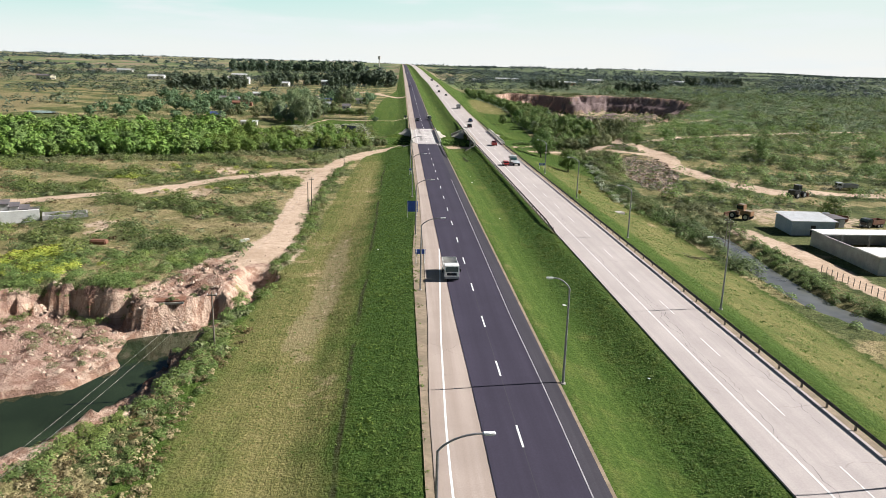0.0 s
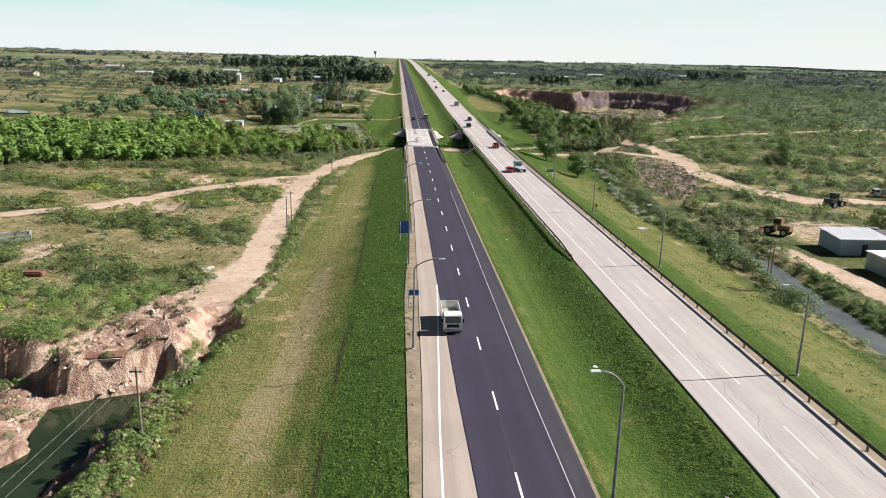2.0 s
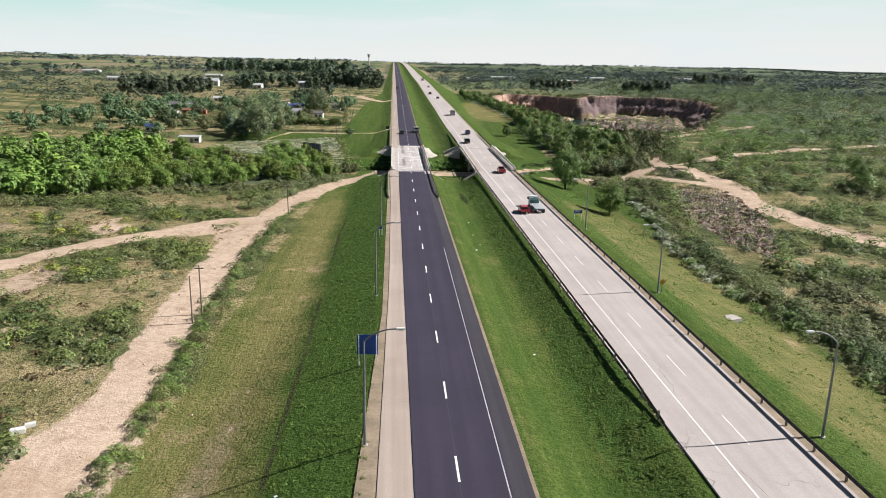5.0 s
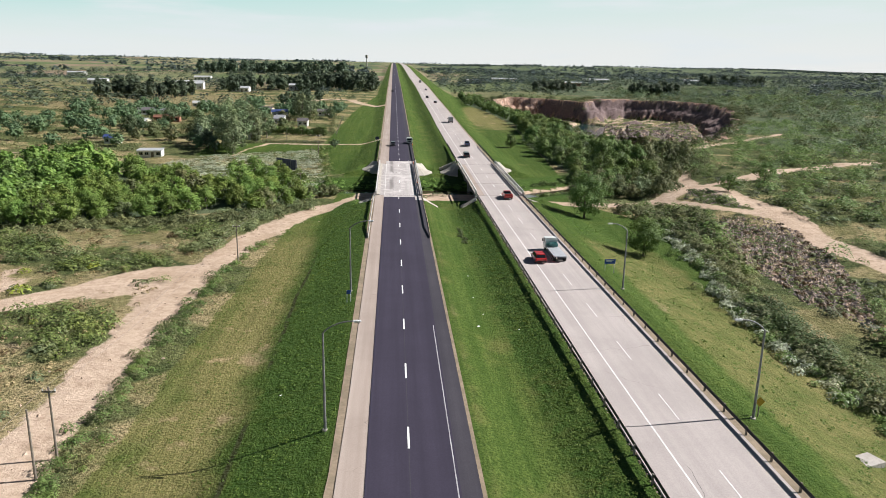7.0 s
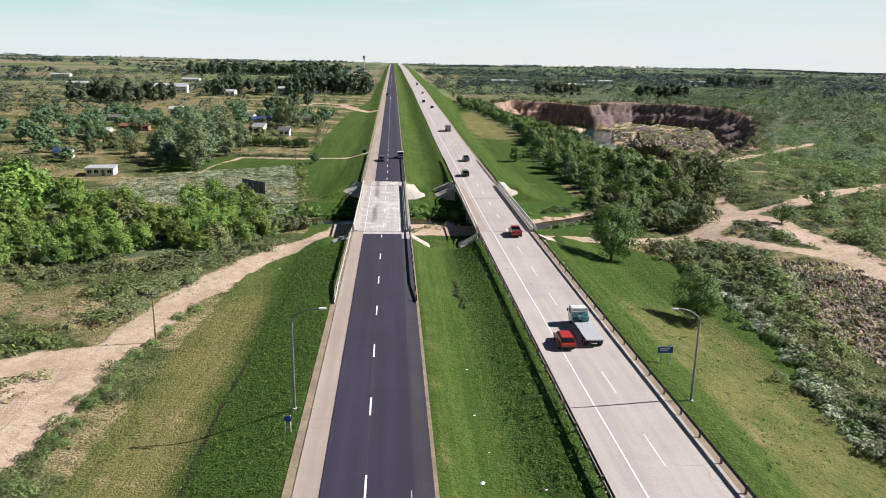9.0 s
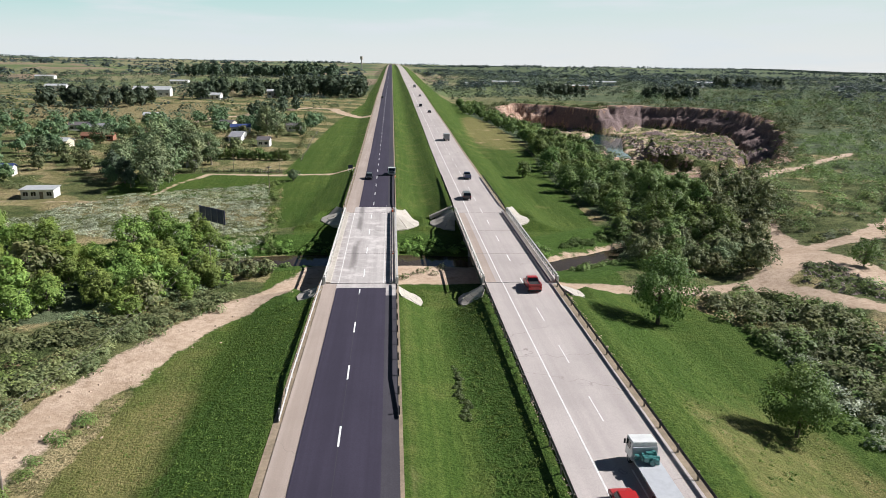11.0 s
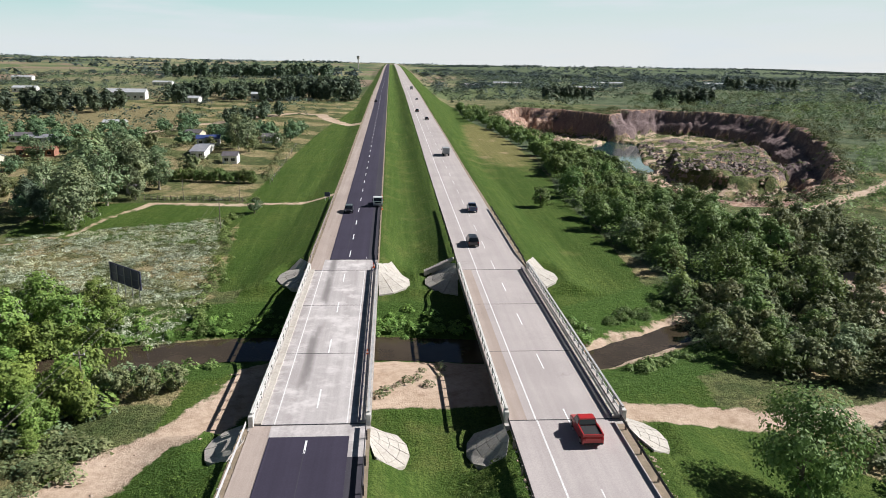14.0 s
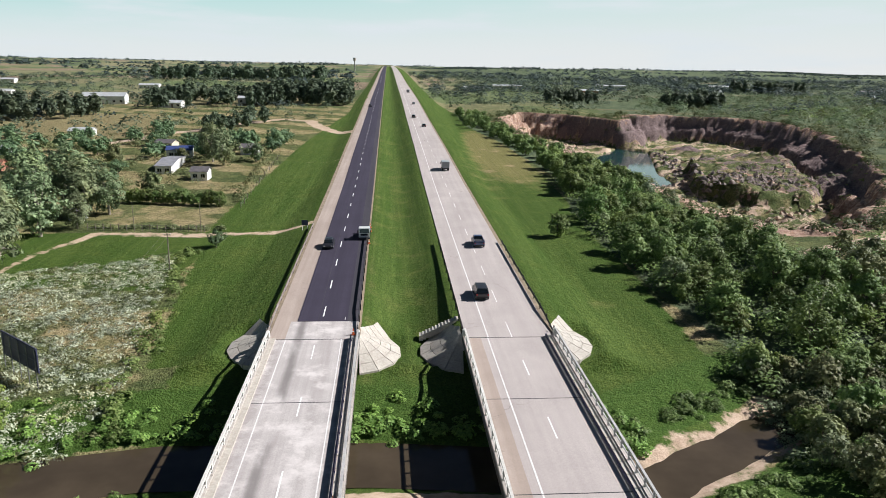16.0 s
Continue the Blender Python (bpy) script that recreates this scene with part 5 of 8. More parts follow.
prototype("sapling", 2, height=7.0, radius=3.6, clear=0.6, clusters=54, per=26, leaf=0.22, material=M_LEAFFRESH, bark=M_BARK, label="light green airy tree on open scrubland")
USED = set()


def plant(key, x, y, scale=1.0, group="", label="", seed=0, squash=1.0):
    rng = random.Random(int(x * 31 + y * 17 + seed))
    k = rng.randrange(len(PROTOTYPES[key]))
    src = PROTOTYPES[key][k]
    s = scale * rng.uniform(0.85, 1.15)
    m = pose(x, y, gz(x, y), 0, 0, rng.uniform(0, 360)) @ Matrix.Diagonal((s, s, s * squash * rng.uniform(0.9, 1.1), 1))
    if (key, k) not in USED:
        USED.add((key, k))
        src.matrix_basis = m
        t = src
    else:
        t = copy_thing(src, Matrix.Identity(4))
        t.matrix_basis = m
    if group:
        t["group"] = group
    if label:
        t["label"] = label
    return t


def grove(name, key, places, scale, label, seed, thin=2):
    """A far wood as one object: thinned copies of the crowns with larger sprays, and flat-sided trunks, joined."""
    rng = np.random.RandomState(seed)
    coords, trunks = [], []
    for x, y in places:
        src = PROTOTYPES[key][rng.randint(len(PROTOTYPES[key]))]
        me = next(o for o in src.children if o.name.startswith("crown")).data
        co = np.empty(len(me.vertices) * 3, np.float32)
        me.vertices.foreach_get("co", co)
        co = co.reshape(-1, 3, 3)
        top_z = float(co[:, :, 2].max())
        co = co[rng.randint(thin)::thin]
        mid = co.mean(1, keepdims=True)
        co = (mid + (co - mid) * thin ** 0.55).reshape(-1, 3)
        s, a, z = scale * rng.uniform(0.8, 1.2), rng.uniform(0, 6.28), gz(x, y)
        c, d = math.cos(a) * s, math.sin(a) * s
        coords.append(np.stack([co[:, 0] * c - co[:, 1] * d + x, co[:, 0] * d + co[:, 1] * c + y, co[:, 2] * s * rng.uniform(0.9, 1.15) + z], 1))
        top = top_z * s * 0.55
        for k in range(3):
            u, v = 2.09 * k, 2.09 * (k + 1)
            p, q = (x + 0.18 * math.cos(u), y + 0.18 * math.sin(u), z - 0.3), (x + 0.18 * math.cos(v), y + 0.18 * math.sin(v), z - 0.3)
            trunks.append(np.array([p, q, (x, y, z + top)]))
    n_leaf = sum(len(c) for c in coords) // 3
    co = np.concatenate(coords + trunks)
    faces = np.arange(len(co)).reshape(-1, 3)
    me = mesh_from_arrays(name, co, faces, PROTOTYPES[key][0].children[0].data.materials[0])
    me.materials.append(M_BARK)
    idx = np.zeros(len(faces), np.int32)
    idx[n_leaf:] = 1
    me.polygons.foreach_set("material_index", idx)
    return tagged(new(name, me), label, "trees", kind="stuff")


wood = [(x, y) for x, y in points_in(WOOD_LEFT, 470, 7, 3.2) if line_distance(STREAM, np.array([x]), np.array([y]))[0] > 4.0]
wood.sort(key=lambda p: -p[0])
for i, (x, y) in enumerate(wood[:72]):
    plant("dull" if i % 9 == 4 else "thicket", x, y, random.Random(i).uniform(0.62, 1.0), "wood by the stream")
grove("wood_mixed", "hedge", wood[72::3], 0.85, "dull green trees in the wood along the stream", 13, 4)
grove("wood_beyond", "thicket", [p for k, p in enumerate(wood[72:]) if k % 3], 0.9, "bright green wood along the stream", 3, 7)
belt = sorted(points_in(BELT, 104, 9, 2.8), key=lambda p: p[1])
for i, (x, y) in enumerate(belt[:72]):
    plant("pale" if i % 9 == 4 else "hedge", x, y, random.Random(i + 40).uniform(0.62, 0.92) * (0.85 if y < 305 else 1.0), "tree belt by the verge")
grove("belt_end", "hedge", belt[72:], 0.78, "far end of the green tree belt", 14, 2)
grove("belt_beyond", "hedge", points_in(BELT_FAR, 60, 12, 2.8), 0.65, "belt of green trees running beside the verge", 4, 3)
GAP_BUSH = [(44.5, 296), (47, 291), (44, 273), (49, 267), (58, 266), (64, 276), (62, 292)]
for i, (x, y) in enumerate(points_in(GAP_BUSH, 40, 15, 2.6)):
    plant(("dull", "pale", "dull", "hedge")[i % 4], x, y, random.Random(i + 8).uniform(0.45, 0.78), "bushes at the stream")
for x, y, k in ((-31, 283, 0.95), (-35, 286, 1.0), (-29.5, 288, 0.8), (-38, 281, 1.0), (-33, 279.5, 0.85), (-27, 285.5, 0.7)):
    plant("thicket", x, y, k, "wood by the stream")
for x, y, k in ((-19.5, 266.5, 0.5), (-16.8, 265.4, 0.55), (-14.6, 267, 0.42), (-22, 268, 0.4)):
    plant("dull", x, y, k, "bushes on the near bank", "dull olive bush on the stream bank")
for x, y, k in ((-20.8, 261, 0.5), (-23.4, 258, 0.55), (-25, 261.5, 0.6), (-22.5, 255, 0.4)):
    plant("thicket", x, y, k, "bushes on the near bank", "bright green bush on the stream bank")
GAP_MORE = [(52, 268), (60, 264), (70, 284), (86, 312), (92, 330), (80, 338), (72, 318), (64, 296)]
grove("gap_trees", "dull", points_in(GAP_MORE, 30, 25, 3.0), 0.68, "dull olive trees beside the clay track", 15, 1)
for x, y, k in ((56.5, 300, 0.85), (61, 306, 0.8), (52.5, 313, 0.62), (66, 291, 0.9), (49.5, 338, 0.6), (50.5, 352, 0.6)):
    plant("sapling", x, y, k, "light trees in the belt", "yellow-green airy tree among darker trees")
plant("willow", 37.2, 246.2, 1.0)
plant("willow", 40.2, 219.3, 0.78, label="bushy green tree on the grassy verge")
plant("hedge", 38.6, 350.5, 0.62, label="lone round bush on the verge")
for x, y, s in ((-49.9, 331, 1.05), (-52, 338, 0.95), (-51.2, 350, 0.9), (-54.5, 344, 0.85), (-52.3, 368, 1.0), (-58.8, 365, 1.05), (-49.4, 365, 1.1), (-45.5, 366, 0.85), (-55, 372, 1.15),
                (-60.1, 380, 0.95), (-47.5, 356, 0.7), (-64, 352, 0.7), (-40.8, 431, 0.95), (-36.5, 425, 0.9), (-43, 438, 0.8)):
    plant("poplar", x, y, s, "poplars by the houses")
for x, y, s in ((-59, 338, 0.8), (-56, 333, 0.6), (-63, 342, 0.75)):
    plant("dark", x, y, s * 0.62, "", "dark dense tree beneath the poplars")
for x, y, k in ((85.2, 160, 0.95), (108.7, 241, 0.75), (91.2, 279, 0.8), (170, 318, 0.9), (74, 262, 0.6), (120, 262, 0.6), (145, 238, 0.65)):
    plant("sapling", x, y, k, "trees on the open ground", "light green airy tree on open scrubland")
for i in range(11):
    plant("hedge", -45.5 + 1.9 * i, 377 - 0.3 * i, 0.5, "garden hedge", "clipped green hedge bush in a garden row")
plant("yard", -20.2, 342.8, 0.5, label="small green tree on the grass")
YARDS = [(-150, 345), (-58, 335), (-60, 380), (-26, 385), (-24, 480), (-70, 500), (-160, 470)]
yards = [(x, y) for x, y in points_in(YARDS, 125, 21, 4.2) if line_distance(LANE, np.array([x]), np.array([y]))[0] > 3 and not (-56 < x < -27 and 388 < y < 428)]
yards.sort(key=lambda p: math.hypot(p[0] + 40, p[1] - 380))
for i, (x, y) in enumerate(yards[:24]):
    plant("yard" if i % 3 else "dull", x, y, random.Random(i).uniform(0.6, 1.1), "garden trees")
grove("garden_trees", "yard", yards[24:], 0.85, "green garden trees among far houses", 16, 3)
shrubs_later = [(-23.5 - 0.15 * i + random.Random(i).uniform(-0.6, 0.6), 378 + 2.3 * i) for i in range(32)]
for poly, n, s in (([(-64, 640), (-15, 646), (-14, 740), (-60, 760)], 34, 1.0), ([(-116, 600), (-60, 628), (-62, 700), (-125, 690)], 26, 0.85),
                   ([(-172, 545), (-126, 540), (-122, 575), (-176, 585)], 18, 0.8), ([(-230, 980), (-60, 1010), (-60, 1090), (-230, 1080)], 44, 1.25),
                   ([(125, 770), (165, 765), (168, 800), (128, 806)], 14, 0.85), ([(212, 730), (254, 725), (258, 770), (214, 772)], 16, 0.9),
                   ([(370, 960), (440, 950), (446, 1010), (376, 1016)], 18, 1.0), ([(-62, 500), (-48, 490), (-40, 560), (-58, 570)], 8, 0.6)):
    grove("plantation", "dark", points_in(poly, int(n * 1.7), n, 2.8), s * 0.84, "plantation of tall dark eucalyptus trees", n, 6)


def foliage(name, centres, radii, heights, per, leaf, material, label, seed, category="shrub"):
    """Many low shrubs as one object: leaf sprays heaped over each centre (x, y on the ground)."""
    rng = np.random.RandomState(seed)
    centres = np.asarray(centres, float)
    z = ground_level(centres[:, 0], centres[:, 1])
    idx = np.repeat(np.arange(len(centres)), per)
    ang, rad = rng.uniform(0, 2 * np.pi, len(idx)), np.sqrt(rng.uniform(0, 1, len(idx)))
    r, h = np.asarray(radii)[idx], np.asarray(heights)[idx]
    up = np.sqrt(np.clip(1 - rad ** 2, 0, 1)) * rng.uniform(0.72, 1.05, len(idx)) * (1 + 0.18 * np.sin(7 * ang + idx))
    pts = np.stack([centres[idx, 0] + r * rad * np.cos(ang), centres[idx, 1] + r * rad * np.sin(ang), z[idx] + h * up + 0.05], 1)
    out = pts - np.stack([centres[idx, 0], centres[idx, 1], z[idx] - 0.3 * h], 1)
    co, quads = leaf_sprays(pts, rng.uniform(0.6, 1.35, len(idx)) * leaf * np.clip(r / np.mean(radii), 0.7, 1.5), rng, out)
    return tagged(new(name, mesh_from_arrays(name, co, quads, material)), label, category, kind="stuff")


TRACKS = [TRACK, TRACK_BRANCH, RIGHT_TRACK, RIGHT_BRANCH, BANK_TRACK, TRACK_LINK, YARD_TRACK, RIM_TRACK, LANE, FAR_TRACK]


def scatter(poly, n, seed, clump=0.0, size=14.0, keep_off=3.0, avoid=(), patch=None):
    """Random places in a polygon, gathered in patches, off the tracks."""
    rng = np.random.RandomState(seed)
    xs, ys = [p[0] for p in poly], [p[1] for p in poly]
    x, y = rng.uniform(min(xs), max(xs), n * 6), rng.uniform(min(ys), max(ys), n * 6)
    ok = inside(poly, x, y)
    for line in TRACKS:
        ok &= line_distance(line, x, y) > keep_off
    for other in avoid:
        ok &= ~inside(other, x, y)
    if clump:
        ok &= wave(x, y, size, seed if patch is None else patch) > clump * 2 - 1 + rng.uniform(-0.35, 0.35, len(x))
    return np.stack([x[ok][:n], y[ok][:n]], 1)


def off_clay(pts):
    """Places that are not on the bare clay shelf, the gully or the track's end."""
    pts = np.asarray(pts)
    return pts[(depth_in(CLAY_SHELF, pts[:, 0], pts[:, 1]) < -0.4) & (line_distance(GULLY, pts[:, 0], pts[:, 1]) > 1.6) & (line_distance(TRACK, pts[:, 0], pts[:, 1]) > 2.8)]


def shrubs(name, pts, rmin, rmax, flat, per, leaf, material, label, seed):
    leaf, per = leaf * 1.02, int(per * 1.7)
    rng = np.random.RandomState(seed)
    r = rng.uniform(rmin, rmax, len(pts)) * rng.uniform(0.7, 1.0, len(pts))
    return foliage(name, pts, r, r * rng.uniform(flat * 0.8, flat * 1.25, len(r)), per, leaf, material, label, seed)


def along(line, n, spread, seed, shift=0.0):
    rng = np.random.RandomState(seed)
    seg = np.array([math.hypot(b[0] - a[0], b[1] - a[1]) for a, b in zip(line, line[1:])])
    cum = np.concatenate([[0], np.cumsum(seg)])
    out = []
    for d in rng.uniform(0, cum[-1], n):
        i = min(int(np.searchsorted(cum, d, "right")) - 1, len(seg) - 1)
        f = (d - cum[i]) / seg[i]
        a, b = line[i], line[i + 1]
        nx, ny = -(b[1] - a[1]) / seg[i], (b[0] - a[0]) / seg[i]
        o = shift + rng.normal() * spread
        out.append((a[0] + (b[0] - a[0]) * f + nx * o, a[1] + (b[1] - a[1]) * f + ny * o))
    return np.array(out)


SCRUB_LEFT = [(-33, 118), (-32, 235), (-60, 232), (-130, 215), (-200, 190), (-200, 90), (-90, 95), (-58, 112), (-40, 113)]
IN_PATCH = dict(size=SCRUB_SIZE, patch=SCRUB_SEED)
shrubs("scrub_green", scatter(SCRUB_LEFT, 1300, 31, 0.56, **IN_PATCH), 0.5, 2.0, 0.75, 40, 0.14, M_LEAF, "low green scrub over rough ground", 1)
shrubs("scrub_olive", scatter(SCRUB_LEFT, 1000, 32, 0.50, **IN_PATCH), 0.4, 1.5, 0.7, 34, 0.14, M_LEAFOLIVE, "low olive scrub over rough ground", 2)
shrubs("scrub_grey", scatter(SCRUB_LEFT, 380, 33, 0.5, 25), 0.4, 1.2, 0.6, 24, 0.15, M_LEAFGREY, "pale grey scrub over rough ground", 3)
shrubs("scrub_brown", scatter(SCRUB_LEFT, 900, 34, 0.5, 15), 0.25, 0.9, 0.6, 16, 0.13, M_LEAFBROWN, "dry brown tufts over rough ground", 4)
shrubs("scrub_straw", scatter(SCRUB_LEFT, 2600, 35, 0.4, 12), 0.25, 0.7, 0.4, 9, 0.12, M_LEAFSTRAW, "dry straw-coloured grass tufts over rough ground", 4)
shrubs("scrub_clumps", scatter(SCRUB_LEFT, 380, 131, 0.62, keep_off=4.5, **IN_PATCH), 1.3, 2.9, 0.8, 96, 0.15, M_LEAF, "large green bushes over rough ground", 41)
shrubs("scrub_clumps_dark", scatter(SCRUB_LEFT, 220, 132, 0.60, keep_off=4.5, **IN_PATCH), 1.1, 2.4, 0.85, 84, 0.15, M_LEAFDARKBUSH, "large dark bushes over rough ground", 42)
STRIP = [(-7.2, 262), (-12.4, 252.5), (-17.8, 242.5), (-22.8, 224), (-25.4, 205), (-26, 180), (-25.6, 151), (-25.2, 139), (-25.4, 126), (-27, 112)]
shrubs("scrub_strip", along(STRIP[3:], 230, 0.65, 35), 0.4, 1.0, 0.75, 96, 0.070, M_LEAF, "line of low bushes between track and verge", 5)
shrubs("scrub_strip_dark", along(STRIP[4:], 130, 0.7, 36), 0.4, 1.1, 0.8, 96, 0.070, M_LEAFOLIVE, "line of dull bushes between track and verge", 6)
shrubs("wood_edge", along([(-21, 258), (-29, 244), (-41, 240), (-54, 237), (-68, 228), (-110, 216)], 420, 2.6, 37), 0.6, 1.5, 0.9, 40, 0.17, M_LEAFOLIVE, "dull bushes along the edge of the wood", 7)
shrubs("wood_canopy", np.array(wood) + np.random.RandomState(3).normal(size=(len(wood), 2)) * 1.2, 1.6, 2.6, 1.25, 60, 0.26, M_LEAFBRIGHT, "bright green undergrowth filling the wood", 77)
shrubs("belt_fill", np.array(points_in(BELT, 420, 19)), 1.5, 2.6, 1.3, 56, 0.22, M_LEAF, "green undergrowth filling the tree belt", 78)
shrubs("wood_edge_grey", along([(-16, 272), (-24, 266), (-26, 256), (-33, 246)], 60, 1.8, 38), 0.7, 1.5, 0.9, 46, 0.16, M_LEAFGREY, "grey bushes at the end of the wood", 8)
PIT_EDGE = PIT + PIT[:1]
shrubs("pit_bushes", off_clay(along(PIT_EDGE[:12], 230, 1.8, 39, -1.5)), 0.5, 1.5, 0.7, 133, 0.078, M_LEAF, "green bushes on the rim of the clay pit", 9)
shrubs("pit_bushes_near", off_clay(along(PIT_EDGE[16:], 110, 1.1, 40, -0.4)), 0.35, 1.1, 0.7, 140, 0.070, M_LEAF, "green bushes on the bank of the clay pit", 10)
shrubs("pit_grass", scatter([(-44, 45), (-34, 60), (-27, 72), (-26, 96), (-31, 90), (-31, 76), (-36, 64), (-46, 52)], 130, 41), 0.3, 0.9, 0.6, 26, 0.13, M_LEAFOLIVE, "dry tufts on the bank of the clay pit", 11)
shrubs("yellow_bushes", np.concatenate([along([(-63, 108), (-66, 122), (-58, 116), (-55, 112), (-60, 108)], 150, 2.0, 42), along([(-76, 187), (-73, 194)], 22, 1.6, 43),
       scatter([(-75, 160), (-40, 160), (-40, 225), (-75, 215)], 26, 44)]), 0.5, 1.5, 0.6, 44, 0.16, M_LEAFYELLOW, "bushes covered in bright yellow flowers", 12)
shrubs("gully_bushes", off_clay(scatter([(-33, 92), (-27.2, 92), (-26.5, 113), (-31, 110), (-34, 103)], 26, 45, keep_off=0)), 0.5, 1.2, 0.8, 126, 0.075, M_LEAF, "dense bushes in the gully", 13)
PIT_BANK = [(-38, 46), (-25.5, 46), (-26.0, 60), (-26.2, 72), (-24.6, 88), (-27.5, 88), (-29.5, 74), (-32, 64), (-38, 56)]
shrubs("bank_straw", scatter(PIT_BANK, 420, 411), 0.2, 0.55, 0.45, 14, 0.09, M_LEAFSTRAW, "dry straw tufts on the pit bank", 111)
shrubs("bank_brown", scatter(PIT_BANK, 240, 412), 0.25, 0.7, 0.6, 26, 0.085, M_LEAFBROWN, "dry brown weeds on the pit bank", 112)
shrubs("bank_green", scatter(PIT_BANK, 150, 413), 0.3, 0.9, 0.7, 80, 0.070, M_LEAF, "green weeds on the pit bank", 113)
shrubs("pit_bench_bushes", scatter([(-58, 98), (-43, 88), (-42, 96), (-50, 103)], 26, 46), 0.4, 1.2, 0.7, 72, 0.090, M_LEAFOLIVE, "bushes on the clay bench", 14)

shrubs("hedge_dark", along(HEDGE[:8], 420, 1.8, 51), 0.7, 1.6, 0.9, 60, 0.14, M_LEAFOLIVE, "dark bushy hedge along the ditch", 15)
shrubs("hedge_tall", along(HEDGE[3:9], 190, 1.3, 308, 0.6), 1.0, 2.2, 1.0, 80, 0.13, M_LEAFDARKBUSH, "tall dark bushes in the hedge by the ditch", 96)
shrubs("hedge_green", along(HEDGE[:8], 250, 1.6, 52, -1.4), 0.6, 1.4, 0.9, 60, 0.14, M_LEAF, "green bushy hedge along the ditch", 16)
shrubs("hedge_pale", along(HEDGE[:6], 170, 0.9, 53, -2.6), 0.5, 1.3, 0.75, 60, 0.11, M_LEAFPALE, "hedge bushes with pale white flowers", 17)
shrubs("ditch_edge", np.concatenate([along(DITCH, 260, 1.1, 54, 4.6), along(DITCH, 70, 0.7, 55, -4.0)]), 0.4, 1.0, 0.8, 90, 0.080, M_LEAF, "green plants along the ditch", 18)
shrubs("verge_thicket", scatter([(47, 257), (46, 244), (49, 232), (52, 214), (54, 206), (58, 228), (62, 247), (60, 257)], 100, 133, 0, 10, 2.4), 1.0, 2.2, 0.9, 80, 0.2, M_LEAFOLIVE, "dense bushes between verge and clay track", 43)
shrubs("verge_thicket_green", scatter([(47, 257), (46, 244), (49, 232), (52, 214), (54, 206), (58, 228), (62, 247), (60, 257)], 80, 134, 0, 10, 2.4), 0.9, 2.0, 0.9, 80, 0.2, M_LEAF, "green bushes between verge and clay track", 44)
SCRUB_RIGHT = [(56, 172), (70, 168), (120, 178), (260, 160), (300, 300), (200, 330), (120, 325), (80, 292), (76, 262), (60, 250), (55, 215)]
RUBBLE = [(61, 240), (70, 239.5), (74.5, 233), (74, 222), (68, 205), (59, 186), (55, 196), (56, 215), (59, 232)]
shrubs("moor_green", scatter(SCRUB_RIGHT, 1150, 56, 0.46, 24, 3.2, (RUBBLE,), MOOR_SEED), 0.8, 2.4, 0.9, 46, 0.19, M_LEAF, "green scrub on open ground", 19)
shrubs("moor_olive", scatter(SCRUB_RIGHT, 1000, 57, 0.42, 18, 3.2, (RUBBLE,)), 0.5, 1.6, 0.7, 40, 0.16, M_LEAFMOOR, "olive scrub on open ground", 20)
shrubs("moor_grey", scatter(SCRUB_RIGHT, 500, 58, 0.5, 26, 3.2, (RUBBLE,)), 0.5, 1.5, 0.7, 40, 0.15, M_LEAFGREY, "grey scrub on open ground", 21)
shrubs("moor_clumps", scatter(SCRUB_RIGHT, 480, 135, 0.54, 24, 4.5, (RUBBLE,), MOOR_SEED), 1.6, 3.6, 1.05, 110, 0.22, M_LEAF, "large olive bushes on open ground", 45)
shrubs("moor_near", scatter([(54, 140), (60, 150), (62, 168), (56, 185), (52, 172), (52, 150)], 110, 59, 0, 10, 2.0), 0.5, 1.5, 0.8, 40, 0.17, M_LEAFOLIVE, "scrub beside the yard", 22)
THICKET_RIGHT = [(120, 325), (200, 335), (320, 320), (520, 360), (560, 700), (420, 900), (230, 850), (170, 700), (190, 560), (196, 450), (160, 385)]
shrubs("thicket_green", scatter(THICKET_RIGHT, 1300, 61, 0.42, 60, 3, (QUARRY,)), 2.2, 5.0, 1.2, 48, 0.44, M_LEAFTHICKET, "bright green thicket beyond the quarry", 23)
shrubs("thicket_dark", scatter(THICKET_RIGHT, 900, 62, 0.4, 45, 3, (QUARRY,)), 1.8, 4.4, 1.1, 56, 0.38, M_LEAFDARKBUSH, "olive thicket beyond the quarry", 24)
shrubs("quarry_rim", along(QUARRY + QUARRY[:1], 420, 2.6, 63, 3.0), 1.2, 3.0, 0.85, 46, 0.28, M_LEAFDARKBUSH, "bushes on the rim of the quarry", 25)
RIM_FIELD = [(76, 296), (78, 330), (90, 345), (108, 356), (130, 380), (150, 412), (170, 450), (215, 470), (215, 370), (150, 318), (100, 296)]
shrubs("rim_bushes", scatter(RIM_FIELD, 700, 64, 0.12, 20, 2.0), 1.0, 2.8, 1.0, 40, 0.22, M_LEAF, "green bushes near the quarry track", 26)

WHITE_FIELD = [(-58, 324), (-25.5, 339), (-17.5, 288), (-20, 282), (-37, 286), (-72, 300)]
shrubs("white_field", scatter(WHITE_FIELD, 2600, 71, 0.22, 14, 1.2), 0.4, 1.1, 0.36, 18, 0.095, M_LEAFPALE, "weedy field with pale white seed heads", 27)
shrubs("white_field_green", scatter(WHITE_FIELD, 600, 72, 0.2, 12, 1.2), 0.5, 1.3, 0.4, 24, 0.11, M_LEAFOLIVE, "green weeds in the pale field", 28)
shrubs("field_edge", along([(-24.5, 341), (-20.5, 315), (-17.5, 290), (-16, 284)], 70, 0.8, 73), 0.5, 1.2, 0.8, 40, 0.16, M_LEAF, "bushes between field and mown verge", 29)
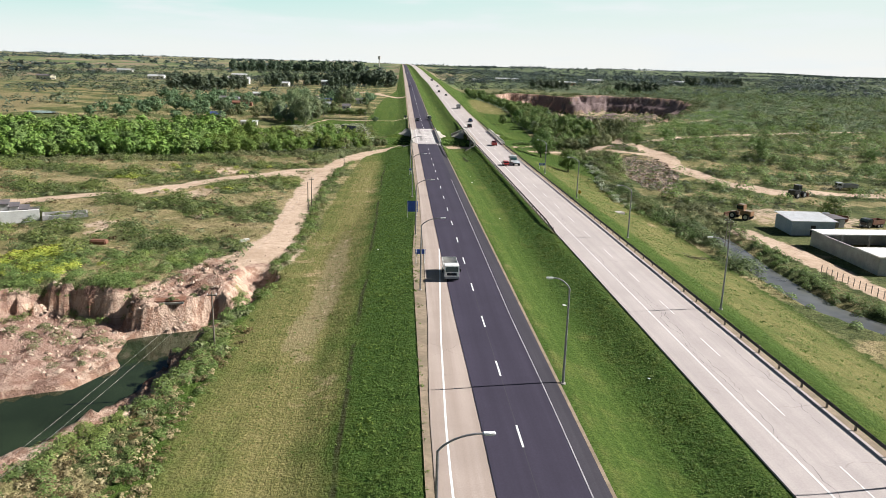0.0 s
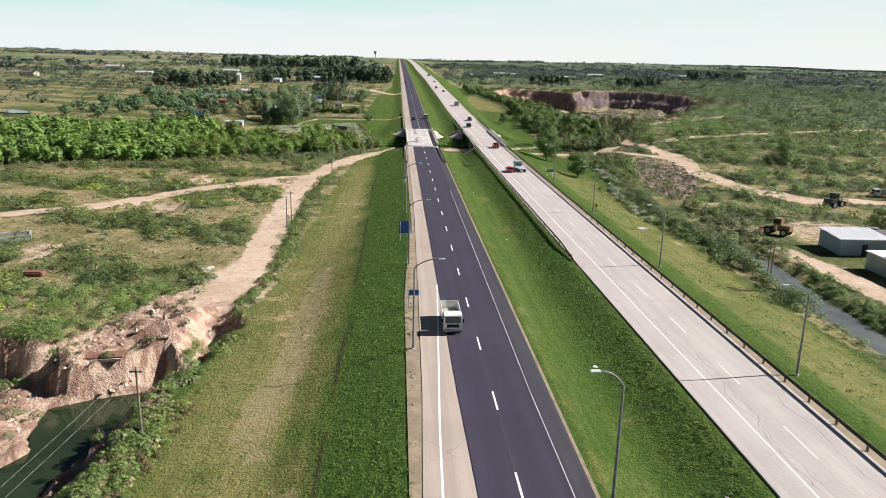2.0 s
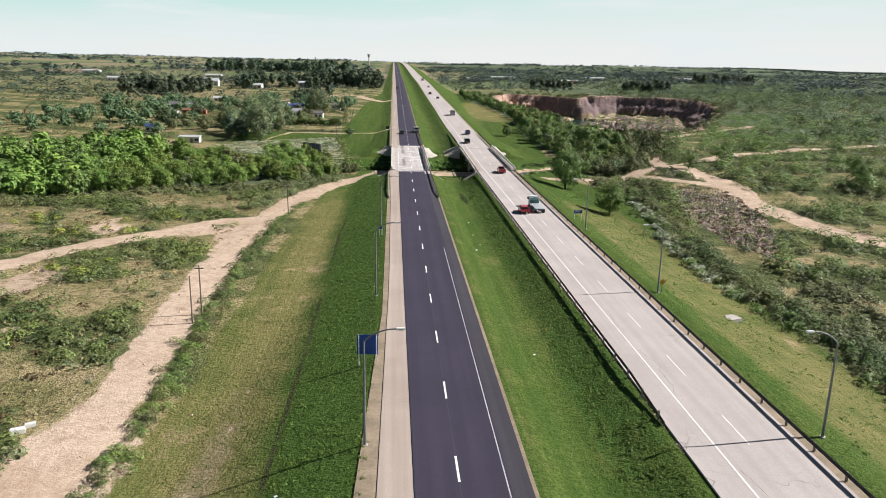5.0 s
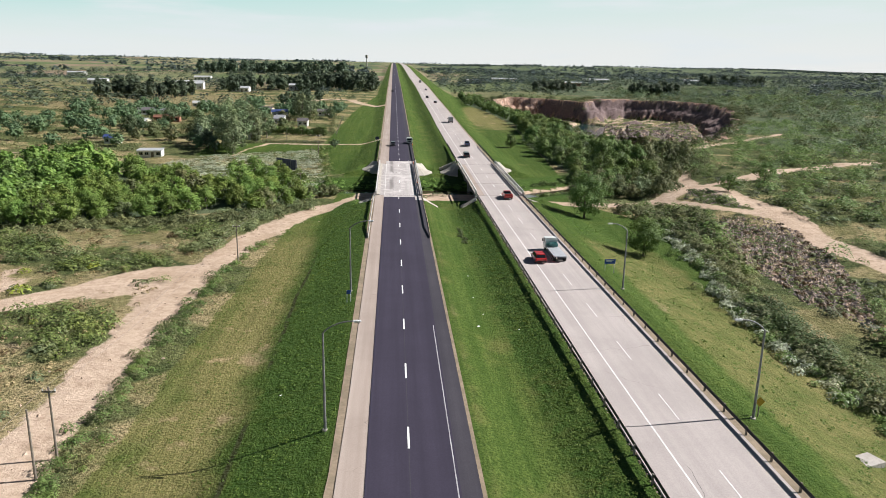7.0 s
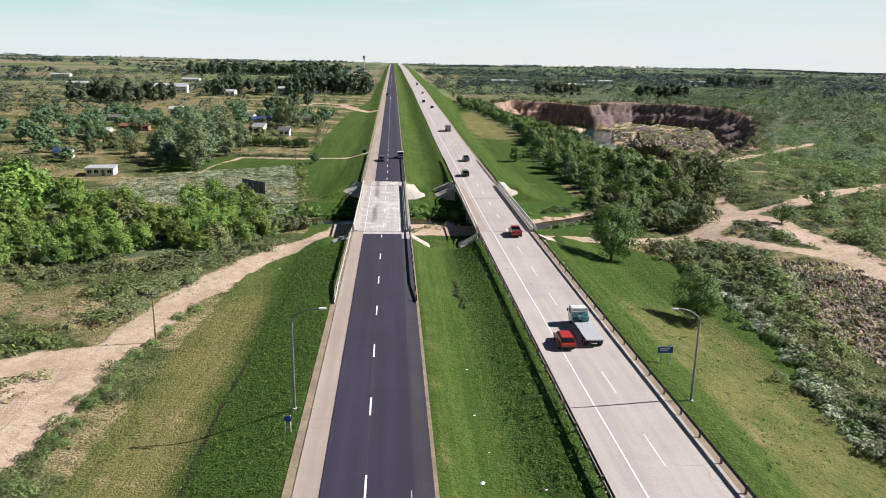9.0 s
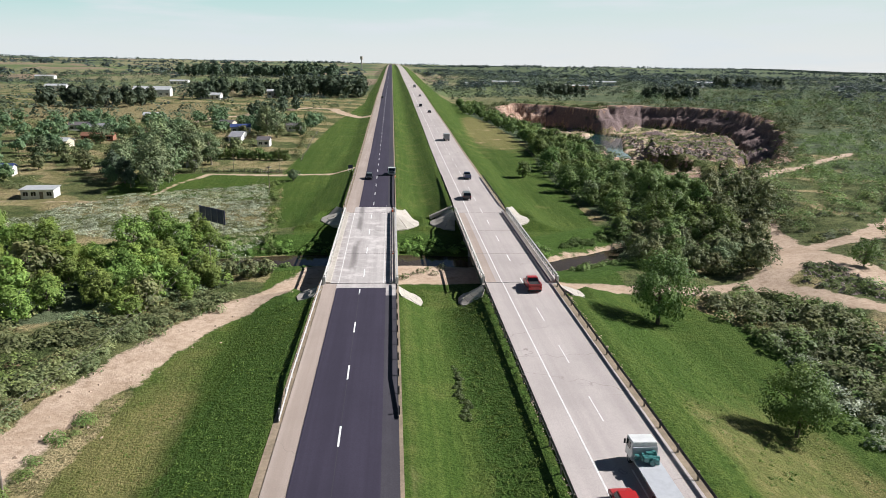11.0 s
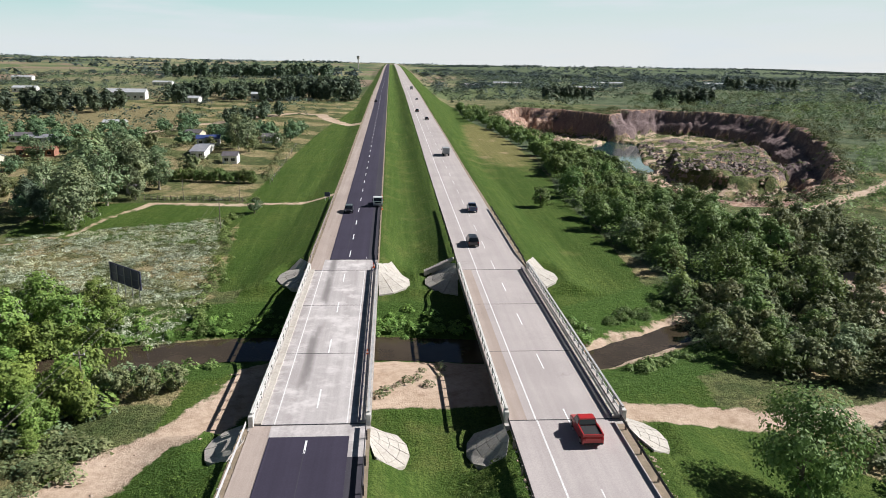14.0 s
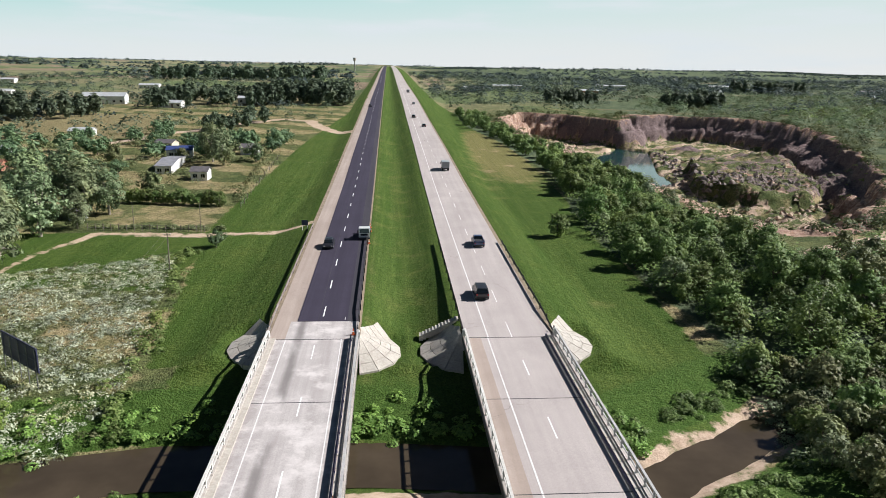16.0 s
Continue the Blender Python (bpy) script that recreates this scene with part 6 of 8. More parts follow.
BANKS = STREAM[2:9]
far_bank = [p for p in np.concatenate([along(BANKS, 240, 0.5, 74, 5.0), along(BANKS, 200, 1.6, 75, 6.5)]) if not (-6 < p[0] < 28 and p[1] < 276) and p[0] < 31]
shrubs("bank_reeds", far_bank, 0.4, 0.9, 0.8, 36, 0.14, M_LEAFBRIGHT, "lush reeds on the stream bank", 30)
near_bank = [p for p in along(BANKS, 200, 1.4, 76, -6.5) if p[0] < -12 or 30 < p[0] < 44]
shrubs("bank_bushes", near_bank, 0.4, 1.1, 0.8, 36, 0.15, M_LEAF, "green bushes on the stream bank", 31)
shrubs("reach_weeds", np.concatenate([along(STREAM[7:10], 60, 0.7, 305, 6.0), along(STREAM[7:10], 50, 0.8, 306, -5.6)]), 0.35, 0.9, 0.8, 44, 0.11, M_LEAF, "weeds beside the narrow reach of the stream", 94)
shrubs("reach_scrub", scatter([(43, 285), (47, 291), (50, 284), (48, 274), (43.5, 275)], 34, 307, keep_off=2.0), 0.8, 1.8, 0.9, 70, 0.14, M_LEAFGREY, "grey-green scrub hanging over the stream", 95)
shrubs("sand_bushes", np.array([(8.3, 267.8), (7.2, 266.9), (9.3, 268.6), (6.1, 265.6), (5.4, 264.6), (10.4, 267.0), (11.6, 269), (11.9, 272), (9.9, 270.6)]), 0.4, 0.9, 0.8, 46, 0.12, M_LEAFOLIVE, "small bushes growing on the sand bar", 32)
# Dark leaf clumps added in place of the median's dark, crack-like gully.
shrubs("ditch_bushes", along([(10.2, 231), (10.5, 228), (10.2, 225), (10.8, 222), (10.5, 219)], 70, 0.2, 177), 0.12, 0.36, 0.6, 30, 0.07, M_LEAFDARKBUSH, "dark weeds added in place of a dark gully in the median", 33)

shrubs("fence_bushes", np.array(shrubs_later), 0.8, 1.6, 1.1, 40, 0.2, M_LEAFOLIVE, "scrubby olive bushes along a fence", 69)
# Far foliage from here on has its haze painted into the leaf colours.
COUNTRY_LEFT = [(-60, 480), (-30, 500), (-16, 620), (-16, 1000), (-900, 1100), (-900, 300), (-160, 330), (-150, 470)]
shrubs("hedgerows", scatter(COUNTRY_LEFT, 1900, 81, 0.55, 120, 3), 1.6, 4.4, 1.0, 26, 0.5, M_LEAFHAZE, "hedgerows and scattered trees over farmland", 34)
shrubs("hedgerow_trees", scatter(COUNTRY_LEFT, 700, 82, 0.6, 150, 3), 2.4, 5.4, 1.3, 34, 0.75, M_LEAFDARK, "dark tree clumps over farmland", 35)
shrubs("garden_scrub", scatter([(-150, 335), (-60, 325), (-60, 378), (-26, 385), (-20, 480), (-70, 500), (-160, 470)], 520, 83, 0.4, 30, 3), 0.8, 2.4, 0.8, 34, 0.22, M_LEAFOLIVE, "bushes among small houses", 36)
hedge_lines = []
rng_h = np.random.RandomState(17)
for k in range(70):
    hx, hy = rng_h.uniform(-700, -40), rng_h.uniform(480, 1250)
    ang = 0.12 + (math.pi / 2 if k % 4 == 0 else 0.0) + rng_h.normal() * 0.08
    half = rng_h.uniform(25, 110)
    if hx + half > -22:
        continue
    hedge_lines.append(along([(hx - half * math.cos(ang), hy - half * math.sin(ang)), (hx + half * math.cos(ang), hy + half * math.sin(ang))], int(half / 2.2), 1.4, k))
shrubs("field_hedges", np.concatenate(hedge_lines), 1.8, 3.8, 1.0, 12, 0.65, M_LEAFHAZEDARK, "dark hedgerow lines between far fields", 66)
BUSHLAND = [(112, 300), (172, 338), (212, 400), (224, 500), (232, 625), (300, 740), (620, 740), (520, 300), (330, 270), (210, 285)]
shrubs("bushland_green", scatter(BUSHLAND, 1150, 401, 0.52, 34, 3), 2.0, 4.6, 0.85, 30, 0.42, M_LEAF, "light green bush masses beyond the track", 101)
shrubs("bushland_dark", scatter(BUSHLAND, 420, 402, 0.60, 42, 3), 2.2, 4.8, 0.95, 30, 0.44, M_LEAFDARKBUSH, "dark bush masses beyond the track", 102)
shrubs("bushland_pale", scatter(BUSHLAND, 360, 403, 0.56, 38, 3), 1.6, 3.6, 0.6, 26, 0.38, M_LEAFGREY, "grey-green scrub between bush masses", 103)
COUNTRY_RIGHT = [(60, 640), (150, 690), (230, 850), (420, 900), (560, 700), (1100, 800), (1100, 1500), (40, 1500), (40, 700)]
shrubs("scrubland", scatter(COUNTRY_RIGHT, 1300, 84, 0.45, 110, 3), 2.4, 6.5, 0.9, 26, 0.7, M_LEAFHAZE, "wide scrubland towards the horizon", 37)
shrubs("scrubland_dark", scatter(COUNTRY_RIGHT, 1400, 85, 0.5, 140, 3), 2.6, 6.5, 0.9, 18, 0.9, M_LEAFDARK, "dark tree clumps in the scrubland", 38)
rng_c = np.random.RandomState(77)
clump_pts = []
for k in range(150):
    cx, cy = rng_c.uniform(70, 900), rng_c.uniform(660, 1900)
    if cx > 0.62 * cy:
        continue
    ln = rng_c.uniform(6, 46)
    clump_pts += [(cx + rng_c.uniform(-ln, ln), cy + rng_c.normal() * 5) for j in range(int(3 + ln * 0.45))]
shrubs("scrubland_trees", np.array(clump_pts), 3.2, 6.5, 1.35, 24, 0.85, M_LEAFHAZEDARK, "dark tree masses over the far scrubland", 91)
far_pts = []
rng_far = np.random.RandomState(5)
for k in range(420):
    d = rng_far.uniform(900, 4300) if k % 3 else rng_far.uniform(2600, 4400)
    a = rng_far.uniform(-0.72, 0.72)
    cx, cy = d * math.sin(a), d * math.cos(a)
    if abs(cx - 11) < 60:
        continue
    m = rng_far.randint(8, 26)
    ln = rng_far.uniform(20, 130)
    far_pts += [(cx + rng_far.uniform(-ln, ln), cy + rng_far.normal() * 9) for j in range(m)]
far_pts = np.array([p for p in far_pts if abs(p[0] - 11) > 45 and p[1] < 4700])
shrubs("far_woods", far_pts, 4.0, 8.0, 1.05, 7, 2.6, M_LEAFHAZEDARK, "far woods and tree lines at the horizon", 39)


def lumps(name, pts, rmin, rmax, material, label, seed):
    """Broken stones and clods: squashed, dented octahedra joined into one object."""
    rng = np.random.RandomState(seed)
    pts = np.asarray(pts)
    z = ground_level(pts[:, 0], pts[:, 1])
    base = np.array([(1, 0, 0), (0.3, 0.95, 0), (-0.8, 0.6, 0), (-0.8, -0.6, 0), (0.3, -0.95, 0), (0.25, 0.1, 0.85), (-0.3, -0.15, 0.8)])
    tris = [(0, 1, 5), (1, 2, 5), (2, 6, 5), (2, 3, 6), (3, 4, 6), (4, 0, 6), (0, 5, 6)]
    verts, faces = [], []
    for (x, y), zz in zip(pts, z):
        r = rng.uniform(rmin, rmax) * rng.uniform(0.6, 1.0)
        a = rng.uniform(0, 6.28)
        c, s = math.cos(a), math.sin(a)
        v = (base + rng.normal(size=base.shape) * 0.16) * r * np.array([1, rng.uniform(0.6, 1), rng.uniform(0.5, 0.95)])
        k = len(verts)
        verts += [(x + vx * c - vy * s, y + vx * s + vy * c, zz + vz - 0.1 * r) for vx, vy, vz in v]
        faces += [(k + i, k + j, k + l) for i, j, l in tris]
    return tagged(new(name, mesh_of(name, verts, faces, material)), label, "rubble", kind="stuff")


lumps("rubble_field", scatter(RUBBLE, 2600, 91, 0.25, 9, 1.5), 0.14, 0.55, M_STONE, "dark clods dumped in a wide heap", 1)
lumps("island_rubble", scatter([(63, 252), (70, 247), (72, 254), (70.5, 264), (66, 264), (62, 257)], 220, 303, keep_off=2.2), 0.14, 0.5, M_STONE, "dark clods between two clay tracks", 18)
shrubs("island_weeds", scatter([(63, 252), (70, 247), (72, 254), (70.5, 264), (66, 264), (62, 257)], 40, 304, keep_off=2.4), 0.4, 1.0, 0.7, 40, 0.13, M_LEAFDARKBUSH, "low bushes between two clay tracks", 93)
lumps("rubble_pale", scatter(RUBBLE, 1700, 92, 0.35, 7, 1.5), 0.12, 0.55, M_PALESTONE, "pale clods dumped in a wide heap", 2)
shrubs("rubble_weeds", scatter(RUBBLE, 90, 192, 0.3, 8, 1.5), 0.35, 0.9, 0.6, 26, 0.16, M_LEAFOLIVE, "weeds growing through the dumped clods", 61)
shrubs("rubble_brown", scatter(RUBBLE, 110, 193, 0.3, 6, 1.5), 0.3, 0.8, 0.5, 22, 0.15, M_LEAFBROWN, "dry weeds growing through the dumped clods", 62)
lumps("quarry_rocks", np.concatenate([scatter([(104, 440), (134, 440), (134, 458), (106, 456)], 340, 93), scatter([(126, 446), (162, 440), (166, 490), (132, 486)], 260, 94)]), 0.5, 1.5, M_STONE, "broken rocks on the quarry floor", 3)
lumps("quarry_blocks", np.concatenate([scatter([(86, 372), (120, 384), (118, 404), (92, 410)], 120, 95), scatter([(76, 530), (100, 560), (110, 600), (80, 600)], 160, 96)]), 0.6, 1.9, M_PALESTONE, "pale blocks on the quarry floor", 4)
QUARRY_FLOOR = [(92, 372), (118, 384), (150, 412), (168, 452), (150, 500), (136, 560), (118, 470), (92, 462), (84, 420)]
shrubs("quarry_weeds", scatter(QUARRY_FLOOR, 260, 194, 0.45, 18, 1.0, (QUARRY_POND,)), 0.5, 1.5, 0.4, 24, 0.28, M_LEAFOLIVE, "weeds over the quarry floor", 63)
lumps("quarry_ledge", along([(84, 486), (96, 474), (112, 470), (122, 500), (132, 540), (140, 580)], 260, 3.5, 195), 0.5, 2.0, M_STONE, "fallen rocks round the quarry pond", 8)
lumps("quarry_slabs", along([(96, 420), (112, 414), (128, 424), (140, 436)], 120, 3.0, 196), 0.6, 2.2, M_PALESTONE, "pale slabs on the quarry floor", 9)
lumps("pit_clods", scatter([(-58, 98), (-49, 83), (-42, 86), (-43, 100), (-54, 106)], 160, 97), 0.2, 0.7, M_PALESTONE, "clay clods on the pit bench", 5)
lumps("track_clods", np.concatenate([along(TRACK, 150, 2.8, 98), along(RIGHT_TRACK, 150, 3.2, 99)]), 0.1, 0.35, M_PALESTONE, "clay clods beside the tracks", 6)
lumps("shelf_clods", scatter(CLAY_SHELF, 260, 301, keep_off=1.5), 0.12, 0.55, M_PALESTONE, "pale clay clods above the pit", 17)
shrubs("shelf_weeds", scatter(CLAY_SHELF, 40, 302, keep_off=1.5), 0.25, 0.8, 0.7, 60, 0.075, M_LEAFDARKBUSH, "weeds on the broken clay", 92)
lumps("pit_bank_clods", scatter([(-38, 60), (-31, 68), (-30, 84), (-34, 84), (-40, 70)], 160, 100), 0.15, 0.6, M_PALESTONE, "clay clods on the pit bank", 7)
shrubs("pit_rim_thicket", off_clay(scatter([(-60, 105), (-40, 107), (-37, 114), (-34, 118), (-40, 124), (-56, 122), (-66, 112)], 150, 197)), 0.7, 1.7, 0.7, 160, 0.078, M_LEAF, "thick green bushes above the clay cliff", 64)
shrubs("pit_floor_bushes", np.array([(-47, 88), (-48.5, 90), (-46, 91.5), (-51, 92), (-44.5, 89), (-53, 89), (-49, 94.5), (-45, 95.5)]), 0.7, 1.4, 0.7, 100, 0.090, M_LEAFOLIVE, "bushes on the pit bench", 65)
shrubs("lane_hedge", along([(-45, 356), (-33, 355.6), (-21, 354.6)], 60, 0.4, 198), 0.5, 0.9, 0.9, 34, 0.16, M_LEAFOLIVE, "low dark hedge along the lane", 67)
shrubs("gap_thicket", scatter([(46, 268), (62, 264), (78, 290), (94, 318), (86, 338), (70, 332), (66, 300), (48, 290)], 460, 199, 0, 10, 2.4), 1.0, 2.6, 0.95, 46, 0.19, M_LEAFDARKBUSH, "dense olive thicket beside the stream", 68)
lumps("rail_stones", np.concatenate([along([(25.9, 20), (25.9, 200), (26.6, 252)], 1100, 0.14, 201), along([(16.28, 119), (16.28, 252)], 420, 0.08, 202)]), 0.07, 0.19, M_PALESTONE, "pale stones along the foot of the guard rail", 11)
shrubs("median_grass", scatter([(11.6, 24), (15.9, 24), (15.9, 250), (11.6, 250)], 3000, 203, 0.2, 5, 0), 0.15, 0.42, 0.4, 7, 0.062, M_GRASSTUFT, "rough grass tufts on the median slope", 71)
shrubs("slope_grass", scatter([(-12.6, 40), (-7.0, 40), (-5.8, 150), (-5.8, 250), (-12.6, 250)], 3200, 204, 0.2, 6, 0), 0.15, 0.42, 0.4, 6, 0.062, M_GRASSTUFT, "rough grass tufts on the road bank", 72)
shrubs("verge_tufts", scatter([(-26, 60), (-13, 60), (-13, 250), (-24, 230)], 1800, 205, 0.3, 7, 2.6), 0.1, 0.24, 0.3, 7, 0.05, M_GRASSTUFT, "dry grass tufts on the mown verge", 73)
shrubs("far_verge_tufts", scatter([(28.5, 40), (42, 60), (43, 225), (36, 250), (28.5, 250)], 2200, 206, 0.3, 9, 0), 0.12, 0.30, 0.3, 7, 0.06, M_GRASSTUFT, "grass tufts on the sloping verge", 74)
shrubs("track_scrub", along([(-19, 256), (-25, 246), (-30, 232), (-33, 218)], 190, 1.6, 207), 0.6, 1.5, 0.85, 60, 0.13, M_LEAFOLIVE, "dull scrub between the track and the wood", 75)


# ---- vehicles ----
def paint(name, colour):
    m, t, p = nodes_of(name)
    t.links.new(mix(t, ramp(t, noise_node(t, 1.5, 4, 0.6), 0.35, 0.75), colour, tuple(v * 0.82 + 0.01 for v in colour)), p.inputs["Base Color"])
    p.inputs["Roughness"].default_value = 0.32
    p.inputs["Coat Weight"].default_value = 0.4
    return m


P_WHITE, P_RED, P_BLACK = paint("white_paint", (0.72, 0.72, 0.70)), paint("red_paint", (0.42, 0.018, 0.016)), paint("black_paint", (0.016, 0.016, 0.02))
P_GREY, P_BLUE, P_GREEN = paint("grey_paint", (0.23, 0.24, 0.26)), paint("blue_paint", (0.04, 0.07, 0.16)), paint("teal_paint", (0.06, 0.20, 0.19))
P_SILVER, P_ORANGE = paint("silver_paint", (0.50, 0.51, 0.53)), paint("orange_paint", (0.24, 0.125, 0.06))
P_BEIGE = paint("beige_bed", (0.42, 0.38, 0.31))


def extruded(name, profile, half, material, parent, label="", bevel=0.0, taper=None):
    """A side outline (y, z) drawn out across the car's width; taper narrows it with height."""
    bm = bm_new()
    rows = []
    for s in (-1, 1):
        rows.append([bm.verts.new((s * half * (1.0 if taper is None else taper(z)), y, z)) for y, z in profile])
    bm.faces.new(rows[0])
    bm.faces.new(rows[1][::-1])
    n = len(profile)
    for i in range(n):
        bm.faces.new((rows[0][i], rows[1][i], rows[1][(i + 1) % n], rows[0][(i + 1) % n]))
    bmesh.ops.recalc_face_normals(bm, faces=bm.faces[:])
    if bevel:
        bmesh.ops.bevel(bm, geom=bm.edges[:], offset=bevel, segments=2, affect="EDGES")
    return part(name, bm, material, parent, label)


def wheel(parent, x, y, r, w):
    tyre = rodded("wheel", (x - w / 2, y, r), (x + w / 2, y, r), r, M_RUBBER, parent, seg=18)
    s = 1 if x > 0 else -1
    rodded("rim", (x + s * (w / 2 - 0.02), y, r), (x + s * (w / 2 + 0.015), y, r), r * 0.58, M_CHROME, tyre, seg=14)
    return tyre


def quad_part(name, pts, material, parent, label=""):
    n = (Vector(pts[1]) - Vector(pts[0])).cross(Vector(pts[3]) - Vector(pts[0])).normalized() * 0.02
    me = mesh_of(name, [Vector(p) + n for p in pts] + [Vector(p) - n for p in pts],
                 [(0, 1, 2, 3), (7, 6, 5, 4), (0, 4, 5, 1), (1, 5, 6, 2), (2, 6, 7, 3), (3, 7, 4, 0)], material)
    ob = new(name, me)
    ob.parent = parent
    if label:
        ob["label"] = label
    return ob


def car(x, y, material, label, turn=0.0, kind="hatch", group="cars on the highway"):
    c = thing("car", label, "car", group, at=(x, y, road_z(y) + 0.045), turn=turn)
    c.scale = (0.9, 0.9, 0.9)   # compact cars
    L, W = (4.2, 0.86) if kind == "hatch" else (4.7, 0.93)
    b, f = -L / 2, L / 2
    up = 0.0 if kind == "hatch" else 0.16
    extruded("body", [(b, 0.32), (f, 0.32), (f, 0.62 + up), (f - 0.12, 0.74 + up), (f - 1.05, 0.90 + up), (b + 0.25, 0.94 + up), (b, 0.80 + up)], W, material, c, bevel=0.05)
    top = 1.45 + up * 1.6
    narrow = lambda z: 1.0 - 0.20 * max(0.0, (z - 0.9 - up)) / (top - 0.9 - up)
    if kind == "pickup":
        cab0, cab1 = -0.35, f - 1.05
    elif kind == "suv":
        cab0, cab1 = b + 0.12, f - 1.0
    else:
        cab0, cab1 = b + 0.2, f - 1.0
    slope = 0.55
    rear = 0.18 if kind != "hatch" else 0.45
    extruded("cabin", [(cab0, 0.90 + up), (cab1, 0.88 + up), (cab1 - slope, top), (cab0 + rear, top)], W * 0.95, material, c, bevel=0.03, taper=narrow)
    zt, zb = top - 0.10, 0.95 + up

    def along_slope(y0, y1, z):
        return y0 + (y1 - y0) * (z - 0.9 - up) / (top - 0.9 - up)
    for s, nm, y0, y1 in ((1, "windscreen", cab1, cab1 - slope), (-1, "rear_window", cab0, cab0 + rear)):
        ya, yb = along_slope(y0, y1, zb) + s * 0.015, along_slope(y0, y1, zt) + s * 0.015
        wa, wb = W * 0.95 * narrow(zb) * 0.9, W * 0.95 * narrow(zt) * 0.9
        quad_part(nm, [(-wa, ya, zb), (wa, ya, zb), (wb, yb, zt), (-wb, yb, zt)], M_GLASS, c)
    for s in (-1, 1):
        xa, xb = s * (W * 0.95 * narrow(zb) + 0.012), s * (W * 0.95 * narrow(zt) + 0.012)
        quad_part("side_window", [(xa, along_slope(cab0, cab0 + rear, zb) + 0.15, zb), (xa, along_slope(cab1, cab1 - slope, zb) - 0.15, zb),
                                  (xb, along_slope(cab1, cab1 - slope, zt) - 0.1, zt), (xb, along_slope(cab0, cab0 + rear, zt) + 0.1, zt)], M_GLASS, c)
        for yy in (b + 0.8, f - 0.82):
            wheel(c, s * (W - 0.08), yy, 0.32 + up * 0.25, 0.2)
        boxed("headlight", (s * (W - 0.22) - 0.15, s * (W - 0.22) + 0.15, f - 0.06, f + 0.02, 0.55 + up, 0.68 + up), M_LAMP, c)
        boxed("tail_light", (s * (W - 0.15) - 0.1, s * (W - 0.15) + 0.1, b - 0.02, b + 0.05, 0.60 + up, 0.78 + up), M_REDLAMP, c)
    boxed("bumper", (-W * 0.92, W * 0.92, f - 0.08, f + 0.05, 0.34, 0.50), M_RUBBER, c, bevel=0.02)
    boxed("bumper", (-W * 0.92, W * 0.92, b - 0.05, b + 0.08, 0.34, 0.50), M_RUBBER, c, bevel=0.02)
    if kind == "pickup":
        boxed("load_bed", (-W * 0.82, W * 0.82, b + 0.12, cab0 - 0.12, 0.95 + up, 1.0 + up), M_RUBBER, c, "dark open load bed")
        for s in (-1, 1):
            boxed("bed_side", (s * W * 0.93 - 0.05, s * W * 0.93 + 0.05, b + 0.05, cab0 - 0.02, 0.9 + up, 1.14 + up), material, c)
        boxed("tailgate", (-W * 0.9, W * 0.9, b + 0.02, b + 0.1, 0.9 + up, 1.14 + up), material, c)
    return c


TRUCK_SCALE = 0.76   # light trucks


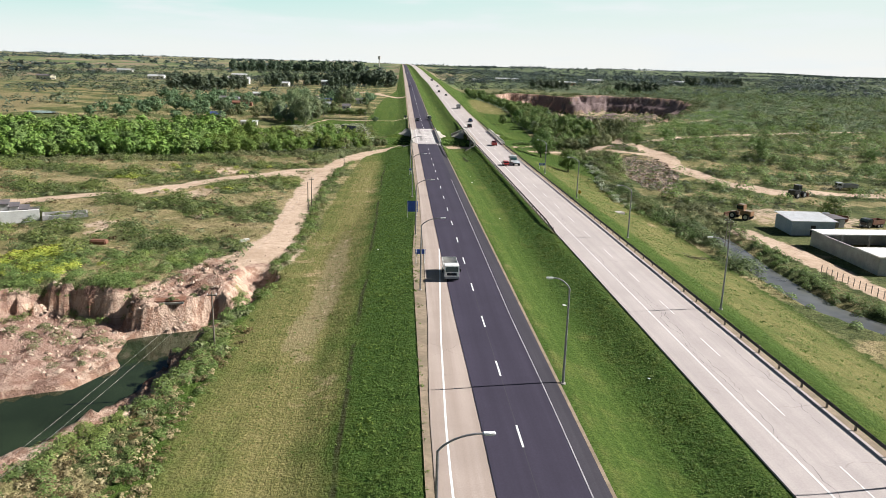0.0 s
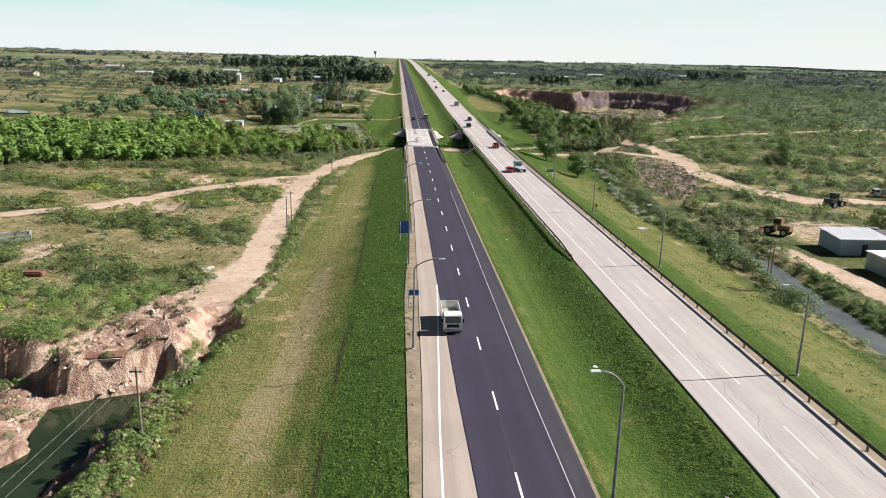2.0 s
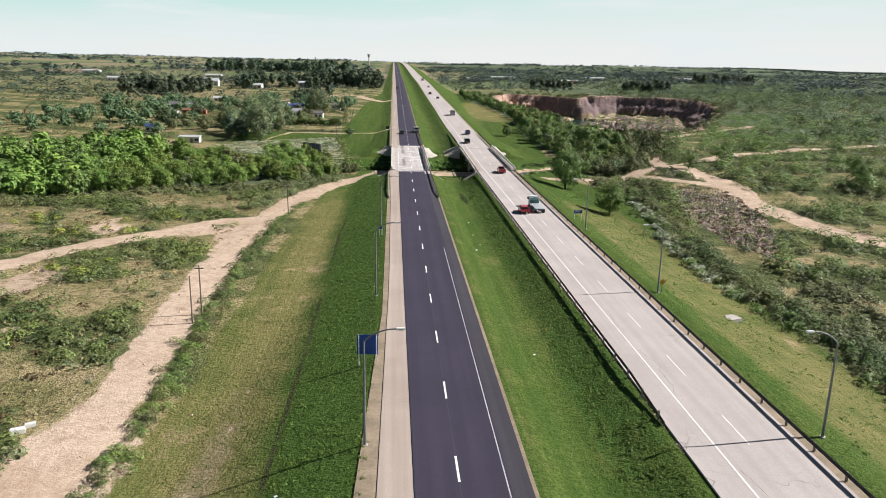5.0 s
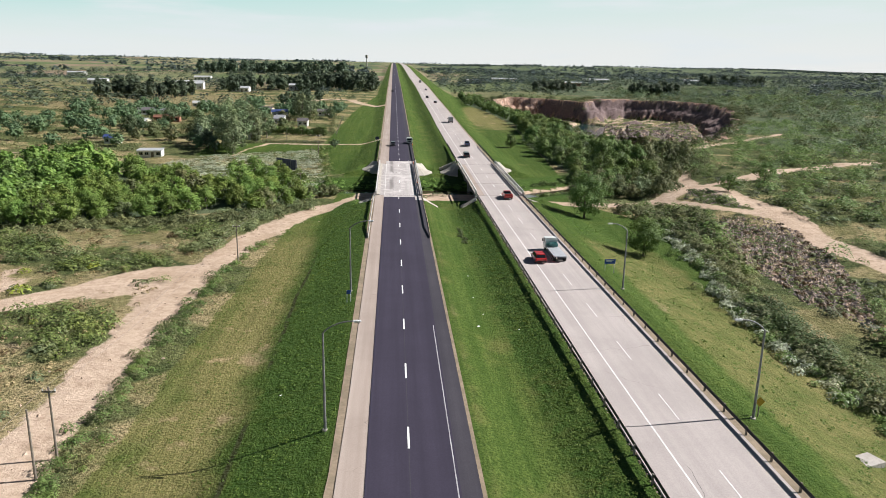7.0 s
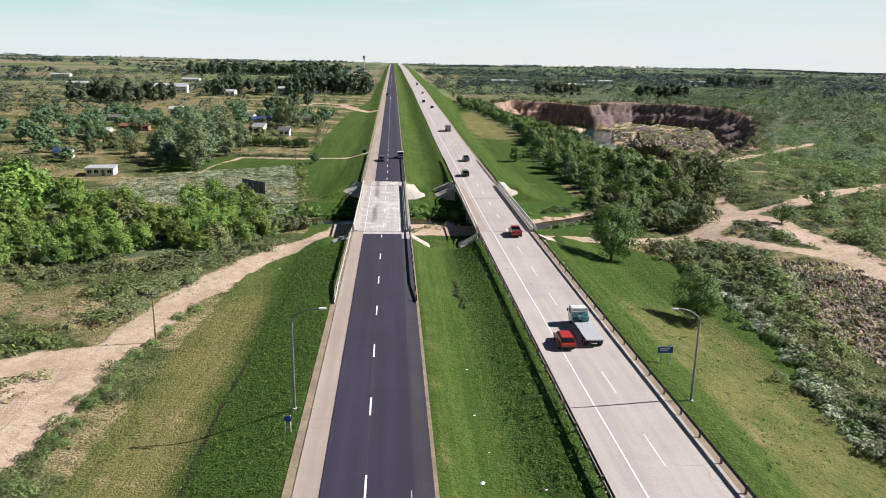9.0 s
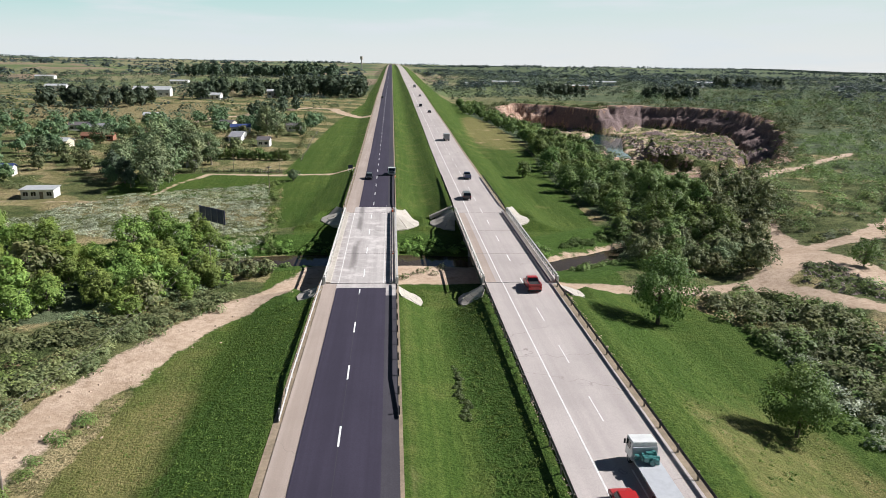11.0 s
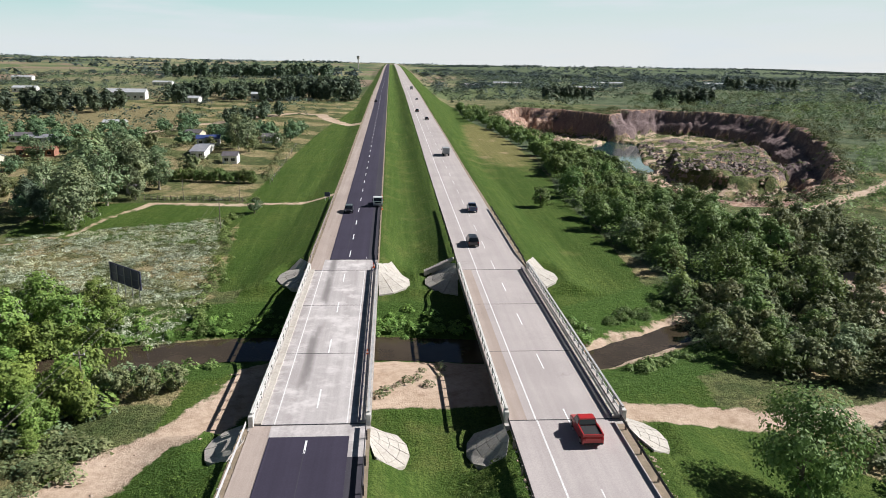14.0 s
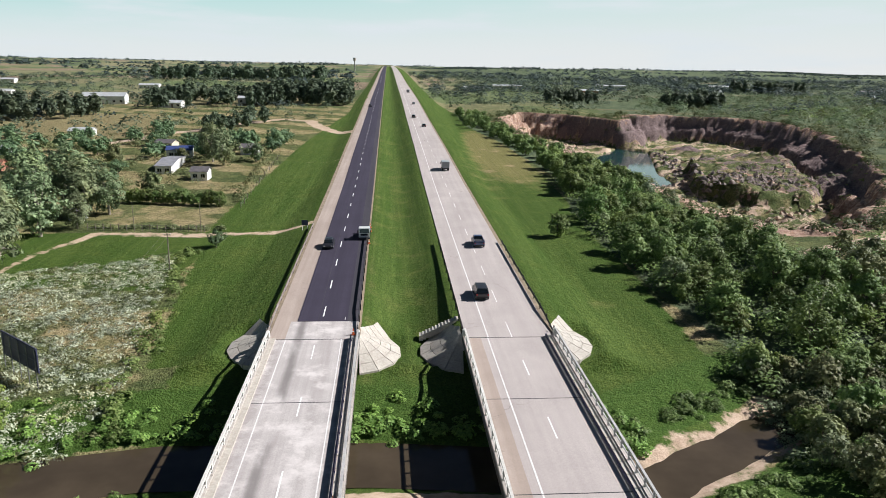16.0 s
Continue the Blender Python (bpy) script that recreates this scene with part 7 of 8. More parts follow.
def truck(x, y, z, cab_material, label, turn=0.0, load="dump", length=7.4, bed_material=None, group="trucks", size=TRUCK_SCALE):
    c = thing("truck", label, "truck", group, at=(x, y, z), turn=turn)
    c.scale = (size,) * 3
    f, b, W = length / 2, -length / 2, 1.2
    boxed("chassis", (-0.5, 0.5, b + 0.2, f - 0.3, 0.62, 0.86), M_DARKSTEEL, c)
    extruded("cab", [(f - 1.95, 0.62), (f, 0.62), (f, 1.55), (f - 0.18, 2.55), (f - 1.95, 2.62)], W, cab_material, c, bevel=0.06)
    quad_part("windscreen", [(-1.02, f + 0.005, 1.58), (1.02, f + 0.005, 1.58), (0.98, f - 0.15, 2.4), (-0.98, f - 0.15, 2.4)], M_GLASS, c)
    for s in (-1, 1):
        quad_part("side_window", [(s * 1.215, f - 1.4, 1.6), (s * 1.215, f - 0.2, 1.6), (s * 1.215, f - 0.35, 2.3), (s * 1.215, f - 1.4, 2.3)], M_GLASS, c)
        boxed("headlight", (s * 0.92 - 0.2, s * 0.92 + 0.2, f - 0.03, f + 0.04, 0.78, 0.98), M_LAMP, c)
        boxed("mirror", (s * 1.38 - 0.09, s * 1.38 + 0.09, f - 0.25, f - 0.15, 1.6, 2.1), M_RUBBER, c, bevel=0.02)
        wheel(c, s * 1.02, f - 1.05, 0.5, 0.3)
        for yy in (b + 1.0, b + 2.15):
            wheel(c, s * 0.98, yy, 0.5, 0.5)
    boxed("bumper", (-1.15, 1.15, f - 0.05, f + 0.12, 0.45, 0.75), P_GREY, c, bevel=0.03)
    boxed("grille", (-0.8, 0.8, f - 0.01, f + 0.03, 1.0, 1.42), M_GLASS, c)
    bed = bed_material or cab_material
    if load == "dump":
        boxed("bed_floor", (-1.2, 1.2, b, f - 2.15, 0.98, 1.08), P_BEIGE, c, "dusty empty bed")
        for s in (-1, 1):
            boxed("bed_side", (s * 1.2 - 0.05, s * 1.2 + 0.05, b, f - 2.15, 0.95, 2.15), bed, c, bevel=0.015)
        boxed("bed_front", (-1.2, 1.2, f - 2.25, f - 2.12, 0.95, 2.35), bed, c, bevel=0.015)
        boxed("tailgate", (-1.2, 1.2, b - 0.06, b + 0.04, 0.95, 2.15), bed, c, bevel=0.015)
        boxed("plank", (0.1, 0.8, f - 3.2, f - 2.95, 1.09, 1.2), M_OLDWOOD, c)
    elif load == "flat":
        boxed("flatbed", (-1.22, 1.22, b, f - 2.1, 0.98, 1.16), bed, c, "bare pale flatbed", 0.02)
        bm = bm_new()
        rng = random.Random(3)
        for i in range(46):
            px, py, pz = rng.uniform(-1.0, 1.0), rng.uniform(f - 3.6, f - 2.35), 1.25 + rng.uniform(0, 0.6)
            r = rng.uniform(0.12, 0.22)
            box(bm, px - r, px + r, py - r, py + r, pz - r, pz + r, 0.03)
        part("load", bm, P_GREEN, c, "heap of green bundles")
        boxed("headboard", (-1.2, 1.2, f - 2.15, f - 2.05, 1.0, 2.2), bed, c)
    else:
        boxed("cargo_box", (-1.25, 1.25, b, f - 2.1, 0.98, 3.1), bed, c, "tall cargo box", 0.04)
    return c


truck(-2.35, 99.4, 0.05, P_WHITE, "white dump truck with an empty open bed on the highway", 180, "dump")
truck(22.3, 206.5, 0.05, P_WHITE, "white flatbed truck carrying green bundles on the highway", 0, "flat", 10.4, P_SILVER)
car(19.4, 203.6, P_RED, "small red hatchback driving beside a flatbed truck", 0)
car(22.3, 252.0, P_RED, "red pickup with an open bed reaching the bridge", 0, "pickup")
car(19.7, 312.3, P_BLACK, "dark off-road car driving away", 0, "suv")
car(22.4, 337.6, P_BLUE, "dark pickup driving away", 0, "pickup")
truck(22.9, 414, road_z(414) + 0.05, P_BLUE, "blue truck with a box body driving away", 0, "box", 7.0, P_GREY)
car(22.4, 520, P_BLACK, "dark saloon far along the highway", 0)
car(19.6, 560, P_BLACK, "dark estate car far along the highway", 0, "suv")
car(22.3, 640, P_GREY, "grey saloon far along the highway", 0)
truck(22.4, 760, road_z(760) + 0.05, P_GREY, "grey truck far along the highway", 0, "box", 8.0)
car(-1.3, 336.5, P_BLACK, "dark car coming along the fresh asphalt", 180)
car(-1.6, 620, P_BLACK, "dark car far off on the fresh asphalt", 180)
truck(4.1, 343.0, road_z(343) + 0.03, P_WHITE, "white work truck parked at the road edge", 180, "flat", 6.4, P_GREY)


def cone(x, y, z):
    c = thing("traffic_cone", "orange traffic cone beside the parked truck", "traffic cone", "traffic cones", at=(x, y, z))
    boxed("foot", (-0.2, 0.2, -0.2, 0.2, 0, 0.04), M_ORANGE, c)
    rodded("cone_body", (0, 0, 0.03), (0, 0, 0.72), 0.15, M_ORANGE, c, r1=0.03, seg=12)
    rodded("band", (0, 0, 0.34), (0, 0, 0.46), 0.10, M_SIGNWHITE, c, r1=0.085, seg=12)


for cx, cy in ((5.0, 346.5), (4.9, 349.5), (4.95, 338.5), (4.2, 299.5), (4.25, 268.5)):
    cone(cx, cy, road_z(cy) + 0.04)


def loader(x, y, turn, material, label):
    c = thing("wheel_loader", label, "loader", "yard machines", at=(x, y, gz(x, y)), turn=turn)
    boxed("rear_body", (-0.95, 0.95, -2.6, -0.3, 0.9, 2.0), material, c, bevel=0.08)
    boxed("cab", (-0.75, 0.75, -0.9, 0.5, 1.9, 3.2), material, c, bevel=0.08)
    boxed("cab_glass", (-0.77, 0.77, -0.75, 0.52, 2.2, 2.95), M_GLASS, c)
    boxed("front_frame", (-0.6, 0.6, 0.2, 2.0, 0.8, 1.5), material, c, bevel=0.05)
    for s in (-1, 1):
        rodded("lift_arm", (s * 0.7, 0.4, 1.7), (s * 0.7, 2.9, 0.8), 0.13, material, c)
        for yy in (-1.7, 1.2):
            wheel(c, s * 1.05, yy, 0.72, 0.5)
    extruded("bucket", [(2.8, 0.2), (3.7, 0.15), (3.6, 0.25), (3.0, 0.4), (2.95, 1.1), (2.8, 1.1)], 1.25, M_RUST, c)
    return c


loader(63.8, 159.0, 40, P_ORANGE, "dusty orange wheel loader parked in the yard")
loader(90.3, 184.5, -60, P_BLACK, "dark wheel loader beside the clay track")
truck(82.5, 155.5, gz(82.5, 155.5), P_GREY, "old grey truck parked in the yard", 60, "dump", 6.6, M_RUST, "yard vehicles")
truck(88.5, 152.0, gz(88.5, 152), P_BLACK, "rusty dark dump truck parked in the yard", 110, "dump", 6.8, M_RUST, "yard vehicles")
truck(111, 197.5, gz(111, 197.5), P_SILVER, "silver tipper truck on the clay track", 80, "dump", 7.0, P_GREY, "yard vehicles")


# ---- signs, billboard, poles ----
def sign(x, y, w, h, low, panel_material, label, turn=0.0, bars=0, bar_side=-1):
    s = thing("road_sign", label, "road sign", "road signs", at=(x, y, gz(x, y)), turn=turn)
    for px in (-w * 0.42, w * 0.42):
        rodded("post", (px, 0.0, -0.4), (px, 0.0, low + h), 0.045, M_SIGNWHITE, s)
    panel = boxed("panel", (-w / 2, w / 2, bar_side * 0.05 - 0.02, bar_side * 0.05 + 0.02, low, low + h), panel_material, s, bevel=0.008)
    for i in range(bars):
        zz = low + h * (0.75 - 0.28 * i)
        boxed("lettering_bar", (-w * 0.36, w * (0.30 - 0.12 * i), bar_side * 0.075 - 0.004, bar_side * 0.075 + 0.004, zz - h * 0.07, zz + h * 0.07), M_SIGNWHITE, panel)
    return s


sign(-6.6, 136.6, 1.9, 1.9, 0.9, M_SIGNBLUE, "large blue road sign seen from behind on white posts", bars=0, bar_side=1)
sign(-6.0, 105.2, 1.35, 0.65, 1.35, M_SIGNBLUE, "small blue road sign seen from behind on white posts", bars=0, bar_side=1)
sign(28.4, 199.4, 1.5, 0.65, 1.1, M_SIGNBLUE, "blue road sign with white lettering beside the rail", bars=2)
sign(-6.5, 349.8, 1.1, 0.95, 0.7, M_SIGNBACK, "small dark board on white posts at the lane")
sign(-6.3, 186.8, 0.5, 0.45, 1.0, M_SIGNBLUE, "small blue marker sign beside the shoulder")
y_sign = thing("warning_sign", "small yellow diamond sign on a post", "road sign", "road signs", at=(28.3, 157.4, gz(28.3, 157.4)))
rodded("post", (0, 0, -0.3), (0, 0, 1.5), 0.04, M_OLDWOOD, y_sign)
bm = bm_new()
vs = box(bm, -0.3, 0.3, -0.015, 0.015, -0.3, 0.3)
bmesh.ops.rotate(bm, verts=bm.verts[:], cent=(0, 0, 0), matrix=Matrix.Rotation(radians(45), 3, "Y"))
bmesh.ops.translate(bm, verts=bm.verts[:], vec=(0, -0.05, 1.35))
part("panel", bm, M_YELLOW, y_sign)

bb = thing("billboard", "wide dark blue-grey billboard seen from behind on steel legs", "billboard", at=(-28.8, 295.6, gz(-28.8, 295.6)), turn=-41.8)
span, foot = 7.8, gz(-28.8, 295.6)
boxed("panel", (-span / 2, span / 2, -0.06, 0.06, -0.6 - foot, 2.0 - foot), M_SIGNBACK, bb, "plain grey-blue sheet panel", 0.01)
for i in range(5):
    px = -span / 2 + 0.3 + (span - 0.6) * i / 4
    rodded("leg", (px, -0.14, -0.6), (px, -0.14, 1.85 - foot), 0.05, M_STEEL, bb)
for zz in (-0.4, 0.6, 1.8):
    boxed("rail", (-span / 2, span / 2, -0.10, -0.065, zz - foot - 0.04, zz - foot + 0.04), M_SIGNBACK, bb)


def utility_pole(x, y, height, label="weathered wooden utility pole with a short crossarm", arm=True, r=0.105):
    p = thing("utility_pole", label, "utility pole", "utility poles", at=(x, y, gz(x, y)))
    rodded("pole", (0, 0, -0.6), (0, 0, height), r, M_OLDWOOD, p, r1=r * 0.65, seg=9)
    if arm:
        boxed("crossarm", (-0.5, 0.5, -0.06, 0.06, height - 0.45, height - 0.32), M_OLDWOOD, p)
        for px in (-0.44, 0.44):
            rodded("insulator", (px, 0, height - 0.32), (px, 0, height - 0.17), 0.045, M_SIGNWHITE, p)
    return p


def wire(a, b, sag, r=0.011):
    w = thing("wire", "thin overhead wire between the poles", "wire", "overhead wires")
    bm = bm_new()
    tube(bm, [Vector(a).lerp(Vector(b), i / 12) - Vector((0, 0, 4 * sag * i / 12 * (1 - i / 12))) for i in range(13)], r, 4)
    part("strand", bm, M_RAILWORN, w)


LINE = [(-36.5, 20), (-27.7, 82.2), (-26.6, 157), (-24.2, 211.7), (-21.1, 262.3), (-24, 330)]
for i, (x, y) in enumerate(LINE):
    utility_pole(x, y, 6.0)
utility_pole(-27.0, 154.4, 5.6, "weathered leaning wooden pole standing beside another", False)
for a, b in zip(LINE, LINE[1:]):
    for o in (-0.44, 0.44):
        wire((a[0] + o, a[1], gz(*a) + 5.85), (b[0] + o, b[1], gz(*b) + 5.85), 0.9)
for x, y, h in ((49.5, 134.2, 6.2), (50.7, 135.4, 6.0)):
    utility_pole(x, y, h, "tall dark wooden pole of a transformer stand", True)
for i, (x, y) in enumerate(((-25, 352.6), (-37, 354.2), (-58, 378), (-66, 398))):
    utility_pole(x, y, 5.0, "thin grey pole along the lane", False, 0.06)


# ---- buildings ----
M_GREYROOF = surface("grey_sheet_roof", (0.20, 0.20, 0.22), (0.32, 0.32, 0.34), 0.5, 0.7, 0.1, 5, 0.008, dirt=(0.42, 0.40, 0.38))
def house(x, y, w, d, h, wall_material, roof_material, label, turn=0.0, roof="gable", windows=2, door=True, group="houses", rise=1.1, z=None, door_material=None):
    """A small building: walls w wide (x) and d deep (y), seen front at -y; gable or single-slope roof."""
    g = min(gz(x + a * w / 2, y + b * d / 2) for a in (-1, 1) for b in (-1, 1)) if z is None else z
    c = thing("house", label, "house", group, at=(x, y, g), turn=turn)
    if group == "houses" and y < 500:
        c.scale = (0.78, 0.78, 0.78)   # low cottages
    t = 0.18
    # four walls, the front one pierced for its windows and door
    boxed("wall", (-w / 2, -w / 2 + t, -d / 2, d / 2, -0.4, h), wall_material, c)
    boxed("wall", (w / 2 - t, w / 2, -d / 2, d / 2, -0.4, h), wall_material, c)
    boxed("wall", (-w / 2 + t, w / 2 - t, d / 2 - t, d / 2, -0.4, h), wall_material, c)
    n = windows + (1 if door else 0)
    cells = np.linspace(-w / 2 + t, w / 2 - t, n + 1)
    holes = []
    for i in range(n):
        a, b = cells[i], cells[i + 1]
        is_door = door and i == n // 2
        ow = min(0.5 if is_door else 0.65, (b - a) * 0.33)
        lo, hi = (-0.05, min(2.05, h - 0.15)) if is_door else (min(0.95, h * 0.4), min(2.05, h - 0.2))
        m = (a + b) / 2
        holes.append((m - ow, m + ow, lo, hi))
        if is_door:
            boxed("door", (m - ow, m + ow, -d / 2 + 0.06, -d / 2 + 0.12, 0.0, hi), door_material or M_OLDWOOD, c)
        else:
            win = boxed("window", (m - ow, m + ow, -d / 2 + 0.08, -d / 2 + 0.11, lo, hi), M_GLASS, c)
            boxed("sill", (m - ow - 0.05, m + ow + 0.05, -d / 2 - 0.03, -d / 2 + 0.004, lo - 0.07, lo), M_SIGNWHITE, win)
            boxed("mullion", (m - 0.03, m + 0.03, -d / 2 + 0.03, -d / 2 + 0.075, lo, hi), M_SIGNWHITE, win)
    gx = sorted({-w / 2 + t, w / 2 - t, *(v for q in holes for v in q[:2])})
    gzs = sorted({-0.4, h, *(v for q in holes for v in q[2:])})
    bm = bm_new()
    grid = {(i, k, e): bm.verts.new((gx[i], -d / 2 + e * t, gzs[k])) for i in range(len(gx)) for k in range(len(gzs)) for e in (0, 1)}
    solid = {(i, k): not any(q[0] - 1e-6 < (gx[i] + gx[i + 1]) / 2 < q[1] + 1e-6 and q[2] < (gzs[k] + gzs[k + 1]) / 2 < q[3] for q in holes)
             for i in range(len(gx) - 1) for k in range(len(gzs) - 1)}
    for (i, k), full in solid.items():
        if not full:
            continue
        for e in (0, 1):
            f = [grid[i, k, e], grid[i + 1, k, e], grid[i + 1, k + 1, e], grid[i, k + 1, e]]
            bm.faces.new(f if e == 0 else f[::-1])
        for (di, dk), pa, pb in (((-1, 0), (i, k), (i, k + 1)), ((1, 0), (i + 1, k + 1), (i + 1, k)), ((0, -1), (i + 1, k), (i, k)), ((0, 1), (i, k + 1), (i + 1, k + 1))):
            if not solid.get((i + di, k + dk), False):
                bm.faces.new((grid[(*pa, 0)], grid[(*pb, 0)], grid[(*pb, 1)], grid[(*pa, 1)]))
    bmesh.ops.delete(bm, geom=[v for v in bm.verts if not v.link_faces], context="VERTS")
    part("wall", bm, wall_material, c)
    o, th = 0.35, 0.12
    if roof == "gable":
        for s in (-1, 1):
            quad = [(-w / 2 - o, s * (d / 2 + o), h - rise * o / (d / 2)), (w / 2 + o, s * (d / 2 + o), h - rise * o / (d / 2)), (w / 2 + o, 0, h + rise), (-w / 2 - o, 0, h + rise)]
            me = mesh_of("roof", quad + [(a, b, q + th) for a, b, q in quad], [(3, 2, 1, 0), (4, 5, 6, 7), (0, 1, 5, 4), (1, 2, 6, 5), (2, 3, 7, 6), (3, 0, 4, 7)], roof_material)
            new("roof", me).parent = c
        for s in (-1, 1):
            xx = s * (w / 2 - t / 2)
            me = mesh_of("gable", [(xx - t / 2, -d / 2, h), (xx - t / 2, d / 2, h), (xx - t / 2, 0, h + rise), (xx + t / 2, -d / 2, h), (xx + t / 2, d / 2, h), (xx + t / 2, 0, h + rise)],
                         [(0, 1, 2), (5, 4, 3), (0, 3, 4, 1), (1, 4, 5, 2), (2, 5, 3, 0)], wall_material)
            new("gable", me).parent = c
    else:
        quad = [(-w / 2 - o, -d / 2 - o, h + 0.03), (w / 2 + o, -d / 2 - o, h + 0.03), (w / 2 + o, d / 2 + o, h + rise * 0.4), (-w / 2 - o, d / 2 + o, h + rise * 0.4)]
        me = mesh_of("roof", quad + [(a, b, q + th) for a, b, q in quad], [(3, 2, 1, 0), (4, 5, 6, 7), (0, 1, 5, 4), (1, 2, 6, 5), (2, 3, 7, 6), (3, 0, 4, 7)], roof_material)
        new("roof", me).parent = c
    return c


house(-49.0, 420, 5.0, 26, 2.8, M_WHITEWALL, M_GREYROOF, "long low white house with a grey roof and wide windows", 5, windows=2, door=False, rise=1.0)
house(-37.4, 404, 5.0, 5.5, 2.9, M_WHITEWALL, M_DARKROOF, "little white cottage with a dark roof", 0, windows=2, door=False)
house(-104, 442, 11, 6, 2.6, M_WHITEWALL, M_GREYROOF, "low grey-roofed house behind garden trees", 12, windows=3)
house(-99, 490, 10, 7, 2.8, M_WHITEWALL, M_TINROOF, "low house with a pale metal roof behind poplars", 4, windows=2)
house(-94, 415, 13, 5, 2.6, M_BRICK, M_RUST, "long brick shed with a rusty roof", 4, windows=3)
house(-49.9, 362.5, 3.4, 3.0, 2.4, M_GREYWALL, M_DARKROOF, "small open shed beneath the poplars", 5, windows=0, door=True, roof="mono", rise=0.4)
house(-33.3, 447, 6.5, 6, 2.8, M_WHITEWALL, M_DARKROOF, "white garage house with a dark roof", 0, windows=1, door=True)
house(-52, 440, 9, 7, 3.0, M_WHITEWALL, M_BLUEROOF, "white house with a blue-grey roof among trees", 10)
house(-60, 455, 7, 6, 2.8, M_CREAM, M_DARKROOF, "cream house with a dark roof among trees", -12)
house(-70.5, 390, 9, 6, 2.8, M_WHITEWALL, M_BLUEROOF, "low house with a deep blue roof", 18, windows=3)
house(-72.5, 325, 8.5, 5.5, 2.6, M_WHITEWALL, M_TINROOF, "white shed with a bright metal roof beyond the wood", 6, windows=3, roof="mono", rise=0.8)
house(-92, 349, 6, 5, 2.7, M_WHITEWALL, M_BLUEROOF, "white cottage with a blue roof", 8, windows=2)
house(-100, 400, 8, 6, 2.7, M_CREAM, M_TINROOF, "cream house with a metal roof", -8)
house(-112, 445, 9, 7, 2.8, M_WHITEWALL, M_DARKROOF, "white farmhouse with a dark roof", 15, windows=3)
house(-146, 641, 22, 9, 4.2, M_WHITEWALL, M_TINROOF, "long white farm hall with a pale roof", 5, windows=5, rise=1.8)
house(-72, 655, 10, 7, 3.2, M_WHITEWALL, M_TINROOF, "white barn at the edge of the plantation", 0, windows=2)
house(-105, 620, 12, 6, 2.8, M_WHITEWALL, M_TINROOF, "low white barn in the fields", -5, windows=3)
house(-230, 700, 14, 8, 3.0, M_WHITEWALL, M_TINROOF, "white farmhouse far in the fields", 6, windows=3)
house(-300, 640, 12, 8, 3.0, M_CREAM, M_DARKROOF, "pale farmhouse far in the fields", -9, windows=3)
house(-190, 860, 16, 8, 3.2, M_WHITEWALL, M_TINROOF, "white farm shed far in the fields", 0, windows=4)
house(-340, 930, 18, 9, 3.4, M_WHITEWALL, M_TINROOF, "white farm shed near the horizon", 4, windows=4)
house(-420, 760, 14, 9, 3.0, M_WHITEWALL, M_TINROOF, "white farmhouse beyond the fields", 0, windows=3)
house(94, 943, 26, 8, 3.6, M_WHITEWALL, M_TINROOF, "long white shed beyond the quarry", 0, windows=5)
house(130, 980, 30, 9, 3.6, M_CREAM, M_TINROOF, "long pale shed beyond the quarry", 4, windows=5)
house(190, 900, 24, 8, 3.4, M_BRICK, M_TINROOF, "brickworks shed with a metal roof", -4, windows=4)
house(260, 1050, 34, 10, 3.8, M_WHITEWALL, M_TINROOF, "long white shed in the scrubland", 0, windows=6)
house(420, 1120, 30, 10, 3.6, M_WHITEWALL, M_TINROOF, "white shed far in the scrubland", 0, windows=5)
house(520, 980, 22, 9, 3.4, M_WHITEWALL, M_DARKROOF, "white house far in the scrubland", 5, windows=4)
house(71.3, 147.2, 8.4, 7.0, 2.8, M_BLUEWALL, M_TINROOF, "pale blue workshop with a bright metal roof", -3, windows=0, door=True, roof="mono", rise=1.2, group="yard buildings", door_material=M_DARKSTEEL)
house(79.5, 151.6, 3.6, 3.2, 1.9, M_GREYWALL, M_DARKROOF, "small grey shed with a dark roof", 10, windows=0, door=True, roof="mono", rise=0.4, group="yard buildings")

yard = thing("walled_yard", "roofless grey block building with white slabs on top", "building", "yard buildings", at=(66.6, 117, gz(70, 126)))
boxed("wall", (0, 0.3, 0, 19.5, -0.6, 2.7), M_GREYWALL, yard, "long grey block wall", 0.02)
boxed("wall", (0.3, 26, 19.2, 19.5, -0.6, 2.7), M_GREYWALL, yard)
boxed("wall", (0.3, 26, 0, 0.3, -0.6, 2.7), M_GREYWALL, yard)
boxed("wall", (25.7, 26, 0.3, 19.2, -0.6, 2.7), M_GREYWALL, yard)
boxed("roof_slab", (-0.2, 26.2, 15.5, 19.8, 2.72, 2.9), M_WHITEWALL, yard, "pale roof slab", 0.02)
boxed("roof_slab", (-0.2, 26.2, -0.2, 6.2, 2.72, 2.9), M_WHITEWALL, yard, "pale roof slab", 0.02)
for i in range(4):
    boxed("column", (3.5 + 5 * i, 3.8 + 5 * i, 15.6, 15.9, -0.5, 2.72), M_GREYWALL, yard)
boxed("inner_floor", (0.3, 25.7, 0.3, 19.2, -0.3, 0.02), M_DARKROOF, yard)

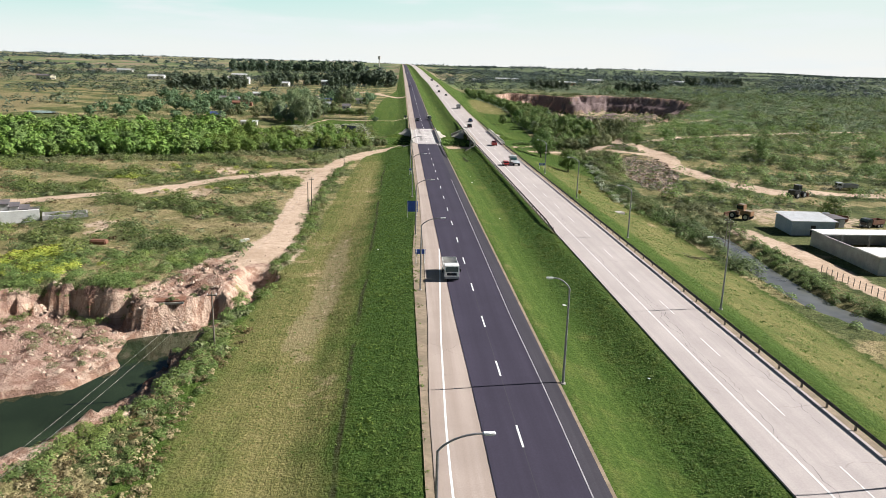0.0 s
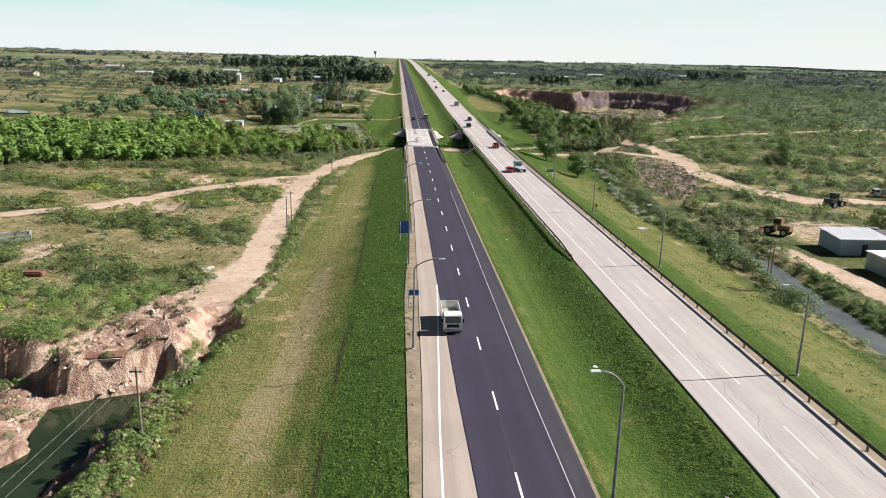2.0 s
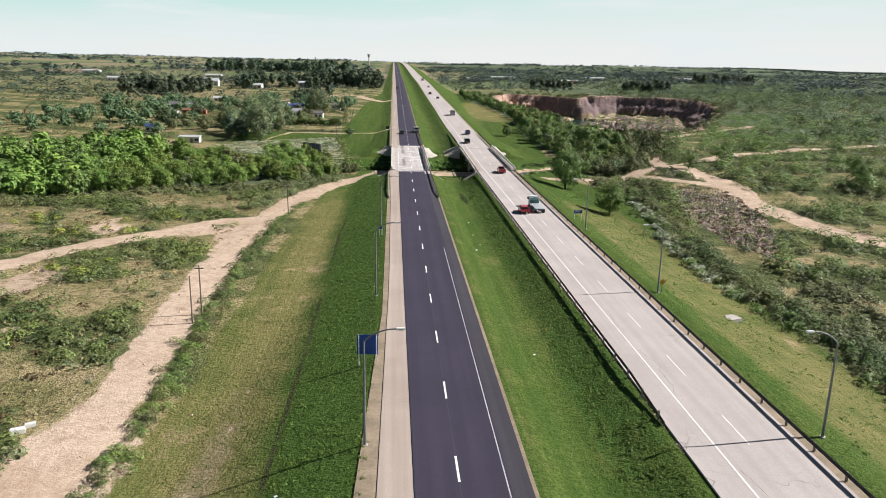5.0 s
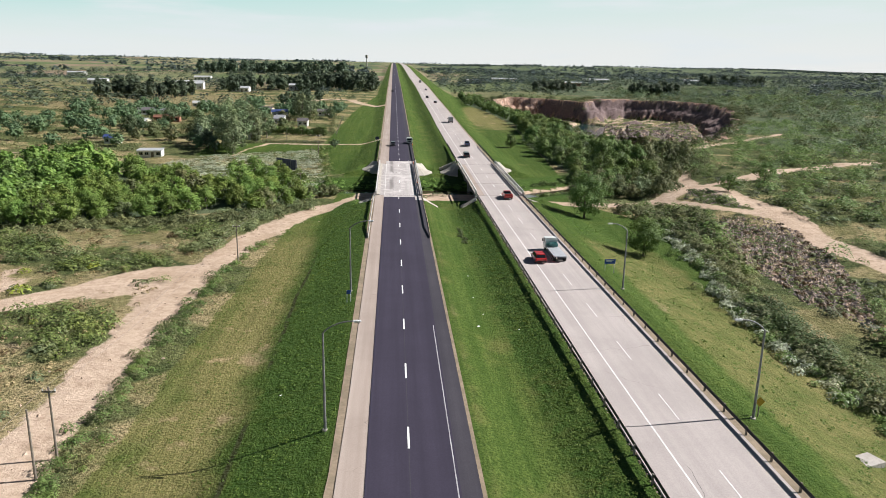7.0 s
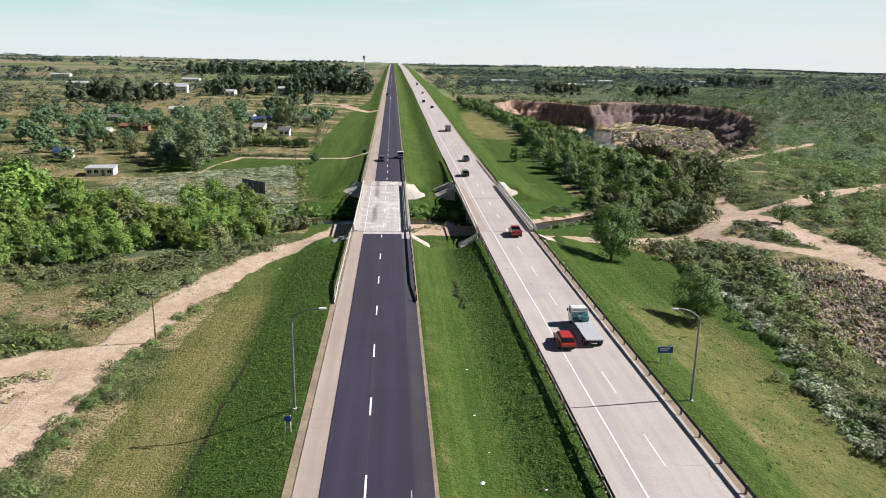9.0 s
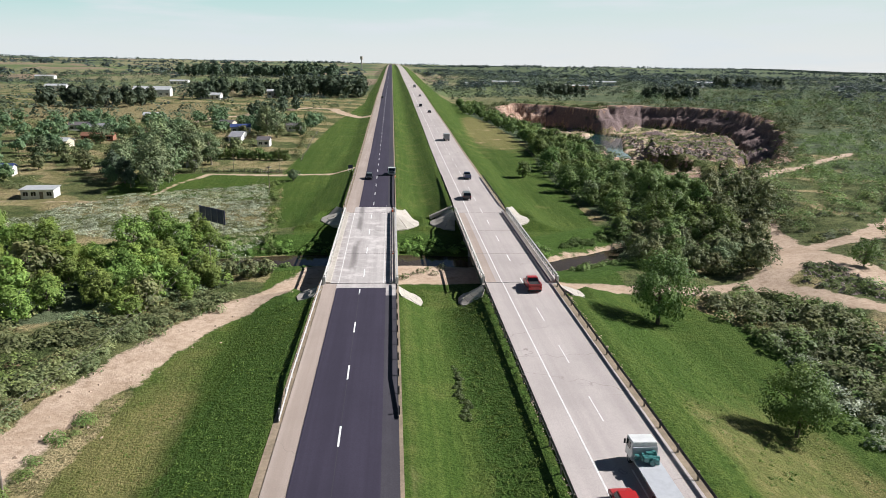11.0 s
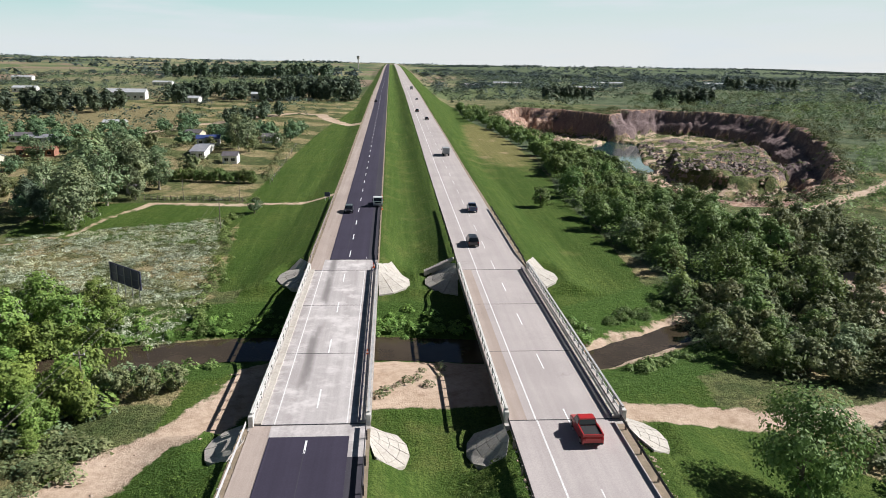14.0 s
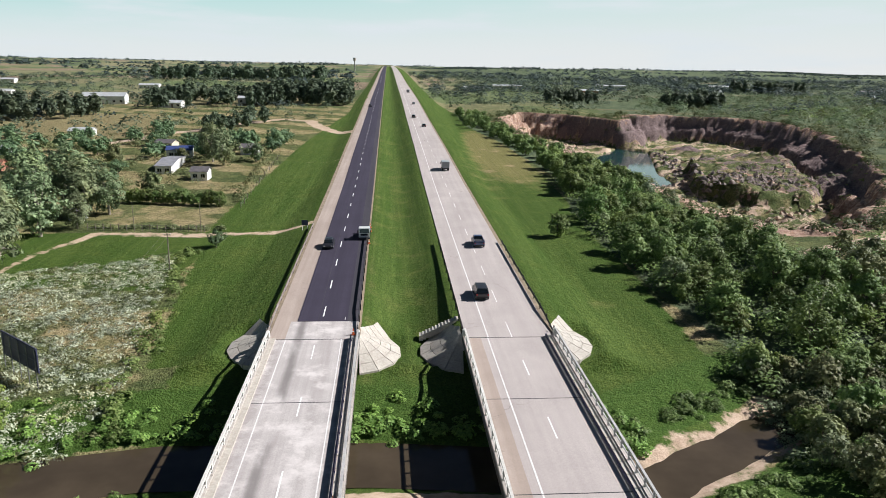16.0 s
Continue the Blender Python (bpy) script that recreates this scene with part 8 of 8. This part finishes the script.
ruin = thing("ruined_building", "roofless stepped concrete ruin with white block walls", "ruin", at=(-76, 142, gz(-76, 142)), turn=24)
for i in range(5):
    boxed("stepped_wall", (-5.2 + 1.55 * i, -3.75 + 1.55 * i, 2.0, 6.5, -0.5, 3.9 - 0.55 * i), M_GREYWALL, ruin, bevel=0.02)
    boxed("coping", (-5.4 + 1.55 * i, -3.6 + 1.55 * i, 1.8, 6.7, 3.92 - 0.55 * i, 4.06 - 0.55 * i), M_DARKROOF, ruin)
boxed("white_wall", (-3.6, 2.6, 1.2, 1.95, -0.5, 2.2), M_WHITEWALL, ruin)
for a, b, c2, d2 in ((3.0, 10.5, 0.5, 0.8), (3.0, 10.5, 3.9, 4.2), (3.0, 3.3, 0.8, 3.9), (10.2, 10.5, 0.8, 3.9)):
    boxed("tank_wall", (a, b, c2, d2, -0.5, 1.15), M_GREYWALL, ruin)
boxed("tank_floor", (3.3, 10.2, 0.8, 3.9, -0.2, 0.1), M_DARKROOF, ruin)

slab = thing("rusty_slab", "rusty brown metal sheet lying on the cliff edge", "scrap", at=(-38.5, 102.7, gz(-38.5, 102.7) + 0.02), turn=8)
boxed("sheet", (-1.9, 1.9, -0.9, 0.9, 0, 0.22), M_RUST, slab, bevel=0.03)
boxed("underside", (-1.8, 1.8, -1.05, -0.92, -0.22, 0.06), M_APRON, slab, "pale concrete lip")
for bx, by, s in ((-35.2, 131.5, 0.8), (-34.7, 132.6, 0.6)):
    blk = thing("concrete_block", "loose white concrete block beside the track", "block", "loose blocks", at=(bx, by, gz(bx, by)), turn=25)
    boxed("block_body", (-s * 0.7, s * 0.7, -s * 0.4, s * 0.4, -0.1, s * 0.5), M_WHITEWALL, blk, bevel=0.04)
pad = thing("concrete_pad", "flat concrete pad set in the grass", "slab", at=(35.6, 154.0, gz(35.6, 154.0)), turn=20)
boxed("pad_slab", (-1.2, 1.2, -0.8, 0.8, -0.5, 0.16), M_BRIDGE, pad, bevel=0.02)
rustbox = thing("scrap_heap", "low heap of rusty scrap in the scrub", "scrap", at=(-57.4, 128.1, gz(-57.4, 128.1)))
boxed("scrap", (-1.3, 1.3, -0.7, 0.7, -0.1, 0.7), M_RUST, rustbox, bevel=0.15)

brush = thing("branch_pile", "heap of cut dead branches on the grass", "branches", at=(37.8, 120.6, gz(37.8, 120.6)), turn=-35)
rng_b = random.Random(6)
bm = bm_new()
for i in range(60):
    a = Vector((rng_b.uniform(-2.4, 2.4), rng_b.uniform(-0.6, 0.6), rng_b.uniform(0.0, 0.4)))
    rod(bm, a, a + Vector((rng_b.uniform(-1.0, 1.0), rng_b.uniform(-0.5, 0.5), rng_b.uniform(-0.1, 0.4))), 0.05, 0.015, 5)
part("twigs", bm, M_OLDWOOD, brush)

for i, (lx, ly, s) in enumerate(((8.2, 180.4, 0.42), (9.1, 200.5, 0.22), (8.8, 190.9, 0.2), (12.6, 179.5, 0.18), (9.3, 185, 0.16), (10.8, 92, 0.5), (13.6, 70, 0.3), (9.6, 141, 0.25), (-12, 118, 0.25), (-11, 165, 0.2))):
    it = thing("litter", "crumpled scrap of pale litter on the grass", "litter", "litter on the grass", at=(lx, ly, gz(lx, ly)), turn=37 * i)
    bm = bm_new()
    bmesh.ops.create_icosphere(bm, subdivisions=1, radius=s * 0.6)
    for v in bm.verts:
        v.co *= 0.6 + 0.7 * random.Random(i * 50 + v.index).random()
        v.co.z = abs(v.co.z) * 0.45
    part("scrap_paper", bm, M_SIGNWHITE, it)

mast = thing("water_tower", "far grey water tower above the trees", "tower", at=(-58, 1720, gz(-58, 1720)))
rodded("shaft", (0, 0, -1), (0, 0, 19), 1.1, M_BRIDGE, mast, seg=14)
rodded("tank", (0, 0, 18.5), (0, 0, 25), 2.6, M_BRIDGE, mast, r1=3.2, seg=18)
for k, (gx0, gy0, gx1, gy1) in enumerate(((-21.8, 372, -23.8, 440), (-24.5, 352.8, -45, 354.2), (60, 100, 58, 118))):
    fence = thing("wire_fence", "old wooden fence posts strung with wire", "fence", "fences")
    n = 16
    for i in range(n):
        f = i / (n - 1)
        px, py = gx0 + (gx1 - gx0) * f, gy0 + (gy1 - gy0) * f
        rodded("post", (px, py, gz(px, py) - 0.3), (px, py, gz(px, py) + 1.25), 0.06, M_OLDWOOD, fence, seg=6)
        if i:
            for hh in (0.5, 1.0):
                rodded("wire_strand", (qx, qy, gz(qx, qy) + hh), (px, py, gz(px, py) + hh), 0.012, M_STEEL, fence, seg=4)
        qx, qy = px, py
